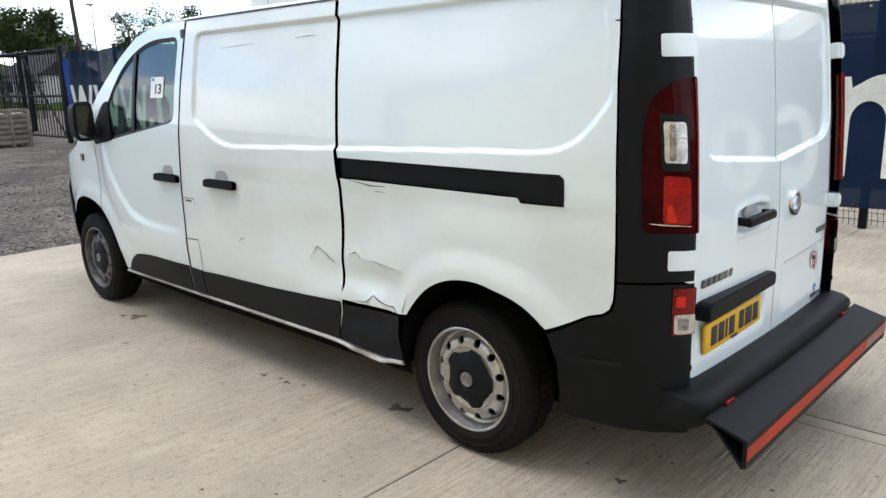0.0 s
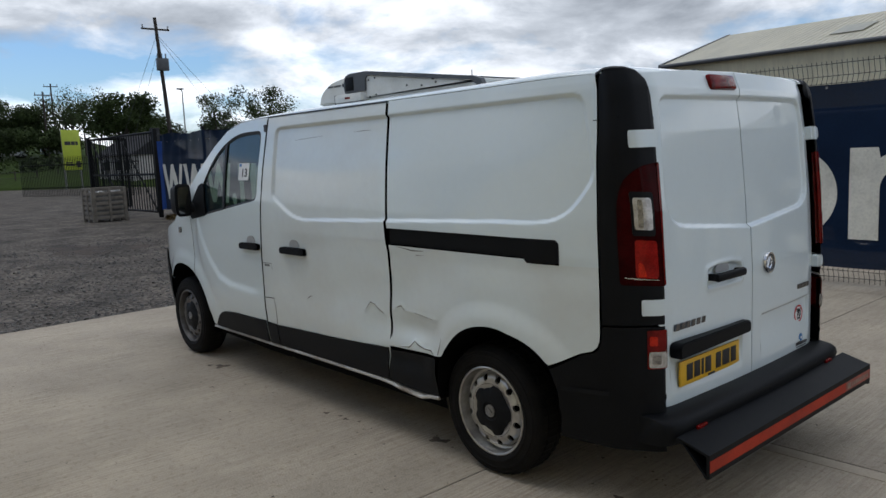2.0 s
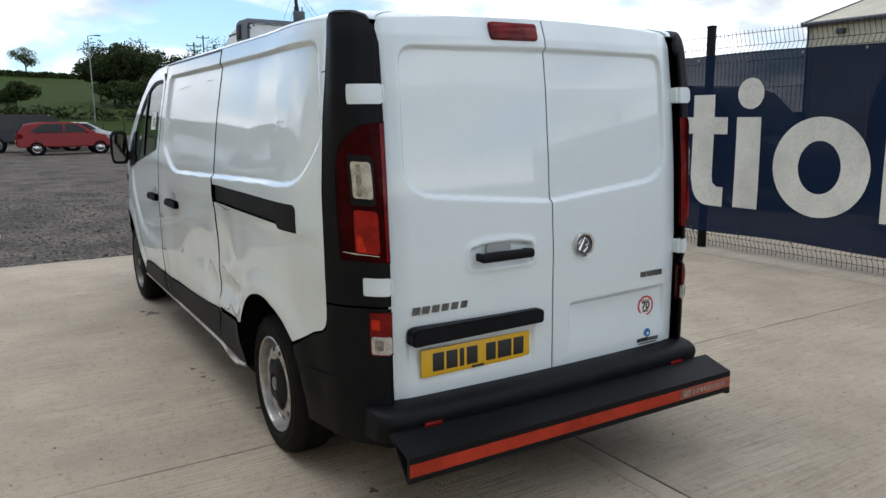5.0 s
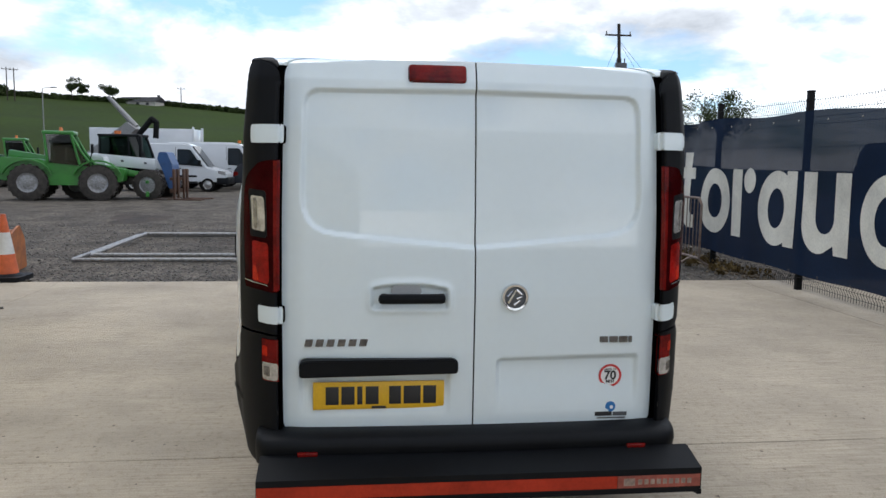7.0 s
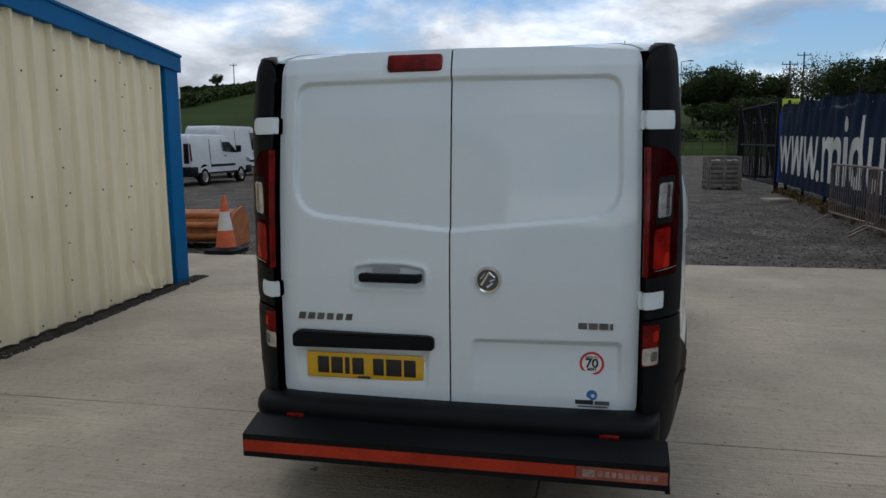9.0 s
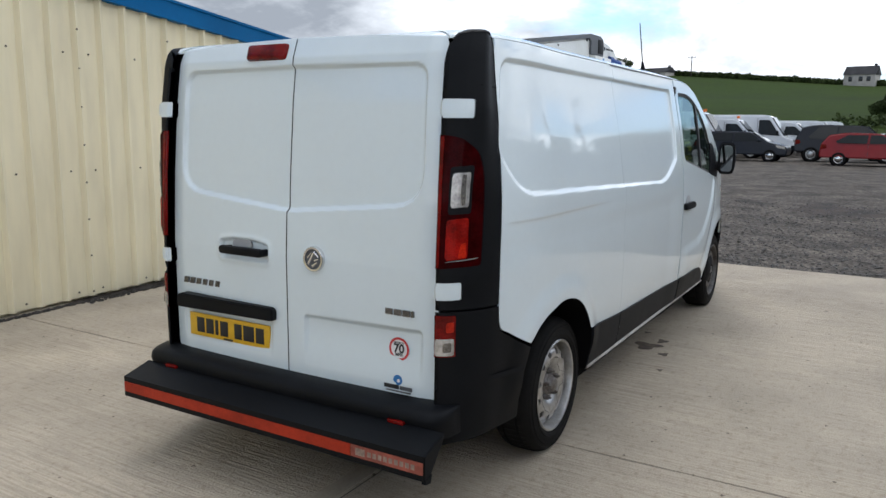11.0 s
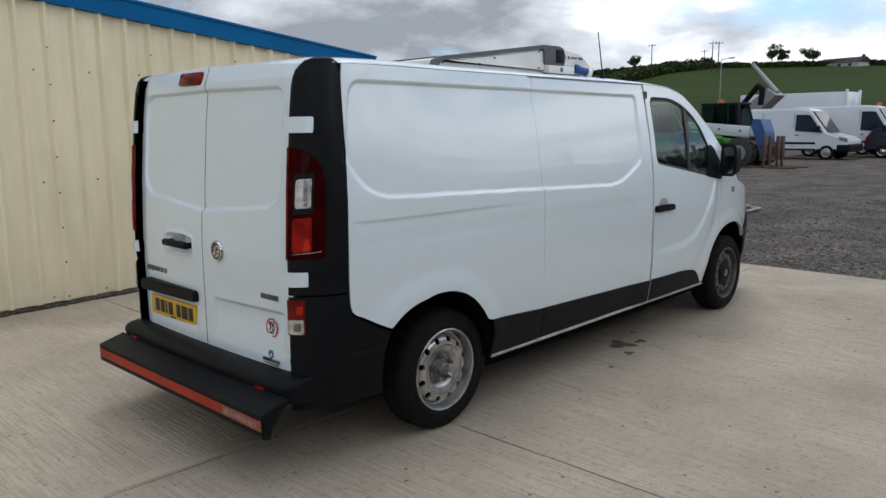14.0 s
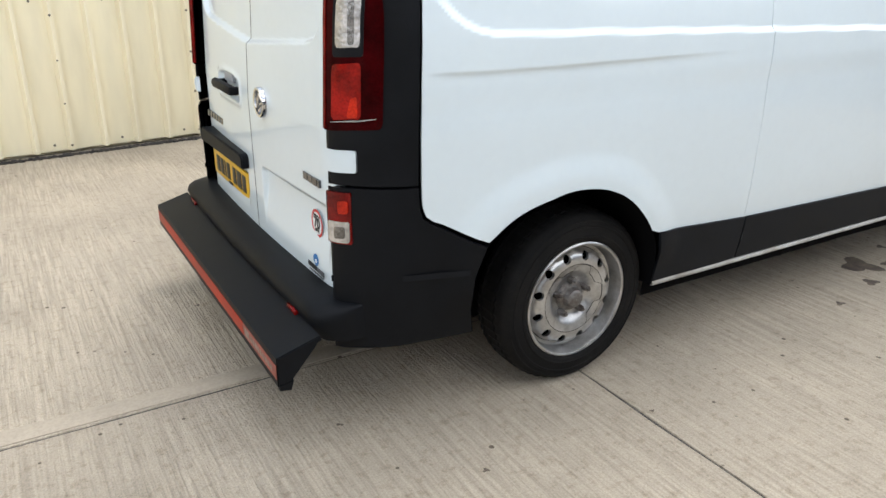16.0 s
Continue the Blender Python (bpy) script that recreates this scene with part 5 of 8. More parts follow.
for side, x, capped in ((-1, 0.008, True), (1, 0.008, False), (-1, -3.497, True), (1, -3.497, True)):
    wheel(side, x, capped)

# door mirrors
for side in (-1, 1):
    bm = bmesh.new()
    prism(bm, rounded([(0.0, 0.0), (0.175, 0.0), (0.19, 0.12), (0.175, 0.25), (0.0, 0.25), (-0.012, 0.12)], 0.045), -3.245, -3.10, 'X')
    for v in bm.verts:
        if v.co.x < -3.2:
            v.co.y, v.co.z = 0.088 + (v.co.y - 0.088) * 0.78, 0.125 + (v.co.z - 0.125) * 0.82
    bmesh.ops.bevel(bm, geom=[e for e in bm.edges if not e.is_manifold or e.calc_face_angle(0) > 0.7], offset=0.012, segments=3, affect='EDGES')
    for v in bm.verts:
        v.co = Vector((v.co.x, side * (0.975 + v.co.y * 0.66), 1.165 + v.co.z))
    if side < 0:
        bmesh.ops.reverse_faces(bm, faces=bm.faces)
    mirror = part("door_mirror", bm, TRIM, van, "black door mirror")
    bm = bmesh.new()
    prism(bm, rounded([(0.028, 0.022), (0.158, 0.022), (0.165, 0.12), (0.158, 0.228), (0.028, 0.228), (0.018, 0.12)], 0.035), -3.102, -3.0965, 'X')
    for v in bm.verts:
        v.co = Vector((v.co.x, side * (0.975 + v.co.y * 0.66), 1.165 + v.co.z))
    bmesh.ops.recalc_face_normals(bm, faces=bm.faces)
    part("mirror_glass", bm, MIRROR, mirror)
    bm = bmesh.new()
    tube(bm, (-3.13, side * 0.93, 1.22), (-3.17, side * 1.02, 1.24), 0.040, 0.034)
    part("mirror_arm", bm, TRIM, mirror)

# cab inside
block("bulkhead", (-2.10, -0.86, .35), (-2.06, 0.86, 1.80), DASH, van, 0.005)
bm = bmesh.new()
prism(bm, rounded([(-3.60, 1.12), (-3.0, 1.10), (-2.92, 1.02), (-2.95, .75), (-3.4, .7), (-3.7, .75)], 0.06), -0.86, 0.86, 'Y')
part("dashboard", bm, DASH, van)
block("cab_floor", (-3.6, -0.86, .42), (-2.10, 0.86, .50), DARK, van, 0.01)


def cab_seat(y, w):
    bm = bmesh.new()
    box(bm, (-2.85, y - w / 2, .68), (-2.32, y + w / 2, .86), 0.06, seg=3)
    s = part("cab_seat", bm, SEAT, van, "dark cloth cab seat")
    bm = bmesh.new()
    box(bm, (-2.40, y - w / 2 + 0.01, .80), (-2.24, y + w / 2 - 0.01, 1.42), 0.06, Matrix.Translation((-2.3, 0, .85)) @ Matrix.Rotation(radians(12), 4, 'Y') @ Matrix.Translation((2.3, 0, -.85)), 3)
    part("backrest", bm, SEAT, s)
    for q in ((y,) if w < 0.6 else (y - w / 4, y + w / 4)):
        bm = bmesh.new()
        box(bm, (-2.29, q - 0.13, 1.42), (-2.18, q + 0.13, 1.62), 0.045, seg=3)
        part("headrest", bm, SEAT, s)


cab_seat(0.52, 0.48)
cab_seat(-0.36, 0.88)
bm = bmesh.new()
lathe(bm, [(0.175 + 0.016 * math.cos(t), 0.016 * math.sin(t)) for t in [2 * math.pi * k / 10 for k in range(11)]], 36, 'Z')
tube(bm, (0, -0.17, 0), (0, 0.17, 0), 0.014)
tube(bm, (0, 0, -0.02), (0, 0, 0.02), 0.06)
bmesh.ops.transform(bm, matrix=pose(-2.88, 0.50, 1.13, 0, 62, 0), verts=bm.verts)
part("steering_wheel", bm, TRIM, van)
# lot card behind the near-side window
card_pos, card_n = VL(np.array([-2.34]), np.array([1.49]), -0.020)
c0, cn = Vector(card_pos[0]), Vector(card_n[0])
up = (Vector((0, 0, 1)) - cn * cn.z).normalized()
right = up.cross(cn)
fr = Matrix((right, up, cn)).transposed().to_4x4()
fr.translation = c0 + cn * 0.012
fr = fr @ Matrix.Diagonal((1.0, 0.57, 1, 1))
bm = bmesh.new()
box(bm, (-0.075, -0.105, -0.001), (0.075, 0.105, 0.001), 0, fr)
card = part("lot_card", bm, STICK_WHITE, van, "white paper card with a handwritten number")
text_mesh("card_number", "13", 0.125, INK, card, fr @ Matrix.Translation((0.012, -0.02, 0.0014)) @ Matrix.Diagonal((0.75, 1.1, 1, 1)))
bm = bmesh.new()
box(bm, (-0.065, 0.062, 0.0008), (-0.035, 0.095, 0.0016), 0, fr)
part("card_mark", bm, STICK_BLUE, card)

# roof-mounted cooling unit
fridge = thing("roof_cooling_unit", (0, 0, 1.92), "white sloping roof cooling unit with grey edges on the van roof", "cooling unit")


def fridge_part(name, bm, material, parent=None, label=""):
    bmesh.ops.translate(bm, verts=bm.verts, vec=(0, 0, -1.92))
    return part(name, bm, material, parent or fridge, label)


bm = bmesh.new()
prism(bm, rounded([(-0.42, 1.915), (-0.40, 1.950), (-1.42, 2.084), (-1.66, 2.082), (-1.86, 2.056), (-1.955, 2.005), (-1.985, 1.94), (-1.985, 1.905)], [0.01, 0.03, 0.05, 0.1, 0.08, 0.06, 0.03, 0]), -0.485, 0.485, 'Y')
bmesh.ops.bevel(bm, geom=[e for e in bm.edges if len(e.link_faces) == 2 and e.calc_face_angle(0) > 1.2], offset=0.02, segments=3, affect='EDGES')
body = fridge_part("housing", bm, FRIDGE)
FAR_BOLTS = ((-1.342, 2.049), (-1.336, 1.944), (-0.885, 1.980), (-0.745, 1.938), (-0.425, 1.932))
NEAR_BOLTS = ((-1.393, 2.035), (-1.327, 2.043), (-1.385, 1.930), (-1.319, 1.940), (-1.013, 1.968), (-0.878, 1.955), (-0.781, 1.984), (-0.753, 1.962), (-0.432, 1.930))
for side in (-1, 1):
    dx = -0.02 if side < 0 else 0.01
    y0, y1 = side * 0.470, side * 0.500
    bm = bmesh.new()
    prism(bm, [(-0.42, 1.965), (-0.36, 1.945), (-0.335, 1.905), (-0.385, 1.905), (-0.405, 1.932), (-0.44, 1.945), (-1.37, 2.066), (-1.395, 2.050), (-1.40, 1.972), (-1.62, 1.972), (-1.635, 2.03), (-1.61, 2.080), (-1.56, 2.094), (-1.38, 2.092)], min(y0, y1), max(y0, y1), 'Y')
    bmesh.ops.translate(bm, verts=bm.verts, vec=(dx, 0, 0))
    trim_piece = fridge_part("edge_trim", bm, GREY_EDGE, label="grey plastic edge")
    bm = bmesh.new()
    box(bm, (-1.61 + dx, min(side * 0.49, side * 0.504), 1.985), (-1.52 + dx, max(side * 0.49, side * 0.504), 2.072), 0.003)
    fridge_part("intake_grille", bm, TRIM, trim_piece)
    for x, z in (NEAR_BOLTS if side < 0 else FAR_BOLTS):
        bm = bmesh.new()
        tube(bm, (x, side * 0.480, z), (x, side * 0.490, z), 0.006, seg=8)
        fridge_part("bolt", bm, INK)
    bm = bmesh.new()
    box(bm, (-1.70 + dx, min(side * 0.455, side * 0.53), 1.913), (-1.405 + dx, max(side * 0.455, side * 0.53), 1.964), 0.006)
    tray = fridge_part("side_box", bm, FRIDGE)
    # black bars: the dark slot's shade under the tray, and its end outline
    bm = bmesh.new()
    box(bm, (-1.69 + dx, min(side * 0.455, side * 0.525), 1.893), (-1.40 + dx, max(side * 0.455, side * 0.525), 1.913), 0)
    box(bm, (-1.71 + dx, min(side * 0.47, side * 0.524), 1.905), (-1.702 + dx, max(side * 0.47, side * 0.524), 1.966), 0)
    fridge_part("dark_edging", bm, INK, tray)
    bm = bmesh.new()
    if side > 0:
        tube(bm, (-1.535, 0.529, 1.939), (-1.535, 0.5325, 1.939), 0.016, seg=16)
    else:
        box(bm, (-1.60, -0.5325, 1.932), (-1.545, -0.529, 1.944), 0)
    fridge_part("sticker", bm, STICK_BLUE if side > 0 else LENS_RED, tray)
    for x in (-1.68, -1.715, -1.735, -1.755, -1.775, -1.805, -1.825, -1.845):
        bm = bmesh.new()
        tall = 0.011 if x == -1.68 else 0.006
        box(bm, (x - 0.007, min(side * 0.47, side * 0.4875), 2.030 - tall), (x + 0.007, max(side * 0.47, side * 0.4875), 2.030 + tall), 0)
        fridge_part("maker_bar", bm, INK, body)
bm = bmesh.new()
tube(bm, (-1.775, 0.505, 1.955), (-1.835, 0.53, 1.935), 0.022, 0.030)
tube(bm, (-1.75, 0.49, 1.96), (-1.775, 0.505, 1.955), 0.030, 0.030)
plug = fridge_part("power_plug", bm, BLUE_PLASTIC, label="blue power socket")
bm = bmesh.new()
tube(bm, (-1.835, 0.53, 1.935), (-1.862, 0.54, 1.928), 0.034, 0.036)
fridge_part("plug_cap", bm, FRIDGE, plug)
aerial = thing("roof_aerial", (-1.72, 0.735, 1.872), "thin black whip aerial on the van roof", "aerial")
bm = bmesh.new()
tube(bm, (0, 0, 0), (0.006, -0.006, 0.07), 0.020, 0.006)
part("aerial_foot", bm, TRIM, aerial)
bm = bmesh.new()
tube(bm, (0.005, -0.005, 0.06), (0.028, -0.028, 0.31), 0.0045, 0.003, 6)
part("whip", bm, TRIM, aerial)

# ---- ground ----
bm = bmesh.new()
bmesh.ops.create_grid(bm, x_segments=60, y_segments=60, size=900)
for v in bm.verts:
    v.co.z = -0.045
ground = part("ground", bm, GRAVEL, None, smooth=0)
tagged(ground, "dark grey gravel yard reaching to the fields", "ground", kind="structure")

slabs = new("pavement")
tagged(slabs, "pale brushed concrete slabs with tarred joints", "pavement", kind="structure")
XS, YS_ = [-5.75, -0.05, 5.70, 11.4], [-9.0, -3.95, 0.34, 4.62, 9.0]
rnd = random.Random(4)


def slab(x0, x1, y0, y1):
    bm = bmesh.new()
    g = 0.003
    n = 14
    top, low = [], []
    ring = []
    for k in range(n):
        ring.append((x0 + g + (x1 - x0 - 2 * g) * k / n, y0 + g))
    for k in range(n):
        ring.append((x1 - g, y0 + g + (y1 - y0 - 2 * g) * k / n))
    for k in range(n):
        ring.append((x1 - g - (x1 - x0 - 2 * g) * k / n, y1 - g))
    for k in range(n):
        ring.append((x0 + g, y1 - g - (y1 - y0 - 2 * g) * k / n))
    cx, cy = (x0 + x1) / 2, (y0 + y1) / 2
    a, b, c = [], [], []
    for x, y in ring:
        j = rnd.uniform(-0.003, 0.003)
        k = 1 - 0.003 / max(abs(x - cx), abs(y - cy), 0.5)
        a.append(bm.verts.new((cx + (x - cx) * k + j, cy + (y - cy) * k + j, 0.0)))
        b.append(bm.verts.new((x + j, y + j, -0.006)))
        c.append(bm.verts.new((x + j, y + j, -0.12)))
    bm.faces.new(a)
    m = len(ring)
    for k in range(m):
        q = (k + 1) % m
        bm.faces.new((a[k], b[k], b[q], a[q]))
        bm.faces.new((b[k], c[k], c[q], b[q]))
    bmesh.ops.recalc_face_normals(bm, faces=bm.faces)
    return part("concrete_slab", bm, CONCRETE, slabs, smooth=0)


for i in range(3):
    for j in range(4):
        slab(XS[i], XS[i + 1], YS_[j], YS_[j + 1])
bm = bmesh.new()
for x in XS[1:3]:
    box(bm, (x - 0.012, -9, -0.06), (x + 0.012, 9, -0.004))
for y in YS_[1:4]:
    box(bm, (-5.74, y - 0.012, -0.06), (11.3, y + 0.012, -0.0035))
joints = part("joint_filler", bm, JOINT, slabs, smooth=0)
# trowelled strip beside the long joint, with its own fine edge
bm = bmesh.new()
box(bm, (0.05, 0.236, -0.02), (5.6, 0.325, 0.004), 0.002)
part("joint_strip", bm, mat("trowelled_concrete", (0.42, 0.36, 0.28), 0.8, spec=0.3, var=0.12, scale=2.5, fine=90, bump=0.3, tint=(0.36, 0.31, 0.24)), slabs, "smooth trowelled strip along the joint")

# oil drips and stains on the concrete
sv, sf = [], []
spots = [(-0.52, -0.80, .055), (-0.47, -0.775, .03), (-1.36, -0.97, .028), (-1.25, -0.94, .022), (-1.18, -0.95, .030), (-1.08, -0.92, .02), (-2.44, -1.22, .02), (-2.9, -0.93, .06), (-3.0, -0.98, .03), (-0.56, -1.78, .014), (0.58, 1.19, .018), (-2.53, 1.13, .028), (-1.95, 0.80, .10), (-2.12, 0.86, .06), (-1.80, 0.95, .05), (-2.3, 0.70, .03), (-1.45, 1.02, .03), (0.60, -0.70, .025), (1.05, -0.40, .02), (-3.1, 1.5, .02), (-3.8, 1.8, .022), (-4.4, 2.2, .03), (-1.0, 2.0, .015), (0.98, 0.30, .02), (-2.6, 2.6, .02)]
spots += [(rnd.uniform(-5, 4), rnd.uniform(-3.6, 4.4), rnd.uniform(.004, .012)) for _ in range(160)]
for x, y, r in spots:
    n = 22
    base = len(sv)
    sx, sy, ph = rnd.uniform(0.6, 1.4), rnd.uniform(0.5, 1.2), rnd.uniform(0, 6)
    for k in range(n):
        a = 2 * math.pi * k / n
        q = 0.7 * r * (1 + 0.35 * math.sin(3 * a + ph) + rnd.uniform(-.12, .12))
        sv.append((x + q * sx * math.cos(a), y + q * sy * math.sin(a), 0.0012))
    sf.append(tuple(range(base, base + n)))
me = bpy.data.meshes.new("oil_stains")
me.from_pydata(sv, [], sf)
me.materials.append(OIL)
stain = new("oil_stains", me)
tagged(stain, "small dried oil drips on the concrete", "stain", kind="stuff")

# loose stones along the slab's edge and over the near gravel
def stones(name, label, spread, count, lo, hi, material, seed):
    r = random.Random(seed)
    base = bmesh.new()
    bmesh.ops.create_icosphere(base, subdivisions=1, radius=1.0)
    bv = [v.co.copy() for v in base.verts]
    bf = [tuple(v.index for v in f.verts) for f in base.faces]
    base.free()
    vs, fs = [], []
    for _ in range(count):
        x, y, z = spread(r)
        s = r.uniform(lo, hi) * (0.7 + 0.6 * r.random() ** 3)
        m = Euler((r.uniform(0, 6), r.uniform(0, 6), r.uniform(0, 6))).to_matrix()
        k = len(vs)
        sc = Vector((r.uniform(.7, 1.3), r.uniform(.6, 1.1), r.uniform(.4, .8)))
        for v in bv:
            q = m @ Vector((v.x * sc.x * (1 + r.uniform(-.15, .15)), v.y * sc.y, v.z * sc.z)) * s
            vs.append((x + q.x, y + q.y, z + q.z * 0.7))
        fs += [tuple(i + k for i in f) for f in bf]
    ob = raw(name, vs, fs, material)
    return tagged(ob, label, "gravel", kind="stuff")


stones("gravel_stones", "loose grey gravel stones beside the concrete", lambda r: (-5.85 - 9 * r.random() ** 1.7, r.uniform(-9, 7.5), -0.042), 9000, 0.012, 0.035, STONES, 7)
stones("edge_grit", "dark grit and stones along the wall foot", lambda r: ((lambda x: (x, -3.70 + 0.09 * x + 0.05 + 0.13 * r.random() * (1 if x < -0.6 else 0.4), 0.006))(r.uniform(-4.1, 2.0))), 2600, 0.006, 0.022, GRIT, 8)
sv, sf = [], []
for k in range(72):
    x = -4.1 + 0.05 * k
    y = -3.70 + 0.09 * x
    w = 0.15 * float(smooth_step(-0.5, -1.1, x)) + 0.010 + 0.022 * math.sin(x * 7.3) + 0.014 * math.sin(x * 19.1 + 1) + rnd.uniform(-.012, .012)
    sv += [(x, y, 0.012), (x, y + w * 0.6, 0.009), (x, y + w, 0.003)]
    if k:
        b = 3 * k
        sf += [(b - 3, b - 2, b + 1, b), (b - 2, b - 1, b + 2, b + 1)]
soil = raw("wall_foot_soil", sv, sf, mat("dark_damp_soil", (0.052, 0.043, 0.034), 0.95, spec=0.05, var=0.35, scale=12, fine=70, bump=0.8, depth=0.01))
tagged(soil, "dark soil washed up along the wall foot", "soil", kind="stuff")
stones("fence_grit", "dry earth and grit along the fence foot", lambda r: (lambda x: (x, 5.0 - 0.042 * (min(x, -3) + 3) + r.gauss(0, 0.18), -0.03))(r.uniform(-20, -5.8)), 2500, 0.010, 0.035, mat("brown_dry_grit", (0.16, 0.12, 0.075), 0.95, var=0.3, scale=4), 9)

# damp brown hollows in the gravel
dv, df = [], []
for cx, cy, rx, ry, turn in ((-13.4, 1.3, 1.15, 0.75, 0.5), (-10.5, -2.2, 0.9, 0.4, 1.2), (-16.5, -6.0, 1.6, 0.7, 0.2), (-9.2, 2.6, 0.7, 0.3, 0.9)):
    base, n = len(dv), 40
    for k in range(n):
        a = 2 * math.pi * k / n
        w = 1 + 0.22 * math.sin(3 * a + cx) + 0.13 * math.sin(7 * a + cy) + rnd.uniform(-.08, .08)
        u, v = rx * w * math.cos(a), ry * w * math.sin(a)
        dv.append((cx + u * math.cos(turn) - v * math.sin(turn), cy + u * math.sin(turn) + v * math.cos(turn), -0.0405))
    df.append(tuple(range(base, base + n)))
damp = raw("damp_patch", dv, df, mat("damp_brown_gravel", (0.062, 0.047, 0.036), 0.75, spec=0.15, var=0.3, scale=1.6, fine=30, bump=0.8, depth=0.015))
tagged(damp, "damp dark brown hollows in the gravel", "stain", kind="stuff")

# ---- cream sheeted building ----
LEAN_W = math.atan(0.09)
shed = new("wall_south")
shed.matrix_world = pose(0, -3.70, 0, 0, 0, math.degrees(LEAN_W))
tagged(shed, "cream profiled steel wall with blue verge", "wall", kind="structure")


def verge(u):
    return 2.655 + 0.090 * u


PITCH = 0.2455


def wall_sheet(u0):
    """One metre-wide profiled sheet of four ribs."""
    us = []
    for k in range(4):
        a = u0 + k * PITCH
        us += [(a, 0.0), (a + 0.006, 0.048), (a + 0.030, 0.048), (a + 0.050, 0.0)]
    us.append((u0 + 4 * PITCH + 0.003, 0.0))
    vs, fs = [], []
    zs = [0.03, 0.10, 0.18, 0.26, 0.34, 0.44, 0.6, 1.0, 1.5, 2.0, None]
    for z in zs:
        for u, d in us:
            h = verge(u) if z is None else z
            wob = 0.004 * math.sin(u * 5 + h * 3) + 0.002 * math.sin(u * 17 + 1.3 * h)
            # kicked-in foot of the sheet near the corner
            wob += 0.045 * math.exp(-((u + 2.95) / 0.34) ** 2 - ((h - 0.16) / 0.17) ** 2) * math.sin(u * 23 + h * 9)
            vs.append((u, d + wob, h))
    n = len(us)
    for i in range(len(zs) - 1):
        for j in range(n - 1):
            fs.append((i * n + j, i * n + j + 1, (i + 1) * n + j + 1, (i + 1) * n + j))
    return raw("wall_sheet", vs, fs, CREAM, shed)


# The wall runs on unseen to 21.4, so door reflections show no end.
u = -3.72
screw_at = []
while u < 21.5:
    wall_sheet(u)
    z = 0.07
    while z < verge(u) - 0.1:
        screw_at.append((u + 0.026, 0.048, z))
        z += 0.316
    for zz in (0.075, 1.115, 2.09):
        for q in (1, 3) if u < -1.0 else (0, 2):
            screw_at.append((u + q * PITCH + 0.14, 0.006, zz))
    u += 4 * PITCH
screw_bm = bmesh.new()
lathe(screw_bm, [(0.0095, 0.0), (0.0095, 0.003), (0.0055, 0.003), (0.0055, 0.008), (0.0005, 0.0085)], 8)
screw_me = bpy.data.meshes.new("screw")
screw_bm.to_mesh(screw_me)
screw_bm.free()
screw_me.materials.append(SCREW)
near = sorted(screw_at, key=lambda q: abs(q[0] + 1.2))[:260]
for q in near:
    s = new("screw", screw_me)
    s.parent = shed
    s.matrix_local = pose(*q)
# verge flashing, corner post, roof and the other walls
bm = bmesh.new()
prism(bm, [(-3.90, verge(-3.90) - 0.01), (21.4, verge(21.4) - 0.01), (21.4, verge(21.4) + 0.175), (-3.90, verge(-3.90) + 0.165)], -0.10, 0.075, 'Y')
prism(bm, [(-3.90, verge(-3.90) + 0.150), (21.4, verge(21.4) + 0.16), (21.4, verge(21.4) + 0.185), (-3.90, verge(-3.90) + 0.175)], -0.14, 0.090, 'Y')
part("verge_flashing", bm, BLUE_STEEL, shed, smooth=0)
bm = bmesh.new()
box(bm, (-3.85, -0.10, 0.0), (-3.57, 0.055, verge(-3.7)), 0.006)
part("corner_flashing", bm, BLUE_STEEL, shed, smooth=0)
bm = bmesh.new()
prism(bm, [(-3.83, 0.0), (21.4, 0.0), (21.4, verge(21.4) - 0.01), (-3.83, verge(-3.83) - 0.01)], -7.5, -0.06, 'Y')
part("wall_core", bm, CREAM, shed, smooth=0)
bm = bmesh.new()
prism(bm, [(-4.0, verge(-4.0) + 0.10), (21.4, verge(21.4) + 0.10), (21.4, verge(21.4) + 0.14), (-4.0, verge(-4.0) + 0.14)], -7.7, -0.12, 'Y')
part("roof_sheet", bm, GALV, shed, smooth=0)
block("alarm_box", (-3.95, -0.06, 2.02), (-3.85, 0.03, 2.16), STICK_WHITE, shed, 0.01)

# ---- mesh fence with the printed banner ----
def fence_y(x):
    return 4.95 - 0.042 * (np.minimum(x, -3.0) + 3.0)


fence = new("mesh_fence")
tagged(fence, "black welded mesh fence on square posts", "fence")
POST_X = [-0.05 + 2.47 * k for k in range(-8, 4)]
for x in POST_X:
    y = float(fence_y(x))
    rise = 0.012 * max(0, -x - 4)
    bm = bmesh.new()
    box(bm, (x - 0.035, y - 0.035, -0.1), (x + 0.035, y + 0.035, 2.41 + rise), 0.005)
    box(bm, (x - 0.038, y - 0.038, 2.40 + rise), (x + 0.038, y + 0.038, 2.425 + rise), 0.004)
    part("post", bm, FENCE_BLACK, fence)
wv, wf = [], []
FOLD = [(0.03, 0), (0.10, 0), (0.16, -.035), (0.22, 0), (0.70, 0), (0.76, -.035), (0.82, 0), (1.38, 0), (1.44, -.035), (1.50, 0), (2.02, 0), (2.10, -.045), (2.18, 0), (2.26, -.03), (2.33, -0.05)]
x = -20.0
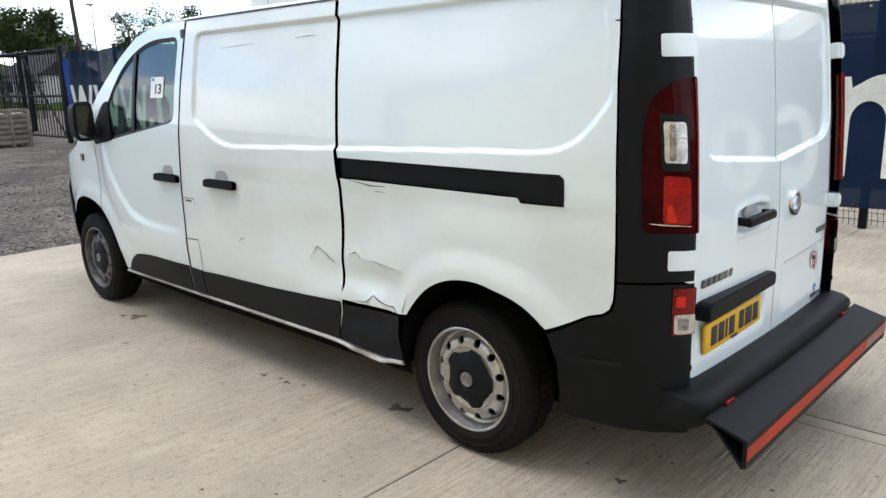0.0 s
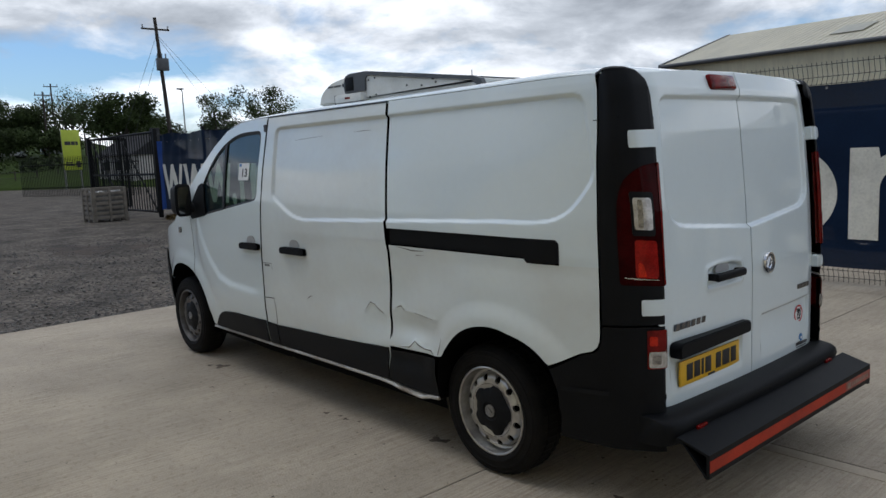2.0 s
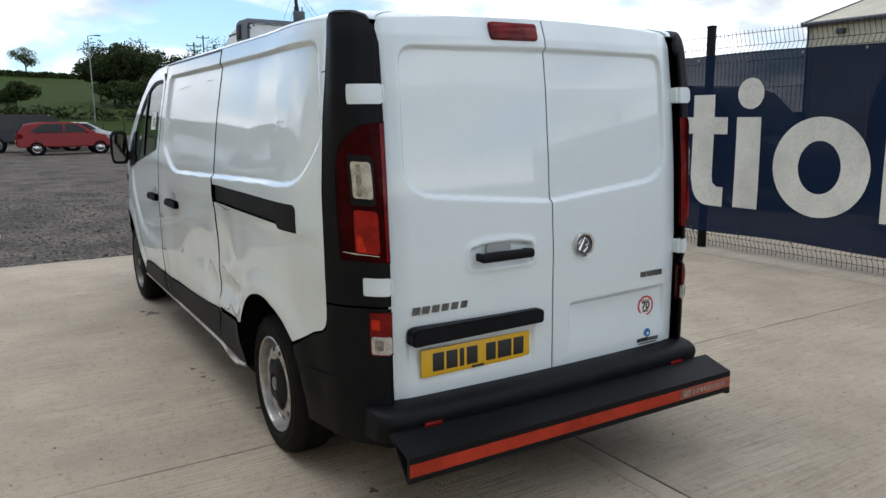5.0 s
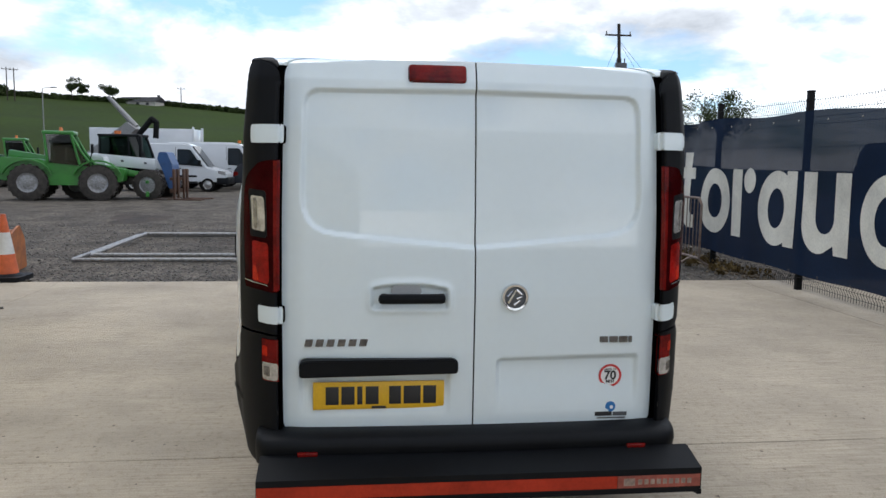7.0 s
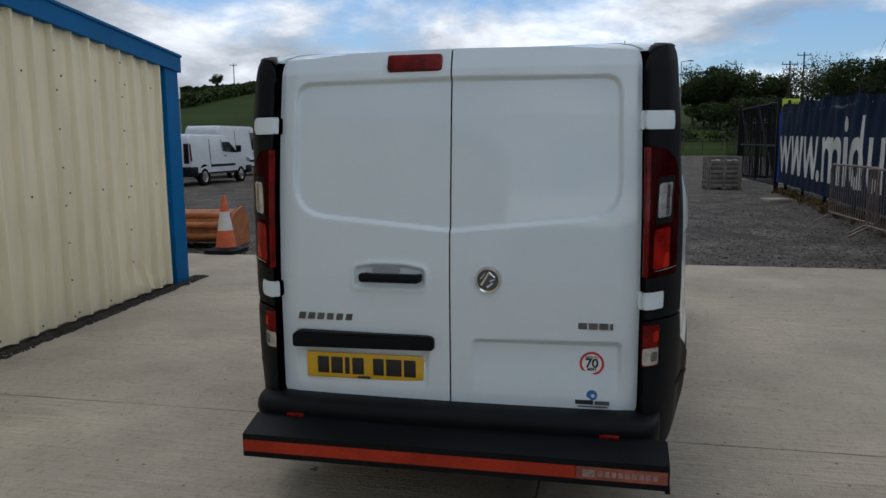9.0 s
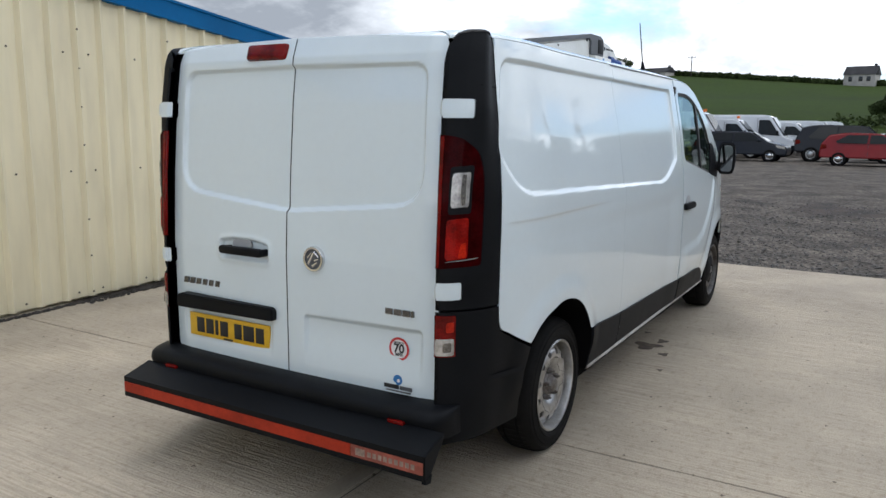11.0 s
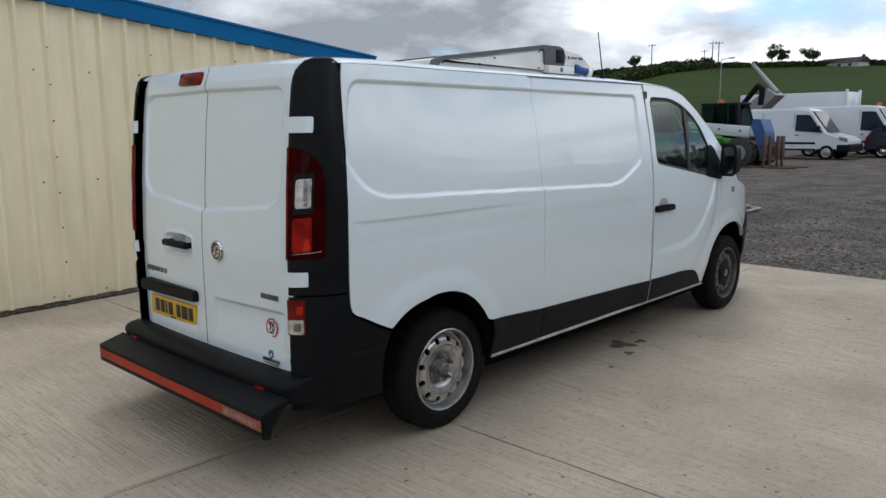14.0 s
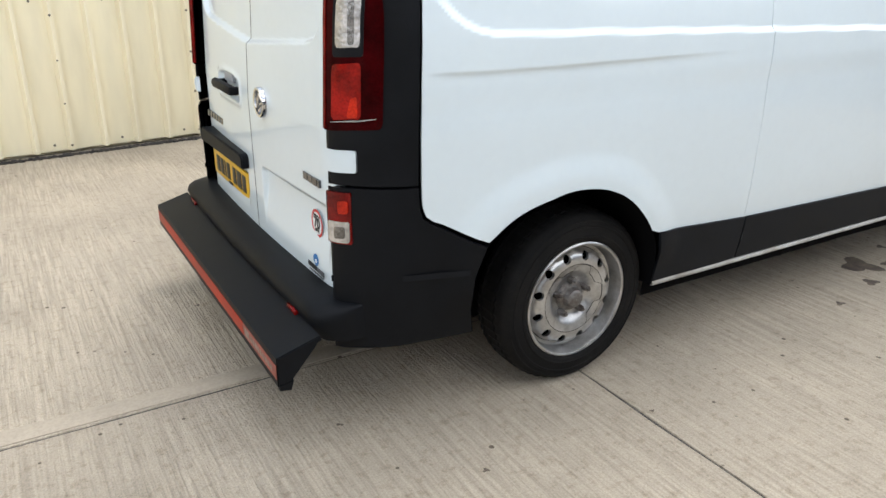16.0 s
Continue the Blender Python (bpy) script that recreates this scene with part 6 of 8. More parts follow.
while x < 6.2:
    y = float(fence_y(x)) + 0.005
    rise = 0.012 * max(0, -x - 4)
    base = len(wv)
    r = 0.0030
    for z, d in FOLD:
        for a in (0.5, 2.6, 4.7):
            wv.append((x + r * math.cos(a), y + d + r * math.sin(a), z + rise * z / 2.3))
    for i in range(len(FOLD) - 1):
        for j in range(3):
            p, q = base + 3 * i + j, base + 3 * i + (j + 1) % 3
            wf.append((p, q, q + 3, p + 3))
    x += 0.05 if x > -12 else 0.075
for z, d in ((0.08, 0.004), (0.16, -.037), (0.24, .004), (0.55, .004), (0.76, -.037), (1.1, .004), (1.44, -.037), (1.75, .004), (2.02, .004), (2.10, -.047), (2.18, .004), (2.30, -.04)):
    for x0 in np.arange(-20.0, 6.2, 1.31):
        base = len(wv)
        for x in (x0, x0 + 1.31):
            rise = 0.012 * max(0, -x - 4)
            y = float(fence_y(x)) + 0.005 + d
            for dy, dz in ((-.004, 0), (.003, .003), (.003, -.003)):
                wv.append((x, y + dy, z + dz + rise * z / 2.3))
        for j in range(3):
            p, q = base + j, base + (j + 1) % 3
            wf.append((p, q, q + 3, p + 3))
mesh_wire = raw("wire_mesh", wv, wf, FENCE_BLACK, fence)
tagged(mesh_wire, kind="stuff")


def banner_rise(x):
    return 0.014 * np.clip(-x - 4, 0, None)


def banner_fn(p, z, proud=0.0):
    """Place and normal on the hanging cloth: slack and folded towards its far end."""
    def at(p, z):
        slack = smooth_step(-4.5, -8.0, p)
        top = smooth_step(1.2, 2.4, z)
        d = slack * (0.030 * np.sin(p * 5.1 + z * 1.7) * top + 0.020 * np.sin(p * 8.7 - z * 2.9 + 1.0) * (0.35 + 0.65 * top)) + 0.006 * np.sin(p * 2.3 + z * 3.1)
        return np.stack([p, fence_y(p) - 0.062 - d - proud, z + banner_rise(p) * z / 2.2], -1)
    p, z = np.asarray(p, float), np.asarray(z, float)
    e = 0.01
    n = np.cross(at(p + e, z) - at(p - e, z), at(p, z + e) - at(p, z - e))
    n /= np.linalg.norm(n, axis=-1, keepdims=True)
    return at(p, z), n


banner = new("banner")
tagged(banner, "long navy mesh banner with cream printed shapes, tied to the fence", "banner")
top_edge = [(x, 2.10 + 0.09 * float(smooth_step(-2.0, -6.0, x)) + 0.10 * float(smooth_step(-9.0, -15.0, x)) + 0.012 * math.sin(x * 2.5) - (0.04 * abs(math.sin(x * 1.27)) if x < -5 else 0)) for x in np.arange(7.2, -20.9, -0.3)]
low_edge = [(x, 0.205 + 0.010 * math.sin(x * 3.1)) for x in np.arange(-20.85, 7.3, 0.3)]
sheet("cloth", top_edge + low_edge, banner_fn, NAVY, banner, 0.12, 0, label="navy mesh cloth")
sheet("hem", [(-20.9, .20), (-20.55, .20), (-20.55, 2.09), (-20.9, 2.09)], banner_fn, NAVY_EDGE, banner, 0.12, 0, proud=0.004)
for x in np.arange(-20.6, 6.5, 0.62):
    for z in (2.06, 0.225):
        pos, _ = banner_fn(np.array([x]), np.array([z]), 0.004)
        bm = bmesh.new()
        tube(bm, pos[0], pos[0] + np.array([0, -0.006, 0]), 0.014, 0.010, 8)
        if z < 1:
            tube(bm, pos[0], pos[0] + np.array([-0.01, 0.05, -0.05]), 0.006, 0.004, 6)
        part("eyelet", bm, GALV if z > 1 else INK, banner)


def ring(x0, w, z0=.487, z1=1.452, inner=0.44, tall=0.53):
    """A ring as two half outlines, upper and lower."""
    cx, cz, a, b = x0 + w / 2, (z0 + z1) / 2, w / 2, (z1 - z0) / 2
    halves = []
    for s in (1, -1):
        out = [(cx + a * math.cos(t), cz + s * b * math.sin(t)) for t in np.linspace(0, math.pi, 26)]
        inn = [(cx + a * inner * math.cos(t), cz + s * b * tall * math.sin(t)) for t in np.linspace(math.pi, 0, 22)]
        halves.append(out + inn)
    return halves


def post_shape(x0, w=.285, z0=.50, z1=1.45):
    return [(x0, z0), (x0 + w, z0), (x0 + w, z1), (x0, z1)]


def arch_shape(x0, w=0.88, st=.285, flip=False):
    """Two uprights joined by a round top (or foot)."""
    x1 = x0 + w
    n = 14
    pts = [(x0, .50), (x0, 1.435), (x0 + st - .02, 1.435), (x0 + st, 1.33)]
    cx = (x0 + st + x1) / 2 - 0.02
    pts += [(cx + (x1 - cx) * math.sin(t), 1.10 + .352 * math.cos(t)) for t in np.linspace(-0.55, math.pi / 2, n)]
    pts += [(x1, .50), (x1 - st, .50)]
    xi0, xi1 = x0 + st, x1 - st
    pts += [((xi0 + xi1) / 2 + (xi1 - xi0) / 2 * math.cos(t), 1.02 + .19 * math.sin(t)) for t in np.linspace(0, math.pi, n)]
    pts += [(x0 + st, .50)]
    if flip:
        pts = [(2 * x0 + w - x, 1.95 - z) for x, z in pts]
    return pts


def dot(cx, cz, r):
    return [(cx + r * math.cos(t), cz + r * math.sin(t)) for t in [2 * math.pi * k / 24 for k in range(24)]]


def crossed(x0, w=.60):
    """An upright with a hooked foot, and its two arms."""
    s = x0 + .14
    foot = [(s + .02 + .22 * (1 - math.cos(t)), .74 - .25 * math.sin(t)) for t in np.linspace(0.1, math.pi / 2, 9)]
    stem = [(s, 1.69), (s, .80)] + foot + [(x0 + w - .02, .49), (x0 + w - .02, .70), (s + .36, .70), (s + .30, .74), (s + .285, .82), (s + .285, 1.69)]
    return [stem, [(x0, 1.27), (s, 1.27), (s, 1.45), (x0, 1.45)], [(s + .285, 1.27), (x0 + w, 1.27), (x0 + w, 1.45), (s + .285, 1.45)]]


def vee(x0, w=1.72):
    q = w / 4
    t = .24
    return [(x0, 1.45), (x0 + t, 1.45), (x0 + q + .0, .84), (x0 + 2 * q - t * .42, 1.45), (x0 + 2 * q + t * .42, 1.45), (x0 + 3 * q, .84), (x0 + w - t, 1.45), (x0 + w, 1.45), (x0 + 3 * q + t * .5, .50), (x0 + 3 * q - t * .5, .50), (x0 + 2 * q, 1.05), (x0 + q + t * .5, .50), (x0 + q - t * .5, .50)]


def open_ring(x0, w):
    """A round with a gap on its right."""
    cx, cz, a, b = x0 + w / 2, .97, w / 2, .48
    out = [(cx + a * math.cos(t), cz + b * math.sin(t)) for t in np.linspace(0.65, 2 * math.pi - 0.65, 30)]
    inn = [(cx + a * .46 * math.cos(t), cz + b * .54 * math.sin(t)) for t in np.linspace(2 * math.pi - 0.75, 0.75, 24)]
    return out + inn


SHAPES = [vee(-20.55, 1.62), vee(-18.85, 1.62), vee(-17.15, 1.60), dot(-15.45, .60, .13), arch_shape(-15.10, .95), arch_shape(-14.35, .98), post_shape(-13.20), dot(-13.05, 1.70, .15), ring(-12.72, 1.02), post_shape(-12.02, .28, .50, 1.84),
          arch_shape(-11.42, .98, flip=True), post_shape(-10.22, .30, .50, 1.84), ring(-9.68, .98, inner=.40), crossed(-8.72), ring(-7.90, 1.06), post_shape(-6.76, .28), dot(-6.26, 1.30, .17), ring(-5.98, .92), post_shape(-5.30, .24), arch_shape(-4.90, .95, flip=True), open_ring(-3.76, .88),
          crossed(-2.80), post_shape(-2.085, .295), dot(-1.925, 1.69, .158), ring(-1.63, 1.0), arch_shape(-0.515), open_ring(0.52, .80), dot(1.55, .62, .15), open_ring(1.85, .90), ring(2.85, 1.0), arch_shape(4.00, .92), arch_shape(4.70, .92)]
for k, item in enumerate(SHAPES):
  for s in (item if isinstance(item[0], list) else [item]):
    sheet("printed_shape", s, banner_fn, PRINT, banner, 0.11 if s[0][0] < -4 else 0.07, 0, proud=0.004 + (0.002 if k % 2 else 0))

# ---- fields and hill ----
GRASS = mat("pasture_grass", (0.034, 0.054, 0.010), 0.9, spec=0.04, var=0.22, scale=0.05, fine=1.2, bump=0.6, depth=0.1, tint=(0.027, 0.041, 0.009))
ROUGH_GRASS = mat("rough_bank_grass", (0.10, 0.105, 0.042), 0.95, spec=0.05, var=0.28, scale=0.15, fine=1.5, bump=0.8, depth=0.15, tint=(0.07, 0.062, 0.03))
LEAF = mat("hedge_leaves", (0.062, 0.086, 0.030), 0.75, spec=0.1, var=0.3, scale=0.5, fine=9, bump=0)
LEAF_LIGHT = mat("ash_leaves", (0.075, 0.10, 0.042), 0.75, spec=0.1, var=0.3, scale=0.5, fine=9, bump=0)
BARK = mat("grey_bark", (0.075, 0.062, 0.05), 0.9, var=0.25, scale=3, fine=20, bump=0.5)


def hill_z(x, y):
    """Height of the land: flat yard, then a rise to a crest."""
    r = math.hypot(x - 3, y)
    az = math.degrees(math.atan2(-y, -(x - 3)))
    crest = float(np.interp(az, [-60, -28, -20, -14, -6, 2, 14, 26, 32, 45, 70], [0.5, 1.0, 4.0, 11.0, 12.5, 13.4, 16.8, 18.2, 16.4, 14, 8]))
    r0 = float(np.interp(az, [-20, -8], [58, 80]))
    t = min(max((r - r0) / (225 - r0), 0), 1)
    return crest * (t ** 0.85) * (1 - 0.10 * math.sin(3.1 * t)) + 0.25 * math.sin(x * 0.07) * math.sin(y * 0.05) * min(1, 3 * t)


vs, fs = [], []
A, R = 130, 46
for i in range(A + 1):
    az = radians(-60 + 135 * i / A)
    for j in range(R + 1):
        r0 = float(np.interp(math.degrees(az), [-20, -8], [58, 80]))
        r = r0 + (620 - r0) * (j / R) ** 1.9
        x, y = 3 - r * math.cos(az), -r * math.sin(az)
        vs.append((x, y, -0.05 + hill_z(x, y) + (0.06 if j else -0.1)))
for i in range(A):
    for j in range(R):
        a = i * (R + 1) + j
        fs.append((a, a + 1, a + R + 2, a + R + 1))
hill = raw("hillside", vs, fs, GRASS, None, smooth=80)
tagged(hill, "green grazing hillside rising behind the yard", "hill", kind="structure")


def clump(vs, fs, c, size, count, leaf, r, flat=0.8):
    """Leaves strewn over and through an uneven ball."""
    g = np.random.default_rng(r.randrange(1 << 30))
    d = g.normal(size=(count, 3))
    d *= (size * g.random(count) ** 0.45 / np.linalg.norm(d, axis=1))[:, None]
    p = np.array(tuple(c)) + d * (1, 1, flat)
    n = g.normal(size=(count, 3)) + (0, 0, 0.4)
    u = np.cross(n, g.normal(size=(count, 3)))
    u /= np.linalg.norm(u, axis=1)[:, None]
    w = np.cross(n, u)
    w /= np.linalg.norm(w, axis=1)[:, None]
    s = (leaf * g.uniform(0.6, 1.3, count))[:, None]
    k = len(vs)
    quad = np.stack([p - u * s, p + w * s * 0.55, p + u * s, p - w * s * 0.55], 1).reshape(-1, 3)
    vs += quad.tolist()
    fs += [(k + 4 * i, k + 4 * i + 1, k + 4 * i + 2, k + 4 * i + 3) for i in range(count)]


def tree(name, at, tall, wide, seed, leaf_mat, dense=1.0, label="", leaf=0.22):
    r = random.Random(seed)
    t = thing(name, at, label, "tree")
    bm = bmesh.new()
    base = tall * 0.028
    bend = Vector((r.uniform(-.04, .04) * tall, r.uniform(-.04, .04) * tall, tall * 0.45))
    tube(bm, (0, 0, -0.3), bend, base, base * 0.62, 9)
    tips = []
    for k in range(9):
        a = k * 2.4 + r.uniform(-.4, .4)
        h = r.uniform(0.30, 0.62)
        start = bend * min(1, h / 0.45)
        out = wide * 0.5 * r.uniform(0.45, 0.95)
        end = Vector((math.cos(a) * out, math.sin(a) * out, tall * r.uniform(0.50, 0.93)))
        mid = (start + end) / 2 + Vector((0, 0, tall * 0.04))
        tube(bm, start, mid, base * 0.45, base * 0.28, 6)
        tube(bm, mid, end, base * 0.28, base * 0.08, 6)
        tips += [mid, end, (mid + end) / 2 + Vector((r.uniform(-1, 1), r.uniform(-1, 1), r.uniform(0, 1))) * wide * 0.1]
    tips.append(Vector((0, 0, tall * 0.9)))
    part("trunk", bm, BARK, t)
    vs, fs = [], []
    for p in tips:
        if r.random() < 0.93:
            clump(vs, fs, p, wide * r.uniform(0.13, 0.23), int(250 * dense), leaf * 0.68, r)
    raw("crown", vs, fs, leaf_mat, t)
    return t


DENSE = "dark green broadleaf tree behind the yard"
AIRY = "thin-leaved ash tree against the sky"
for k, (x, y, h, w, kind) in enumerate([(-115, 16, 13, 11, 0), (-112, 22.5, 11, 10, 0), (-108, 28, 12.5, 9, 1), (-80, 24.5, 10.5, 9, 0), (-118, 13.0, 11, 7, 0), (-113, 15.0, 13.5, 9, 0), (-117, 19, 12.5, 10, 0), (-100, 35.5, 9.5, 9, 0), (-79, 35.3, 9.6, 6.5, 1), (-76.6, 40, 10.3, 7.5, 1),
                                        (-108, 13.5, 6, 5, 0), (-105, 18, 7, 9, 0), (-106, 25, 6.5, 9, 0), (-97, 1.5, 5.5, 5, 0), (-123, 31, 13, 11, 1), (-88, 30, 6.5, 8, 0)]):
    z = hill_z(x, y) - 0.05
    tree("tree", (x, y, z), max(3.4, (h - z) * (1 if kind else 0.86)), w * (1 if kind else 0.86), 20 + k, LEAF_LIGHT if kind else LEAF, 0.55 if kind else 1.5, AIRY if kind else DENSE, 0.20 if kind else 0.26)
for k, (x, y, h, w) in enumerate([(-216, 8.5, 7.5, 7), (-189, -105, 4.5, 4), (-203, -72.5, 6.0, 4.4), (-207, -64.5, 4.6, 5), (-204, -70.5, 4.6, 3.4)]):
    tree("tree", (x, y, hill_z(x, y) - 0.1), h, w, 60 + k, LEAF_LIGHT if k == 0 else LEAF, 0.38, "small field tree on the hill crest", 0.26)


def hedge(name, label, pts, tall, seed, leaf=0.35, dense=60):
    r = random.Random(seed)
    vs, fs = [], []
    for a, b in zip(pts, pts[1:]):
        n = max(2, int((Vector(b) - Vector(a)).length / (tall * 0.55)))
        for k in range(n):
            p = Vector(a).lerp(Vector(b), k / n)
            z = hill_z(p.x, p.y)
            clump(vs, fs, (p.x + r.uniform(-.4, .4), p.y + r.uniform(-.4, .4), z + tall * r.uniform(0.35, 0.6)), tall * r.uniform(0.5, 0.75), dense, leaf, r, 0.9)
    return tagged(raw(name, vs, fs, LEAF), label, "hedge", kind="stuff")


crest = [(3 - 219 * math.cos(radians(a)), -219 * math.sin(radians(a)), 0) for a in range(-8, 46, 2)]
hedge("crest_hedge", "dark clipped hedge along the hill crest", crest, 1.35, 5, 0.34, 210)
hedge("side_hedge", "dark hedge running down the field edge", [(3 - r * math.cos(radians(a)), -r * math.sin(radians(a)), 0) for a, r in ((23.5, 218), (26, 200), (28.5, 178), (31, 158), (34, 145))], 2.6, 6, 0.4, 200)
hedge("bank_scrub", "low scrub at the foot of the grass bank", [(-84, 20, 0), (-88, 10, 0), (-92, 2, 0), (-94, -4, 0)], 1.5, 11, 0.25, 50)
hedge("tree_foot_scrub", "dense scrub under the trees", [(-107, 13, 0), (-106, 16, 0), (-105, 20, 0), (-104, 28, 0)], 3.2, 12, 0.3, 110)

vs, fs = [], []
wr = random.Random(77)
for k in range(150):
    x = wr.uniform(-20.5, -6.0)
    clump(vs, fs, (x, 4.86 - 0.042 * (x + 3) + wr.gauss(0, 0.16), wr.uniform(-0.02, 0.05)), wr.uniform(0.05, 0.15), 26, 0.035, wr, 0.7)
tagged(raw("dry_weeds", vs, fs, mat("brown_dry_weeds", (0.15, 0.105, 0.045), 0.9, spec=0.05, var=0.4, scale=3)), "dry brown weeds along the banner foot", "weeds", kind="stuff")

# farmhouses on the crest
HOUSE_WALL = mat("pale_render", (0.42, 0.40, 0.37), 0.9, var=0.1, scale=0.6, fine=8, bump=0.2)
SLATE = mat("grey_slate_roof", (0.05, 0.05, 0.053), 0.8, spec=0.08, var=0.2, scale=0.8, fine=6, bump=0.4)
PANE_DARK = mat("dark_far_window", (0.02, 0.022, 0.025), 0.1, var=0.05, bump=0)


def house(at, turn, w, d, h, roof, label):
    t = thing("house", at, label, "house", turn=turn)
    block("wall", (-w / 2, -d / 2, -1.0), (w / 2, d / 2, h), HOUSE_WALL, t, 0.02)
    bm = bmesh.new()
    prism(bm, [(-d / 2 - .3, h - 0.05), (d / 2 + .3, h - 0.05), (0, h + roof)], -w / 2 - 0.2, w / 2 + 0.2, 'X')
    rf = part("roof", bm, SLATE, t, smooth=0)
    block("chimney", (w / 2 - 0.9, -0.3, h + roof - 0.6), (w / 2 - 0.3, 0.3, h + roof + 0.5), SLATE, rf, 0.02)
    for sx in (-1, 1):
        for q in (-0.28, 0.05, 0.3):
            block("window", (w * q - 0.45, sx * d / 2 - 0.03, h * 0.35), (w * q + 0.45, sx * d / 2 + 0.03, h * 0.8), PANE_DARK, t, 0.01)
    return t


house((-216.5, -6.5, hill_z(-216.5, -6.5)), 80, 7, 6, 2.6, 2.2, "white rendered farmhouse with slate roof on the hill")
house((-209, -57, hill_z(-209, -57) - 0.9), 75, 11, 6, 1.4, 1.4, "low farmhouse with slate roof on the hill")
house((-66, 21.5, hill_z(-66, 21.5)), 10, 6, 5, 2.0, 1.7, "low house with dark roof behind the fence")

# ---- poles and lamp posts ----
WIRE = mat("dark_cable", (0.02, 0.02, 0.02), 0.6, var=0.05, bump=0)
pole = thing("power_pole", (-72.6, 27.2, -0.05), "dark wooden power pole with transformer and stay wires", "pole")
rod("shaft", (0, 0, -0.5), (-0.25, -0.55, 12.2), 0.17, POLE_WOOD, pole, 0.12)
block("crossarm", (-0.35, -1.6, 11.3), (-0.23, 0.5, 11.42), POLE_WOOD, pole, 0.01)
for y in (-1.5, -0.55, 0.4):
    rod("insulator", (-0.29, y, 11.42), (-0.29, y, 11.66), 0.05, GALV, pole)
block("transformer", (-0.10, -0.80, 8.3), (0.30, 0.05, 9.2), GREY_EDGE, pole, 0.05)
for y in (-0.7, -0.4, -0.1):
    rod("bushing", (0.1, y, 9.2), (0.1, y, 9.55), 0.05, GREY_EDGE, pole)
for a in ((-0.3, -0.55, 10.8, -1.5, -4.6, 0.2), (-0.3, -0.55, 9.6, -1.2, -3.7, 0.2), (-0.3, -0.5, 10.9, 2.0, 3.2, 4.0), (-0.3, -0.5, 11.0, 2.2, 4.6, 4.0)):
    rod("stay_wire", a[:3], a[3:], 0.013, WIRE, pole, seg=5)
pole.scale = (1.32, 1.32, 1.32)


def t_pole(at, tall, label="far wooden power pole with a crossarm"):
    t = thing("power_pole", at, label, "pole")
    rod("shaft", (0, 0, -0.5), (0, 0, tall), 0.15, POLE_WOOD, t, 0.10)
    block("crossarm", (-0.08, -1.0, tall - 0.5), (0.08, 1.0, tall - 0.38), POLE_WOOD, t, 0.01)
    for y in (-0.9, 0, 0.9):
        rod("insulator", (0, y, tall - 0.4), (0, y, tall - 0.1), 0.06, GALV, t)
    return t


for x, y, h in ((-123, 29.5, 14.6), (-104, 23.5, 11.6), (-181, -79, 7.5), (-180, -77, 7.5), (-186, -98, 7.2), (-196, -88, 5.0), (-210, -47, 5.5), (-114, 31, 9)):
    z = hill_z(x, y) - 0.05
    t_pole((x, y, z), h - z if h > 8 else h)


def lamp_post(at, tall, arm, turn):
    t = thing("street_lamp", at, "grey steel lamp post with a flat lantern", "street lamp", "lamp posts", turn)
    rod("column", (0, 0, -0.3), (0, 0, tall), 0.075, GALV, t, 0.05)
    rod("arm", (0, 0, tall), (0, arm, tall + 0.12), 0.04, GALV, t)
    bm = bmesh.new()
    box(bm, (-0.14, arm - 0.05, tall + 0.06), (0.14, arm + 0.55, tall + 0.18), 0.03)
    part("lantern", bm, GREY_EDGE, t)


lamp_post((-80, -32.6, -0.05), 8.7, 0.9, 0)
lamp_post((-86.2, 8.4, hill_z(-86.2, 8.4) - 0.05), 9.0, 0.8, 20)
lamp_post((-73, -46, -0.05), 7.9, 0.9, 0)
lamp_post((-62, 24, hill_z(-62, 24) - 0.05), 7.6, -0.4, 0)

# ---- far fences, gate and sign ----
rail = new("post_and_wire_fence")
tagged(rail, "dark post and wire fence along the far yard edge", "fence")
for k in range(26):
    x, y = -79.5 + 0.05 * k, -26 + 1.9 * k
    block("post", (x - 0.05, y - 0.05, -0.2), (x + 0.05, y + 0.05, 1.7), POLE_WOOD, rail, 0.01)
for z in (0.5, 1.0, 1.55):
    rod("wire", (-79.5, -26, z), (-78.25, 21.5, z), 0.02, WIRE, rail, seg=5)
pal = new("palisade_fence")
tagged(pal, "black steel palisade fence beyond the gate", "fence")
px0, py0, px1, py1 = -52.0, 8.6, -42.0, 12.6
n = 70
for k in range(n):
    x, y = px0 + (px1 - px0) * k / n, py0 + (py1 - py0) * k / n
    bm = bmesh.new()
    prism(bm, [(x - 0.035, -0.1), (x + 0.035, -0.1), (x + 0.035, 2.25), (x, 2.4), (x - 0.035, 2.25)], y - 0.01, y + 0.01, 'Y')
    part("pale", bm, FENCE_BLACK, pal, smooth=0)
for z in (0.5, 1.9):
    rod("rail", (px0, py0, z), (px1, py1, z), 0.03, FENCE_BLACK, pal)

gate = new("yard_gate")
tagged(gate, "pair of black barred steel yard gates", "gate")


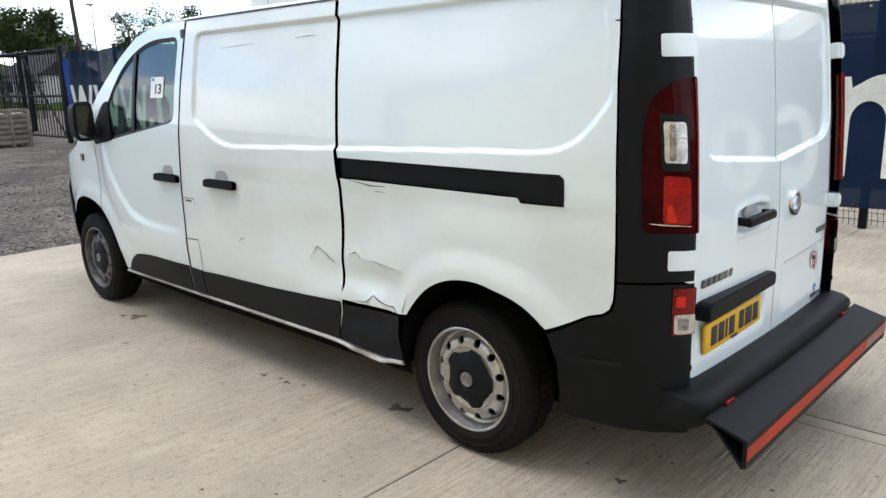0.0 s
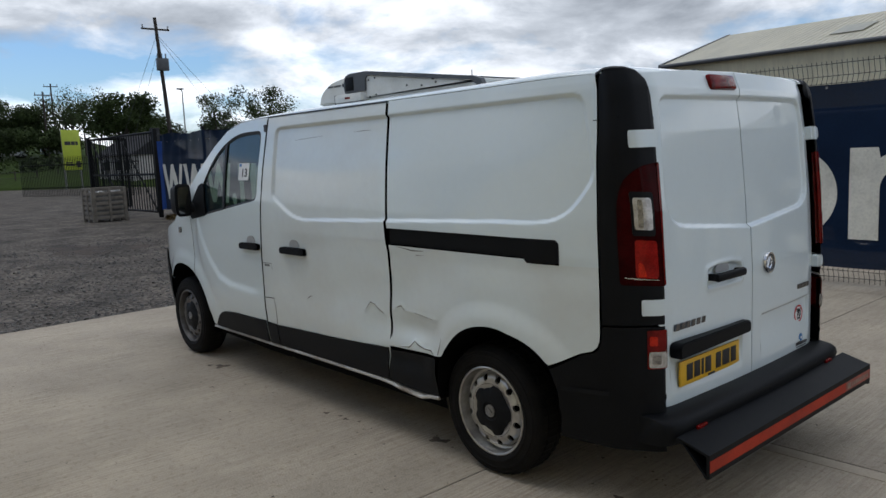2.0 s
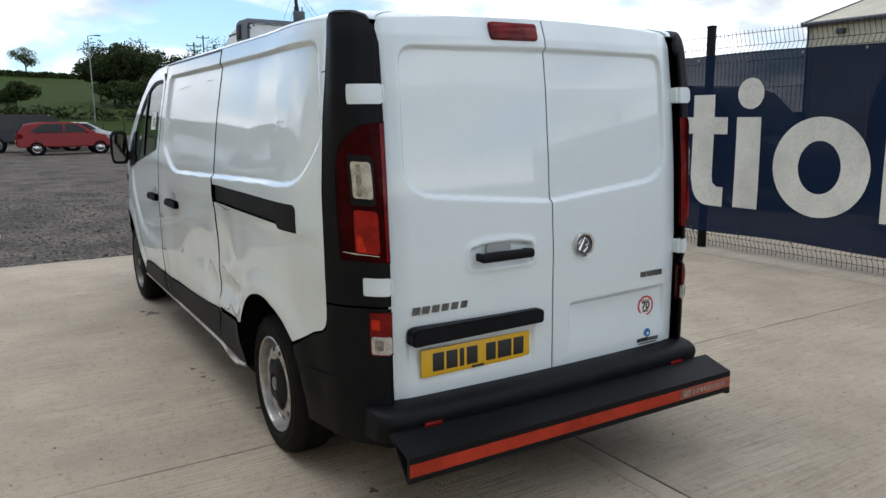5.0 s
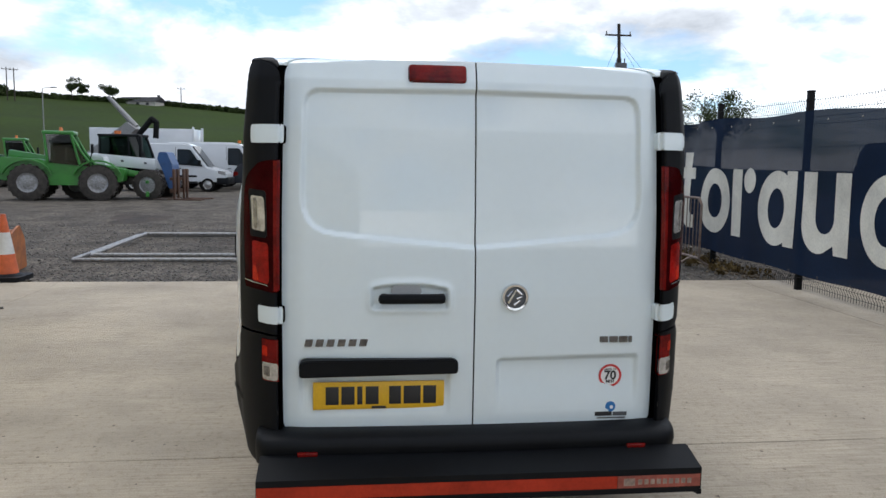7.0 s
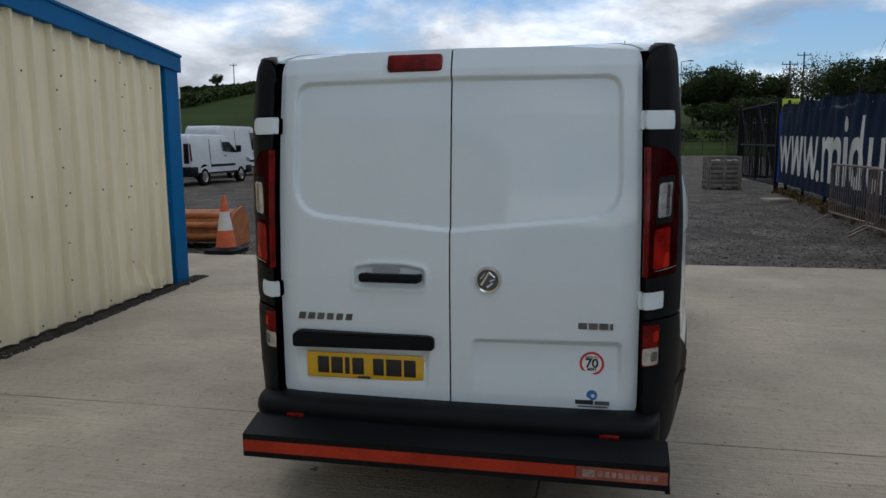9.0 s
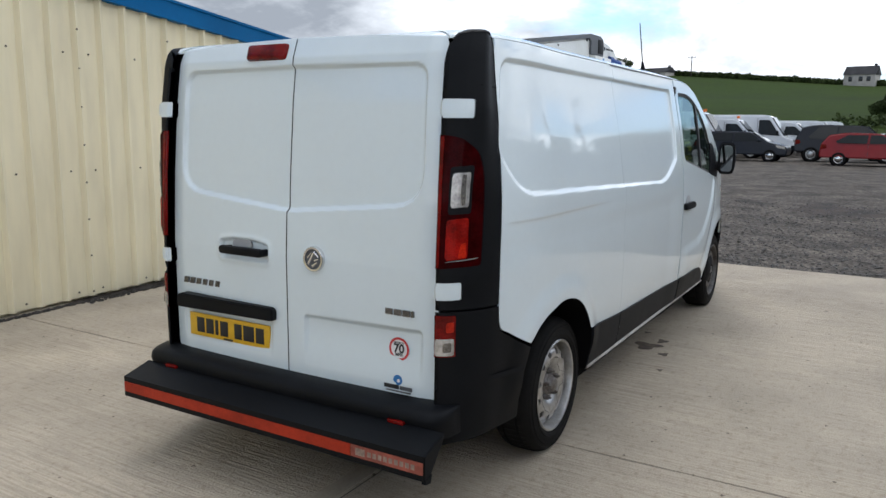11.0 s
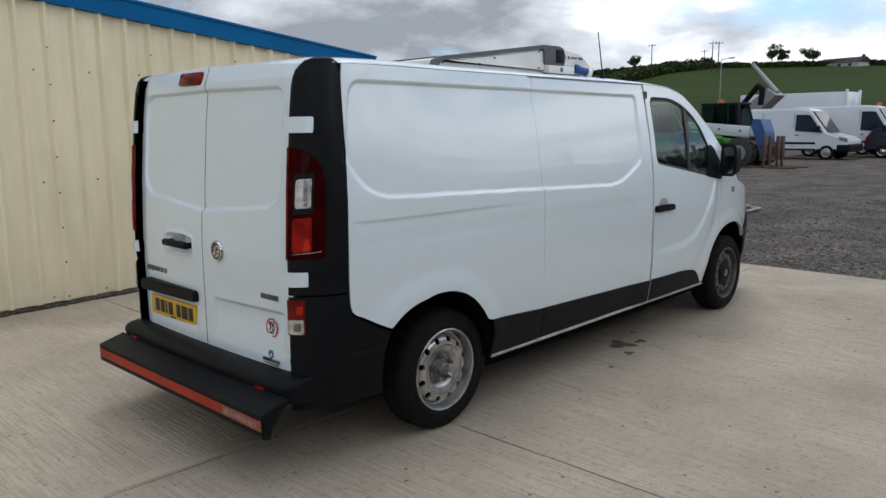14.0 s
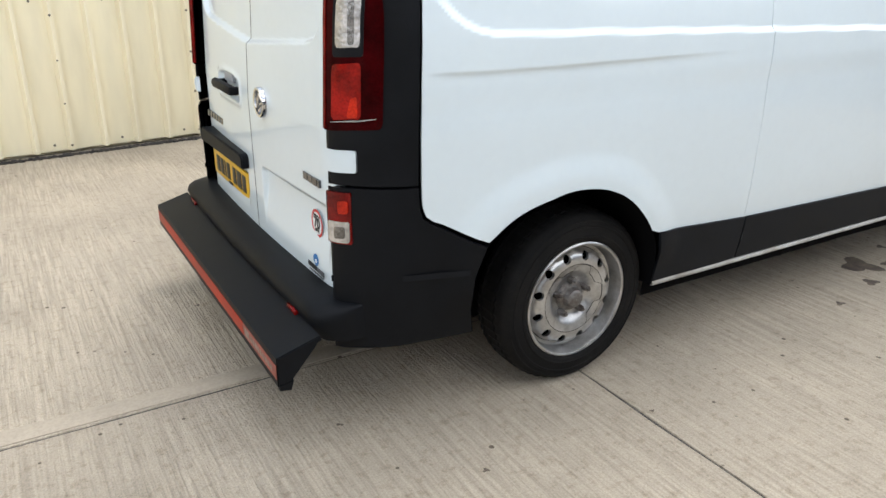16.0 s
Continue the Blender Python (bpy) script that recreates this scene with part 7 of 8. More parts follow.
def gate_leaf(a, b, tall, brace=True):
    a, b = Vector((*a, 0)), Vector((*b, 0))
    bm = bmesh.new()
    up = Vector((0, 0, 1))
    lo, hi = up * 0.12, up * tall
    for p, q in ((a + lo, b + lo), (a + hi, b + hi), (a + lo, a + hi), (b + lo, b + hi), (a + up * tall * 0.5, b + up * tall * 0.5)):
        tube(bm, p, q, 0.035, seg=8)
    if brace:
        tube(bm, a + lo, b + hi, 0.03, seg=8)
    leaf = part("gate_frame", bm, FENCE_BLACK, gate)
    m = int((b - a).length / 0.21)
    for k in range(1, m):
        p = a.lerp(b, k / m)
        rod("bar", p + lo, p + hi, 0.016, FENCE_BLACK, leaf, seg=5)


gate_leaf((-21.35, 5.67), (-24.2, 5.62), 2.62)
gate_leaf((-24.3, 5.62), (-27.1, 5.55), 2.62)
gate_leaf((-27.2, 5.50), (-26.2, 6.4), 2.62, False)
gate_leaf((-27.3, 5.55), (-26.5, 6.6), 2.62, False)
for x, y in ((-21.15, 5.67), (-27.25, 5.53)):
    block("gate_post", (x - 0.06, y - 0.06, -0.1), (x + 0.06, y + 0.06, 2.72), FENCE_BLACK, gate, 0.008)

sign = thing("roadside_sign", (-65, 15.4, hill_z(-65, 15.4) - 0.05), "lime yellow notice board on two posts by the gate", "sign", turn=20)
LIME = mat("lime_yellow_board", (0.42, 0.50, 0.03), 0.5, var=0.06, scale=1)
board = block("board", (-0.04, -0.80, 1.6), (0.04, 0.85, 4.9), LIME, sign, 0.01)
for y in (-0.7, 0.75):
    block("leg", (-0.14, y - 0.06, -0.5), (-0.05, y + 0.06, 4.9), GALV, sign, 0.01)
for y0, y1, z, h in ((-0.6, -0.05, 3.65, .30), (0.0, 0.35, 3.65, .30), (0.4, 0.62, 3.65, .30), (-0.6, 0.1, 1.95, .10), (-0.6, 0.0, 2.15, .10)):
    block("sign_bar", (0.04, y0, z), (0.05, y1, z + h), INK, board, 0)
block("sign_mark", (0.04, 0.35, 1.8), (0.05, 0.72, 2.3), INK, board, 0)

# ---- cream shed beyond the fence ----
shed2 = thing("cream_shed", (4, 44, -0.05), "large cream steel shed with shallow roof and dark gutter", "shed")
bm = bmesh.new()
prism(bm, [(-7.7, 0), (7.7, 0), (7.7, 6.0), (0, 8.2), (-7.7, 6.0)], -26.3, 26, 'X')
part("wall", bm, CREAM, shed2, smooth=0)
ROOF_CREAM = mat("cream_roof_sheet", (0.50, 0.46, 0.34), 0.5, var=0.08, scale=0.6, fine=4, bump=0.1, stretch=(1, 0.2, 1))
bm = bmesh.new()
for k in range(int(52.6 / 0.35)):
    x = -26.45 + k * 0.35
    prism(bm, [(-7.95, 6.08), (0, 8.36), (0, 8.42), (-7.95, 6.14)], x, x + 0.30, 'X')
    prism(bm, [(-7.95, 6.08), (0, 8.36), (0, 8.39), (-7.95, 6.11)], x + 0.30, x + 0.35, 'X')
prism(bm, [(0, 8.36), (7.95, 6.08), (7.95, 6.14), (0, 8.42)], -26.4, 26, 'X')
roof2 = part("roof", bm, ROOF_CREAM, shed2, smooth=0)
for x in (-18, -8, 2, 12):
    bm = bmesh.new()
    prism(bm, [(-5.6, 6.80), (-3.4, 7.43), (-3.4, 7.46), (-5.6, 6.83)], x, x + 1.6, 'X')
    bmesh.ops.translate(bm, verts=bm.verts, vec=(0, 0, 0.05))
    part("rooflight", bm, mat("grimy_rooflight", (0.30, 0.29, 0.22), 0.4, var=0.15, scale=2), roof2, smooth=0)
rod("gutter", (-26.4, -8.05, 6.05), (26, -8.05, 6.05), 0.12, GREY_EDGE, shed2)
bm = bmesh.new()
prism(bm, [(-8.05, 5.98), (-7.8, 5.98), (0, 8.28), (0, 8.46), (-8.05, 6.18)], -26.55, -26.38, 'X')
part("verge", bm, GREY_EDGE, shed2, smooth=0)
rod("downpipe", (-26.2, -7.85, 0), (-26.2, -7.85, 6.0), 0.06, GREY_EDGE, shed2)
block("wall_light", (-24.6, -8.0, 5.45), (-24.2, -7.7, 5.7), GREY_EDGE, shed2, 0.02)

# ---- parked vehicles ----
FLEET_WHITE = mat("fleet_white_paint", (0.64, 0.66, 0.68), 0.35, var=0.03, scale=1.2, bump=0, coat=0.8)
DARK_PAINT = mat("dark_blue_black_paint", (0.014, 0.016, 0.022), 0.35, spec=0.15, var=0.05, bump=0, coat=0.25)
RED_PAINT = mat("red_car_paint", (0.25, 0.007, 0.008), 0.35, spec=0.2, var=0.05, bump=0, coat=0.35)
BLUE_PAINT = mat("mid_blue_paint", (0.05, 0.10, 0.25), 0.35, var=0.05, bump=0, coat=0.8)
FAR_GLASS = mat("dark_vehicle_glass", (0.012, 0.015, 0.017), 0.08, spec=0.22, var=0.05, bump=0)
AMBER = mat("amber_beacon", (0.7, 0.16, 0.02), 0.3, var=0.05, bump=0)


def far_wheel(parent, x, y, r, w, rim_mat=STEEL, name="wheel", rim=0.62):
    """A tyre with its rim; y is the outer face, w runs inwards (signed)."""
    bm = bmesh.new()
    lathe(bm, [(r * rim, 0), (r * 0.90, -0.005 * np.sign(w)), (r, 0.03 * np.sign(w)), (r, w * 0.85), (r * 0.9, w), (r * 0.3, w)], 28)
    bmesh.ops.translate(bm, verts=bm.verts, vec=(x, y, r))
    t = part(name, bm, TYRE, parent)
    bm = bmesh.new()
    lathe(bm, [(r * rim, 0.0), (r * (rim - 0.06), 0.02 * np.sign(w)), (r * 0.35, 0.012 * np.sign(w)), (r * 0.12, -0.01 * np.sign(w)), (0.001, -0.01 * np.sign(w))], 20)
    bmesh.ops.translate(bm, verts=bm.verts, vec=(x, y, r))
    part("rim", bm, rim_mat, t)
    return t


def shell(name, profile, half, parent, material, belt, tuck, bevel=0.05, label=""):
    """A vehicle body: its side outline drawn across, narrowed above the belt line."""
    bm = bmesh.new()
    prism(bm, profile, -half, half, 'Y')
    for v in bm.verts:
        if v.co.z > belt:
            v.co.y *= 1 - tuck * (v.co.z - belt)
    bmesh.ops.bevel(bm, geom=[e for e in bm.edges if len(e.link_faces) == 2 and e.calc_face_angle(0) > 1.0], offset=bevel, segments=3, affect='EDGES')
    return part(name, bm, material, parent, label, 40)


def side_pane(name, outline, half, belt, tuck, side, material, parent, out=0.012):
    bm = bmesh.new()
    v = [bm.verts.new((x, side * (half * (1 - tuck * max(0, z - belt)) + out), z)) for x, z in outline]
    f = bm.faces.new(v)
    geo = bmesh.ops.extrude_face_region(bm, geom=[f])
    for q in geo["geom"]:
        if isinstance(q, bmesh.types.BMVert):
            q.co.y -= side * 0.03
    bmesh.ops.recalc_face_normals(bm, faces=bm.faces)
    return part(name, bm, material, parent, smooth=0)


def panel_van_far(at, turn, paint, label, length=5.3, tall=2.25, bumper=TRIM, cls="parked vans"):
    """A plain parked van; it points along +x of its own."""
    t = thing("parked_van", at, label, "van", cls, turn)
    L = length / 2
    prof = rounded([(-L, .42), (L - .10, .42), (L, .62), (L - .03, .88), (L - .28, 1.04), (L - .95, 1.20), (L - 1.72, tall - .10), (L - 2.05, tall), (-L + .12, tall), (-L, tall - .2)], [.08, .05, .1, .12, .16, .12, .15, .25, .12, .1])
    half = 0.98
    body = shell("body", prof, half, t, paint, 1.1, 0.10, 0.07)
    for side in (-1, 1):
        side_pane("cab_window", rounded([(L - 1.60, 1.26), (L - 1.16, 1.22), (L - 1.74, tall - .34), (L - 1.90, tall - .30), (L - 2.36, tall - .30), (L - 2.36, 1.30)], .05), half, 1.1, .10, side, FAR_GLASS, t)
        side_pane("window_divider", [(L - 1.66, 1.24), (L - 1.62, 1.24), (L - 1.78, tall - .31), (L - 1.82, tall - .31)], half, 1.1, .10, side, TRIM, t, 0.016)
        side_pane("rub_strip", rounded([(-L + 1.5, .70), (L - 1.42, .70), (L - 1.46, .80), (-L + 1.5, .80)], .02), half, 1.1, .10, side, TRIM, t)
        side_pane("sill_trim", [(-L + 1.45, .43), (L - 1.42, .43), (L - 1.42, .50), (-L + 1.45, .50)], half, 1.1, .10, side, bumper, t)
        side_pane("door_handle", rounded([(L - 2.34, 1.10), (L - 2.18, 1.10), (L - 2.18, 1.14), (L - 2.34, 1.14)], .01), half, 1.1, .10, side, TRIM, t, 0.03)
        side_pane("door_seam", [(L - 2.45, .55), (L - 2.43, .55), (L - 2.43, tall - .2), (L - 2.45, tall - .2)], half, 1.1, .10, side, GREY_EDGE, t, 0.006)
        side_pane("door_seam", [(-L + 1.5, .65), (-L + 1.52, .65), (-L + 1.52, tall - .2), (-L + 1.5, tall - .2)], half, 1.1, .10, side, GREY_EDGE, t, 0.006)
        side_pane("tail_lamp", [(-L + .02, .95), (-L + .10, .95), (-L + .10, 1.6), (-L + .04, 1.6)], half, 1.1, .10, side, LENS_RED, t, 0.012)
        side_pane("headlamp", rounded([(L - .42, .88), (L - .08, .80), (L - .10, .98), (L - .46, 1.05)], .03), half, 1.1, .10, side, LENS_CLEAR, t)
        # near-black ring on the closed body paints the shaded arch gap
        for cx in (-L + 0.98, L - 0.95):
            bm = bmesh.new()
            made = lathe(bm, [(0.41, 0), (0.41, 0.012), (0.30, 0.012)], 28)
            bmesh.ops.translate(bm, verts=[v for ring in made for v in ring], vec=(cx, side * (half - 0.002) - 0.006, .40))
            part("arch_gap_ring", bm, DARK, t)
        for cx in (-L + 0.98, L - 0.95):
            far_wheel(t, cx, side * (half + 0.015), .335, -side * 0.2)
        bm = bmesh.new()
        box(bm, (L - 1.36, min(side * 1.0, side * 1.2), 1.26), (L - 1.24, max(side * 1.0, side * 1.2), 1.54), 0.03)
        part("door_mirror", bm, TRIM, t)
    bm = bmesh.new()
    prism(bm, [(L - .97, 1.24), (L - 1.66, tall - .17), (L - 1.63, tall - .13), (L - .92, 1.25)], -.82, .82, 'Y')
    part("windscreen", bm, FAR_GLASS, t, smooth=0)
    bm = bmesh.new()
    box(bm, (L - .55, -1.0, .36), (L + .06, 1.0, .72), 0.08, seg=3)
    part("front_bumper", bm, bumper, t)
    block("rear_bumper", (-L - .06, -.995, .36), (-L + .52, .995, .74), TRIM, t, 0.05)
    for side in (-1, 1):
        block("lamp_bezel", (-L - .02, side * .80 - .10, .86), (-L + .03, side * .80 + .10, 1.62), TRIM, t, 0.02)
    block("rear_plate", (-L - .03, -.30, .92), (-L - .005, .22, 1.03), PLATE_YELLOW, t, 0.003)
    return t


V1 = "white parked van with grey bumper, facing out of a row"
row = [(-35.2, -9.3, 5.4, 2.35, TRIM_DULL), (-38.8, -7.6, 5.6, 2.5, TRIM_DULL), (-42.4, -6.3, 5.2, 2.2, RED_PAINT), (-46.0, -5.2, 5.4, 2.45, TRIM_DULL), (-49.8, -4.0, 5.0, 2.1, TRIM_DULL), (-53.6, -2.9, 5.2, 2.2, TRIM_DULL), (-57.0, -2.0, 5.2, 2.2, TRIM_DULL)]
for k, (x, y, L, h, b) in enumerate(row):
    v = panel_van_far((x, y - 0.0, -0.045), 90, FLEET_WHITE, "white parked van with a red front bumper, standing in a row" if b is RED_PAINT else V1, L, h, b)
    if k in (1, 2):
        beacon = rod("beacon", (L / 2 - 1.9, 0.2, h), (L / 2 - 1.9, 0.2, h + 0.14), 0.09, AMBER, v)
panel_van_far((-24.5, -15.7, -0.045), 180, FLEET_WHITE, "white van with roof bars beside the green loader", 4.9, 1.98)
panel_van_far((-31.2, -17.9, -0.045), 180, FLEET_WHITE, "tall white van behind another van", 5.5, 2.45, TRIM)
panel_van_far((-18.2, -17.6, -0.045), 180, DARK_PAINT, "black van standing by white vans", 4.9, 1.9)
panel_van_far((0.2, 8.6, -0.045), 0, BLUE_PAINT, "blue van parked behind the banner fence", 5.0, 2.0, TRIM, "vans behind the fence")
panel_van_far((-6.2, 9.2, -0.045), 0, DARK_PAINT, "dark van parked behind the banner fence", 5.0, 2.0, TRIM, "vans behind the fence")


def car(name, at, turn, paint, label, length=4.2, tall=1.48, half=0.88, suv=False):
    t = thing(name, at, label, "car", turn=turn)
    L = length / 2
    lift = 0.14 if suv else 0
    prof = rounded([(-L, .36 + lift), (L - .05, .33 + lift), (L, .60 + lift), (L - .12, .78 + lift), (L - .95, .96 + lift), (L - 1.75, tall - .03), (-L + 1.0, tall), (-L + .32, tall - .12), (-L + .02, .95 + lift), (-L - .02, .6 + lift)], [.1, .08, .1, .12, .12, .3, .4, .12, .08, .06])
    shell("body", prof, half, t, paint, .95 + lift, 0.32, 0.05)
    for side in (-1, 1):
        b, k = .95 + lift, .32
        side_pane("front_window", rounded([(L - 1.22, 1.02 + lift), (L - 1.78, tall - .10), (-L + 1.98, tall - .10), (-L + 1.95, 1.00 + lift)], .04), half, b, k, side, FAR_GLASS, t)
        side_pane("rear_window", rounded([(-L + 1.86, 1.00 + lift), (-L + 1.90, tall - .10), (-L + 1.1, tall - .10), (-L + .62, 1.10 + lift), (-L + .70, 1.02 + lift)], .04), half, b, k, side, FAR_GLASS, t)
        side_pane("door_seam", [(-L + 1.90, .45 + lift), (-L + 1.915, .45 + lift), (-L + 1.915, .99 + lift), (-L + 1.90, .99 + lift)], half, b, k, side, INK, t, 0.004)
        side_pane("tail_lamp", rounded([(-L + .01, .72 + lift), (-L + .28, .78 + lift), (-L + .24, .95 + lift), (-L + .04, .95 + lift)], .03), half, b, k, side, LENS_RED, t)
        side_pane("headlamp", rounded([(L - .50, .70 + lift), (L - .10, .62 + lift), (L - .14, .76 + lift), (L - .55, .86 + lift)], .03), half, b, k, side, LENS_CLEAR, t)
        r = .31 + lift * 0.5
        for cx in (-L + .78, L - .82):
            # the arch gap's shade as a near-black ring on the body
            bm = bmesh.new()
            made = lathe(bm, [(r + .055, 0), (r + .055, 0.01), (r - .03, 0.01)], 26)
            bmesh.ops.translate(bm, verts=bm.verts, vec=(cx, side * half - 0.005, r + .01))
            part("arch_gap_ring", bm, DARK, t)
            far_wheel(t, cx, side * (half + 0.012), r, -side * 0.19, CHROME if not suv else STEEL)
            # near-black studs paint the shade of the rim's slots
            bm = bmesh.new()
            for q in range(10):
                a = 2 * math.pi * q / 10
                tube(bm, (cx + r * .42 * math.cos(a), side * (half + 0.014), r + r * .42 * math.sin(a)), (cx + r * .42 * math.cos(a), side * (half + 0.024), r + r * .42 * math.sin(a)), r * .085, seg=8)
            tagged(part("dark_slot_studs", bm, DARK, t, smooth=0), kind="stuff")
        bm = bmesh.new()
        box(bm, (L - 1.40, min(side * .9, side * 1.04), .98 + lift), (L - 1.28, max(side * .9, side * 1.04), 1.12 + lift), 0.03)
        part("door_mirror", bm, paint, t)
    bm = bmesh.new()
    prism(bm, [(L - 1.0, .98 + lift), (L - 1.72, tall - .06), (L - 1.69, tall - .03), (L - .96, 1.0 + lift)], -.62, .62, 'Y')
    part("windscreen", bm, FAR_GLASS, t, smooth=0)
    bm = bmesh.new()
    prism(bm, [(-L + .04, 1.02 + lift), (-L + .33, tall - .16), (-L + .30, tall - .12), (-L + .0, 1.0 + lift)], -.6, .6, 'Y')
    part("rear_screen", bm, FAR_GLASS, t, smooth=0)
    block("plate", (-L - .035, -.26, .55 + lift), (-L - .01, .26, .66 + lift), PLATE_YELLOW, t, 0.002)
    return t


car("red_hatchback", (-36.0, 1.35, -0.045), 90, RED_PAINT, "red five-door hatchback parked on the gravel")
car("dark_estate", (-40.2, 0.2, -0.045), 90, DARK_PAINT, "dark four-wheel-drive car parked beyond a red hatchback", 4.9, 1.85, 0.96, True)
car("white_hatchback", (-43.5, 2.6, -0.045), 90, FLEET_WHITE, "white car parked behind a dark one", 4.2, 1.45)
car("dark_saloon", (-38.4, -4.6, -0.045), 90, DARK_PAINT, "dark saloon car parked beside a red hatchback", 4.5, 1.5)
car("white_far_car", (-112, 20.5, hill_z(-112, 20.5)), 90, FLEET_WHITE, "white car on the road above the bank", 4.4, 1.7)
car("silver_far_car", (-111, 26.5, hill_z(-111, 26.5)), 90, FLEET_WHITE, "pale car on the road above the bank", 4.2, 1.5)

# ---- telescopic loaders ----
GREEN = mat("bright_green_machine_paint", (0.030, 0.21, 0.020), 0.4, var=0.1, scale=2, bump=0.02, coat=0.3)
CAB_GLASS = glass("dark_cab_glass", (0.30, 0.38, 0.36), 0.8)
BLUE_MACHINE = mat("blue_machine_paint", (0.03, 0.09, 0.24), 0.45, var=0.12, scale=2)
MUD = mat("muddy_tyre", (0.060, 0.052, 0.044), 0.9, var=0.25, scale=6, fine=40, bump=0.4)


def big_wheel(parent, x, y, r, w, rim_mat):
    t = far_wheel(parent, x, y, r, w, rim_mat, rim=0.55)
    t.data.materials[0] = MUD
    bm = bmesh.new()
    n = 18
    for k in range(n):
        a = 2 * math.pi * k / n
        for s in (0, 1):
            m = Matrix.Translation((x, y + w * (0.28 + 0.44 * s), r)) @ Matrix.Rotation(a + s * math.pi / n, 4, 'Y') @ Matrix.Rotation(radians(28 * (1 if s else -1)), 4, 'X')
            box(bm, (r - 0.02, -abs(w) * 0.28, -0.03), (r + 0.03, abs(w) * 0.28, 0.03), 0, m)
    for v in bm.verts:
        v.co.z = max(v.co.z, 0.0)
    part("tread", bm, MUD, t, smooth=0)


def loader(at, turn, paint, cab_paint, rim_mat, label):
    """Telehandler pointing along +x of its own; cab on its near side."""
    t = thing("telescopic_loader", at, label, "loader", "yard loaders", turn)
    bm = bmesh.new()
    prism(bm, rounded([(-2.1, .75), (-1.0, .55), (1.2, .55), (2.0, .70), (2.05, 1.15), (0.6, 1.25), (0.5, 1.42), (-0.4, 1.42), (-2.1, 1.50)], .08), -0.95, 0.55, 'Y')
    part("chassis", bm, paint, t, smooth=30)
    bm = bmesh.new()
    prism(bm, rounded([(-2.15, .95), (-0.75, .80), (-0.55, 1.42), (-0.8, 1.48), (-2.1, 1.55)], .1), -1.02, -0.2, 'Y')
    part("engine_cover", bm, paint, t, smooth=30)
    for cx in (-1.15, 1.15):
        bm = bmesh.new()
        arc = [(cx + .84 * math.cos(a), .74 + .74 * math.sin(a)) for a in np.linspace(0.35, math.pi - 0.35, 9)]
        prism(bm, arc + [(x, z - 0.06) for x, z in arc[::-1]], -1.18, -0.70, 'Y')
        part("mudguard", bm, paint, t, smooth=30)
    bm = bmesh.new()
    for a, b in (((-0.50, 1.35), (-0.58, 2.40)), ((0.55, 1.30), (0.30, 2.38)), ((1.00, 1.20), (0.62, 1.75)), ((0.62, 1.75), (0.30, 2.38))):
        for y in (-1.0, -0.1):
            tube(bm, (a[0], y, a[1]), (b[0], y, b[1]), 0.045, seg=8)
    box(bm, (-0.66, -1.03, 2.36), (0.40, -0.07, 2.50), 0.05)
    cab = part("cab_frame", bm, cab_paint, t)
    for y in (-0.99, -0.11):
        bm = bmesh.new()
        prism(bm, [(-0.50, 1.36), (0.98, 1.22), (0.60, 1.76), (0.28, 2.37), (-0.57, 2.38)], y - 0.006, y + 0.006, 'Y')
        part("cab_window", bm, CAB_GLASS, cab, smooth=0)
    block("seat", (-0.30, -0.75, 1.30), (0.05, -0.35, 1.95), SEAT, cab, 0.05)
    bm = bmesh.new()
    m = Matrix.Translation((-2.0, 0.25, 1.65)) @ Matrix.Rotation(radians(9), 4, 'Y')
    box(bm, (0, -0.17, -0.16), (4.0, 0.17, 0.16), 0.02, m)
    box(bm, (3.4, -0.13, -0.12), (4.5, 0.13, 0.12), 0.02, m)
    part("boom", bm, paint, t)
    bm = bmesh.new()
    bent(bm, [(2.4, 0.25, 1.0), (2.75, 0.25, 0.75), (2.8, 0.25, 0.25)], 0.09)
    box(bm, (2.72, -0.55, 0.12), (2.84, 1.0, 0.32), 0.01)
    box(bm, (2.72, -0.55, 0.62), (2.84, 1.0, 0.74), 0.01)
    carriage = part("fork_carriage", bm, paint, t)
    for y in (-0.35, 0.75):
        bm = bmesh.new()
        box(bm, (2.84, y - .06, 0.02), (2.90, y + .06, 1.1), 0.01)
        box(bm, (2.84, y - .06, 0.01), (3.95, y + .06, 0.06), 0.01)
        part("fork", bm, RUSTY_BAR, carriage)
    for cx in (-1.15, 1.15):
        for y, w in ((-1.15, 0.42), (0.95, -0.42)):
            big_wheel(t, cx, y, 0.64, w, rim_mat)
    bm = bmesh.new()
    tube(bm, (-0.1, -0.55, 2.50), (-0.1, -0.55, 2.64), 0.07, 0.05)
    part("beacon", bm, AMBER, t)
    bm = bmesh.new()
    bent(bm, [(0.9, -1.0, 1.5), (1.05, -1.25, 1.85)], 0.02)
    box(bm, (0.98, -1.36, 1.72), (1.06, -1.16, 2.05), 0.02)
    part("mirror", bm, TRIM, t)
    return t


# the near side of a loader is its -y side, turned here towards the yard
loader((-26.0, -11.05, -0.045), 100, GREEN, GREEN, GALV, "bright green telescopic loader with muddy tyres on gravel")


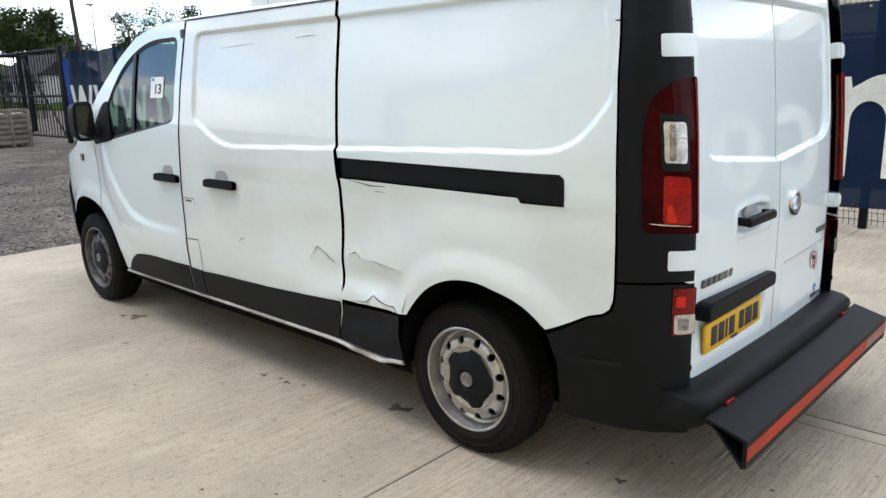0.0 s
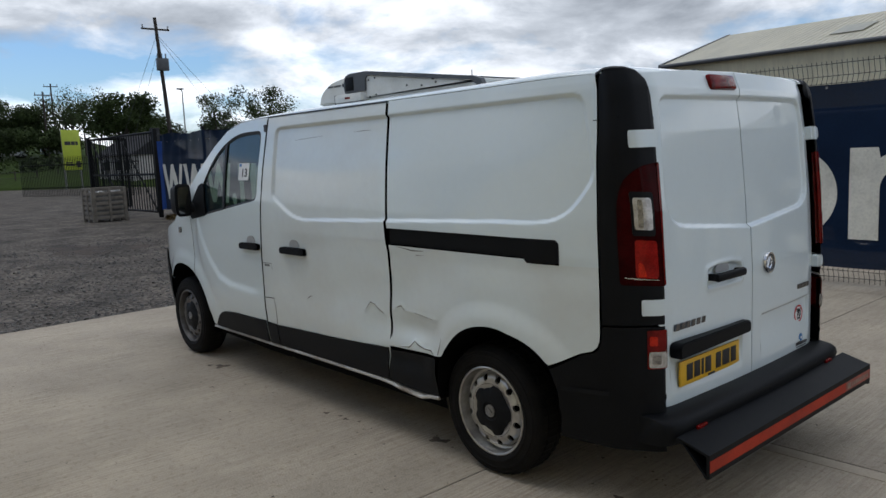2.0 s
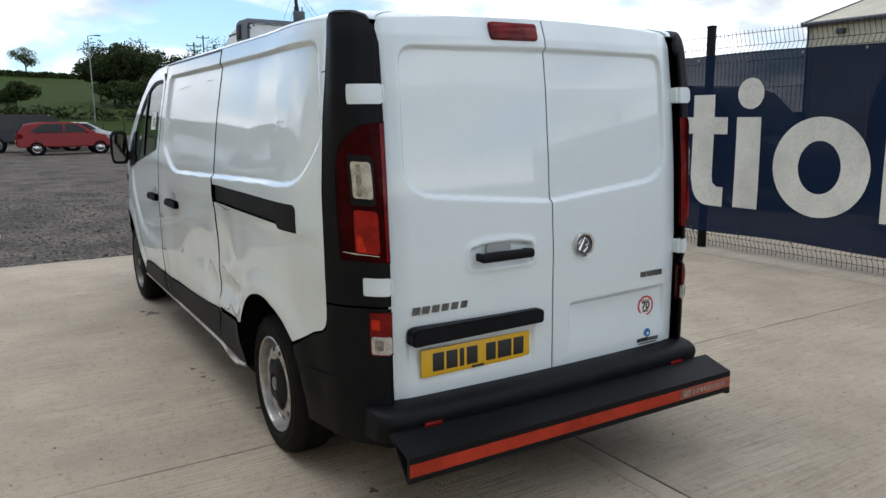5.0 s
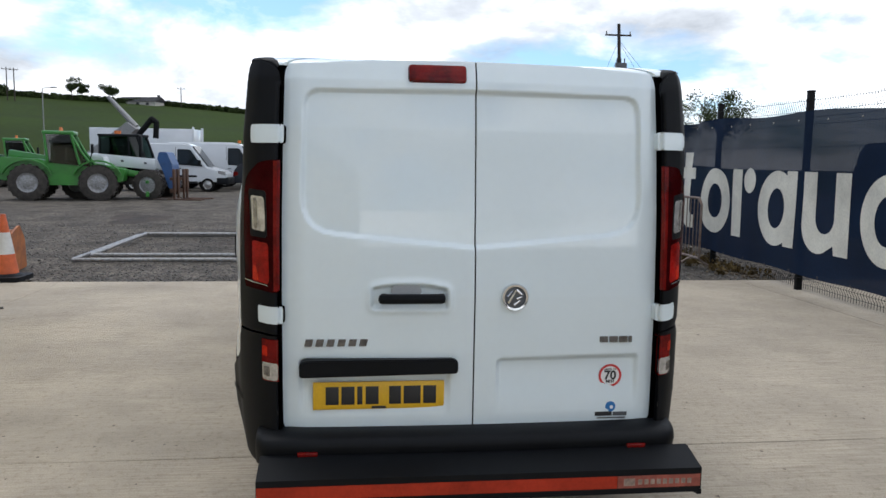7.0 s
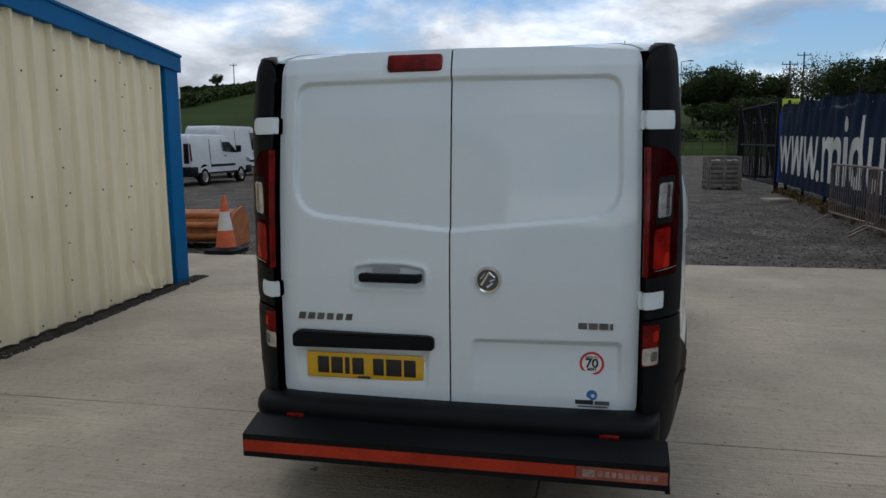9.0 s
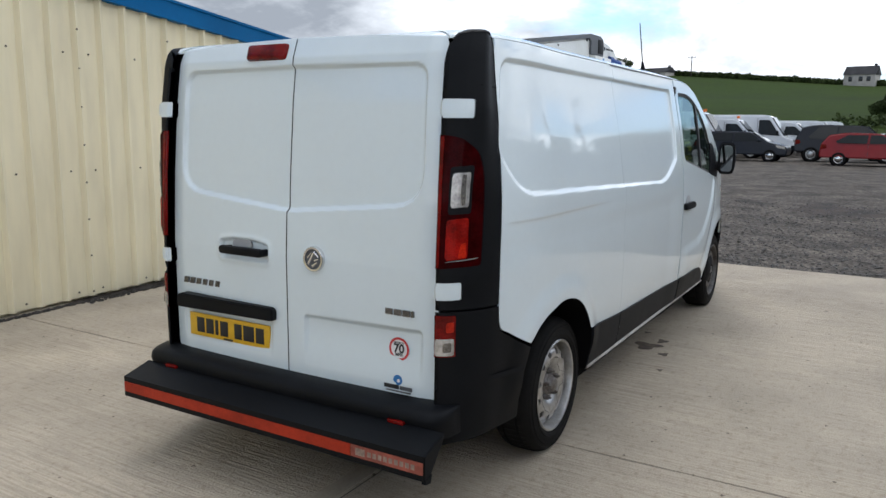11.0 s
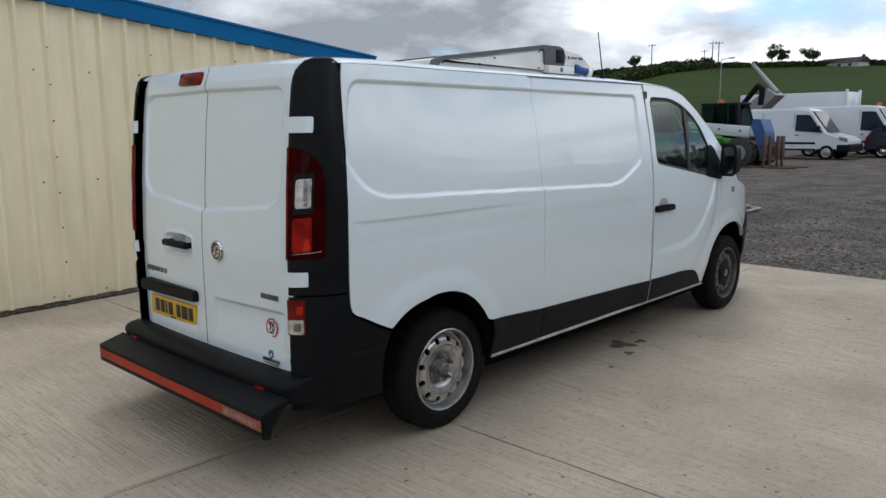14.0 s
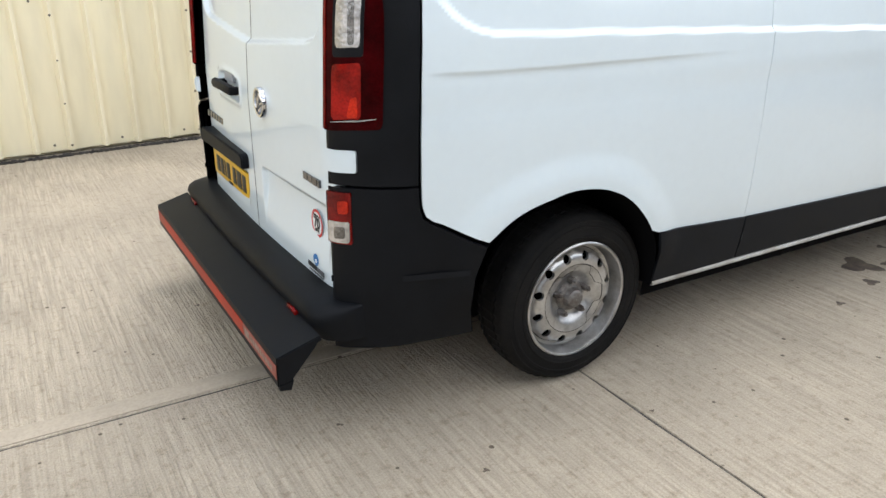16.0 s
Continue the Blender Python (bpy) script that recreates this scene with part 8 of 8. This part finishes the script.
def low_boom_loader(at, turn, label):
    """Loader whose white boom lies low on the near side, its cab beyond it."""
    t = thing("telescopic_loader", at, label, "loader", "yard loaders", turn)
    bm = bmesh.new()
    prism(bm, rounded([(-2.2, .55), (1.7, .55), (1.75, .85), (0.9, 1.02), (-2.2, 1.05)], .06), -0.6, 0.6, 'Y')
    part("chassis", bm, MUD, t, smooth=30)
    bm = bmesh.new()
    prism(bm, rounded([(-2.3, 1.0), (-2.35, 1.65), (-0.4, 1.62), (-0.2, 1.0)], .1), -0.95, -0.1, 'Y')
    part("engine_cover", bm, FLEET_WHITE, t, smooth=30)
    bm = bmesh.new()
    m = Matrix.Translation((-2.1, -0.30, 1.62)) @ Matrix.Rotation(radians(4.5), 4, 'Y')
    box(bm, (0.8, -0.19, -0.22), (3.55, 0.19, 0.20), 0.02, m)
    box(bm, (3.5, -0.14, -0.16), (3.95, 0.14, 0.15), 0.02, m)
    boom = part("boom", bm, FLEET_WHITE, t)
    for x in (1.3, 2.2, 3.1):
        bm = bmesh.new()
        box(bm, (x, -0.205, -0.03), (x + 0.10, -0.185, 0.05), 0.004, m)
        part("boom_bolt_plate", bm, GREY_EDGE, boom)
    bm = bmesh.new()
    prism(bm, rounded([(1.55, 1.55), (1.62, 1.82), (1.92, 1.82), (2.12, 1.35), (2.18, .45), (1.98, .42), (1.80, 1.0)], .06), -0.62, 0.10, 'Y')
    part("boom_head", bm, BLUE_MACHINE, t, "blue boom head", 30)
    bm = bmesh.new()
    for a, b in (((-1.0, 1.05), (-0.95, 2.42)), ((0.25, 1.05), (0.18, 2.42)), ((0.95, 1.15), (0.52, 2.40))):
        for y in (0.02, 0.92):
            tube(bm, (a[0], y, a[1]), (b[0], y, b[1]), 0.05, seg=8)
    box(bm, (-1.05, -0.02, 2.40), (0.62, 0.97, 2.50), 0.04)
    box(bm, (-1.05, 0.0, 1.0), (0.95, 0.95, 1.45), 0.05)
    cab = part("cab_frame", bm, TRIM_DULL, t)
    for y in (0.0, 0.94):
        bm = bmesh.new()
        prism(bm, [(-0.97, 1.45), (0.86, 1.40), (0.52, 2.40), (-0.93, 2.40)], y - 0.006, y + 0.006, 'Y')
        part("cab_window", bm, CAB_GLASS, cab, smooth=0)
    block("seat", (-0.65, 0.25, 1.40), (-0.25, 0.70, 2.05), SEAT, cab, 0.05)
    rod("beacon", (-0.45, 0.5, 2.50), (-0.45, 0.5, 2.64), 0.13, AMBER, t)
    bm = bmesh.new()
    bent(bm, [(0.80, -0.10, 1.25), (0.86, -0.30, 1.70), (0.80, -0.32, 2.2)], 0.02)
    box(bm, (0.76, -0.42, 1.60), (0.86, -0.22, 2.42), 0.04)
    part("mirror", bm, TRIM, t)
    bm = bmesh.new()
    bent(bm, [(-0.9, 1.6, 1.6), (-0.2, 1.9, 2.55), (0.35, 1.9, 3.2), (0.55, 1.9, 3.05), (0.5, 1.9, 2.4)], 0.12)
    part("folded_arm", bm, FENCE_BLACK, t)
    bm = bmesh.new()
    box(bm, (2.16, -1.0, 0.28), (2.28, 0.5, 0.42), 0.01)
    box(bm, (2.16, -1.0, 0.75), (2.28, 0.5, 0.86), 0.01)
    carriage = part("fork_carriage", bm, RUSTY_DARK, t)
    for y in (-0.95, -0.55, 0.05, 0.40):
        bm = bmesh.new()
        box(bm, (2.28, y - .10, 0.40), (2.36, y + .10, 1.18), 0.015)
        box(bm, (2.28, y - .05, 0.0), (2.35, y + .05, 0.45), 0.01)
        box(bm, (2.28, y - .05, 0.0), (3.35, y + .05, 0.05), 0.01)
        part("fork", bm, RUSTY_DARK, carriage)
    for cx in (-1.45, 1.30):
        for y, w in ((-1.0, 0.40), (1.0, -0.40)):
            big_wheel(t, cx, y, 0.56, w, GALV)
    return t


RUSTY_DARK = mat("dark_rusted_steel", (0.105, 0.052, 0.030), 0.7, 0.2, var=0.25, scale=7, bump=0.3, tint=(0.06, 0.032, 0.022))
low_boom_loader((-27.25, -9.4, -0.045), 82, "white and blue telescopic loader with rusty forks")
loader((-38.0, -17.6, -0.045), 100, mat("dark_green_machine_paint", (0.02, 0.085, 0.035), 0.5, var=0.1), GREEN, GALV, "dark green loader standing behind a green one")

# box trailer and tipped chute behind the vans
trailer = thing("box_trailer", (-53, -15.2, -0.045), "long white box trailer behind the vans", "trailer", turn=86)
block("box", (-3.6, -1.2, 1.2), (3.6, 1.2, 3.7), FLEET_WHITE, trailer, 0.04)
block("frame", (-3.65, -1.22, 1.05), (3.65, 1.22, 1.2), GREY_EDGE, trailer, 0.02)
for x in (3.5,):
    block("end_post", (x, -1.25, 1.1), (x + 0.14, -1.1, 3.85), FLEET_WHITE, trailer, 0.02)
    block("end_post", (x, 1.1, 1.1), (x + 0.14, 1.25, 3.85), FLEET_WHITE, trailer, 0.02)
for x in (-2.4, -1.2, 2.6):
    for s in (-1, 1):
        far_wheel(trailer, x, s * 1.2, 0.5, -s * 0.3)
chute = thing("tipping_conveyor", (-45, -14.8, -0.045), "grey conveyor chute raised on a machine", "conveyor", turn=80)
block("base", (-1.3, -0.9, 0.0), (1.2, 0.9, 1.7), GREY_EDGE, chute, 0.05)
bm = bmesh.new()
prism(bm, [(-2.0, 1.75), (-0.6, 1.6), (1.35, 3.35), (0.75, 3.75)], -0.55, 0.55, 'Y')
part("chute", bm, GALV, chute, smooth=0)
rod("arm", (1.1, 0, 3.5), (-0.6, 0, 5.3), 0.20, GALV, chute, 0.13)

# ---- things lying near the slab ----
pal_crate = thing("pallet_crate", (-21.65, 4.15, -0.045), "weathered timber pallet crate full of wrapped stone", "crate", turn=3)
pal_crate.scale = (0.84, 0.84, 0.90)
for sx, sy, rot in ((0, -0.58, 0), (0, 0.58, 0), (-0.5, 0, 90), (0.5, 0, 90)):
    span = 1.0 if rot == 0 else 1.16
    m = Matrix.Translation((sx, sy, 0)) @ Matrix.Rotation(radians(rot), 4, 'Z')
    for z in (0.10, 0.25, 0.42, 0.58, 0.74, 0.90, 1.05):
        bm = bmesh.new()
        box(bm, (-span / 2, -0.012, z), (span / 2, 0.012, z + 0.10), 0.003, m)
        part("board", bm, TIMBER, pal_crate)
    for x in (-span / 2 + 0.05, 0, span / 2 - 0.05):
        bm = bmesh.new()
        box(bm, (x - 0.045, -0.04, 0.0), (x + 0.045, 0.04, 1.14), 0.004, m)
        part("stake", bm, TIMBER, pal_crate)
bm = bmesh.new()
rr = random.Random(3)
for k in range(40):
    made = bmesh.ops.create_icosphere(bm, subdivisions=1, radius=rr.uniform(0.06, 0.11))
    bmesh.ops.translate(bm, verts=made["verts"], vec=(rr.uniform(-.38, .38), rr.uniform(-.46, .46), rr.uniform(0.92, 1.04)))
tagged(part("wrapped_stone", bm, mat("wrapped_pale_stone", (0.45, 0.44, 0.42), 0.4, var=0.15, scale=8), pal_crate, smooth=0), kind="stuff")
block("crate_floor", (-.5, -.56, 0.08), (.5, .56, 1.0), STONES, pal_crate, 0.02)

cone = thing("traffic_cone", (-5.92, -4.65, 0.0), "orange and white traffic cone on a dark base", "cone")
CONE_ORANGE = mat("orange_cone_plastic", (0.62, 0.12, 0.03), 0.5, var=0.12, scale=8)
CONE_WHITE = mat("white_cone_sleeve", (0.66, 0.65, 0.62), 0.45, var=0.08, scale=8)
bm = bmesh.new()
lathe(bm, [(0.150, 0.07), (0.140, 0.10), (0.106, 0.32)], 32, 'Z')
part("lower_cone", bm, CONE_ORANGE, cone)
bm = bmesh.new()
lathe(bm, [(0.107, 0.318), (0.064, 0.58)], 32, 'Z')
part("white_band", bm, CONE_WHITE, cone)
bm = bmesh.new()
lathe(bm, [(0.064, 0.578), (0.030, 0.78), (0.026, 0.80), (0.012, 0.80), (0.011, 0.78)], 32, 'Z')
part("tip", bm, CONE_ORANGE, cone)
bm = bmesh.new()
prism(bm, rounded([(-.24, -.24), (.24, -.24), (.24, .24), (-.24, .24)], 0.07), 0.0, 0.055, 'Z')
lathe(bm, [(0.20, 0.055), (0.155, 0.085), (0.13, 0.085)], 24, 'Z')
part("base", bm, TRIM_DULL, cone)

ROLLER = mat("rusty_orange_steel", (0.40, 0.13, 0.03), 0.6, var=0.25, scale=6, fine=50, bump=0.2, tint=(0.24, 0.075, 0.025))
impl = thing("flail_mower", (-6.75, -5.55, -0.045), "worn orange flail mower on the gravel", "mower", turn=8)
bm = bmesh.new()
prism(bm, rounded([(-0.34, 0.12), (-0.36, 0.38), (-0.20, 0.56), (0.10, 0.58), (0.30, 0.44), (0.34, 0.12)], 0.06), -0.85, 0.62, 'Y')
part("hood", bm, ROLLER, impl)
for y in (-0.87, 0.62):
    bm = bmesh.new()
    prism(bm, rounded([(-0.46, 0.02), (0.46, 0.02), (0.44, 0.30), (0.24, 0.52), (-0.20, 0.62), (-0.42, 0.42)], 0.05), y, y + 0.03, 'Y')
    part("side_plate", bm, ROLLER, impl)
for z, x in ((0.20, 0.36), (0.36, 0.34), (0.50, 0.24)):
    rod("tine_bar", (x, -0.84, z), (x, 0.62, z), 0.05, ROLLER, impl)
rod("roller", (-0.36, -0.82, 0.13), (-0.36, 0.60, 0.13), 0.11, RUSTY_BAR, impl, seg=16)

fr_ = thing("steel_frames", (-9.7, -3.3, -0.03), "galvanised gate frame lying flat on the gravel", "frame")
for (x0, y0), (x1, y1), z in (((1.9, -1.25), (-1.9, -1.35), .03), ((1.9, -1.25), (1.85, 1.4), .03), ((-1.9, -1.35), (-1.95, 1.4), .03), ((1.85, 1.4), (-1.95, 1.4), .03), ((1.70, -1.05), (1.66, 1.3), .08), ((-1.7, -1.15), (1.70, -1.05), .08), ((-1.7, -1.15), (-1.75, 1.3), .08)):
    rod("tube", (x0, y0, z), (x1, y1, z), 0.03, GALV, fr_)


def barrier(at, turn, length=2.3):
    t = thing("crowd_barrier", at, "rust-stained galvanised crowd barrier by the fence", "barrier", "crowd barriers", turn)
    L = length / 2
    bm = bmesh.new()
    bent(bm, [(-L, 0, 0.18), (-L, 0, 0.98), (-L + .08, 0, 1.07), (L - .08, 0, 1.07), (L, 0, 0.98), (L, 0, 0.18), (-L, 0, 0.18)], 0.019)
    f = part("barrier_frame", bm, RUSTY_BAR, t)
    for k in range(1, 20):
        x = -L + length * k / 20
        rod("bar", (x, 0, 0.18), (x, 0, 1.07), 0.008, RUSTY_BAR, f, seg=6)
    for x in (-L + 0.22, L - 0.22):
        bm = bmesh.new()
        bent(bm, [(x, -0.32, 0.012), (x, -0.06, 0.16), (x, 0.06, 0.16), (x, 0.32, 0.012)], 0.016)
        part("foot", bm, RUSTY_BAR, t)


barrier((-8.05, 4.62, -0.03), 1)
barrier((-10.4, 4.72, -0.03), 2)
slab_ob = thing("loose_paving", (-16.5, 4.75, -0.045), "pale loose concrete block by the fence", "paving", turn=12)
block("paving", (-.30, -.28, 0), (.30, .28, .08), CONCRETE, slab_ob, 0.01)
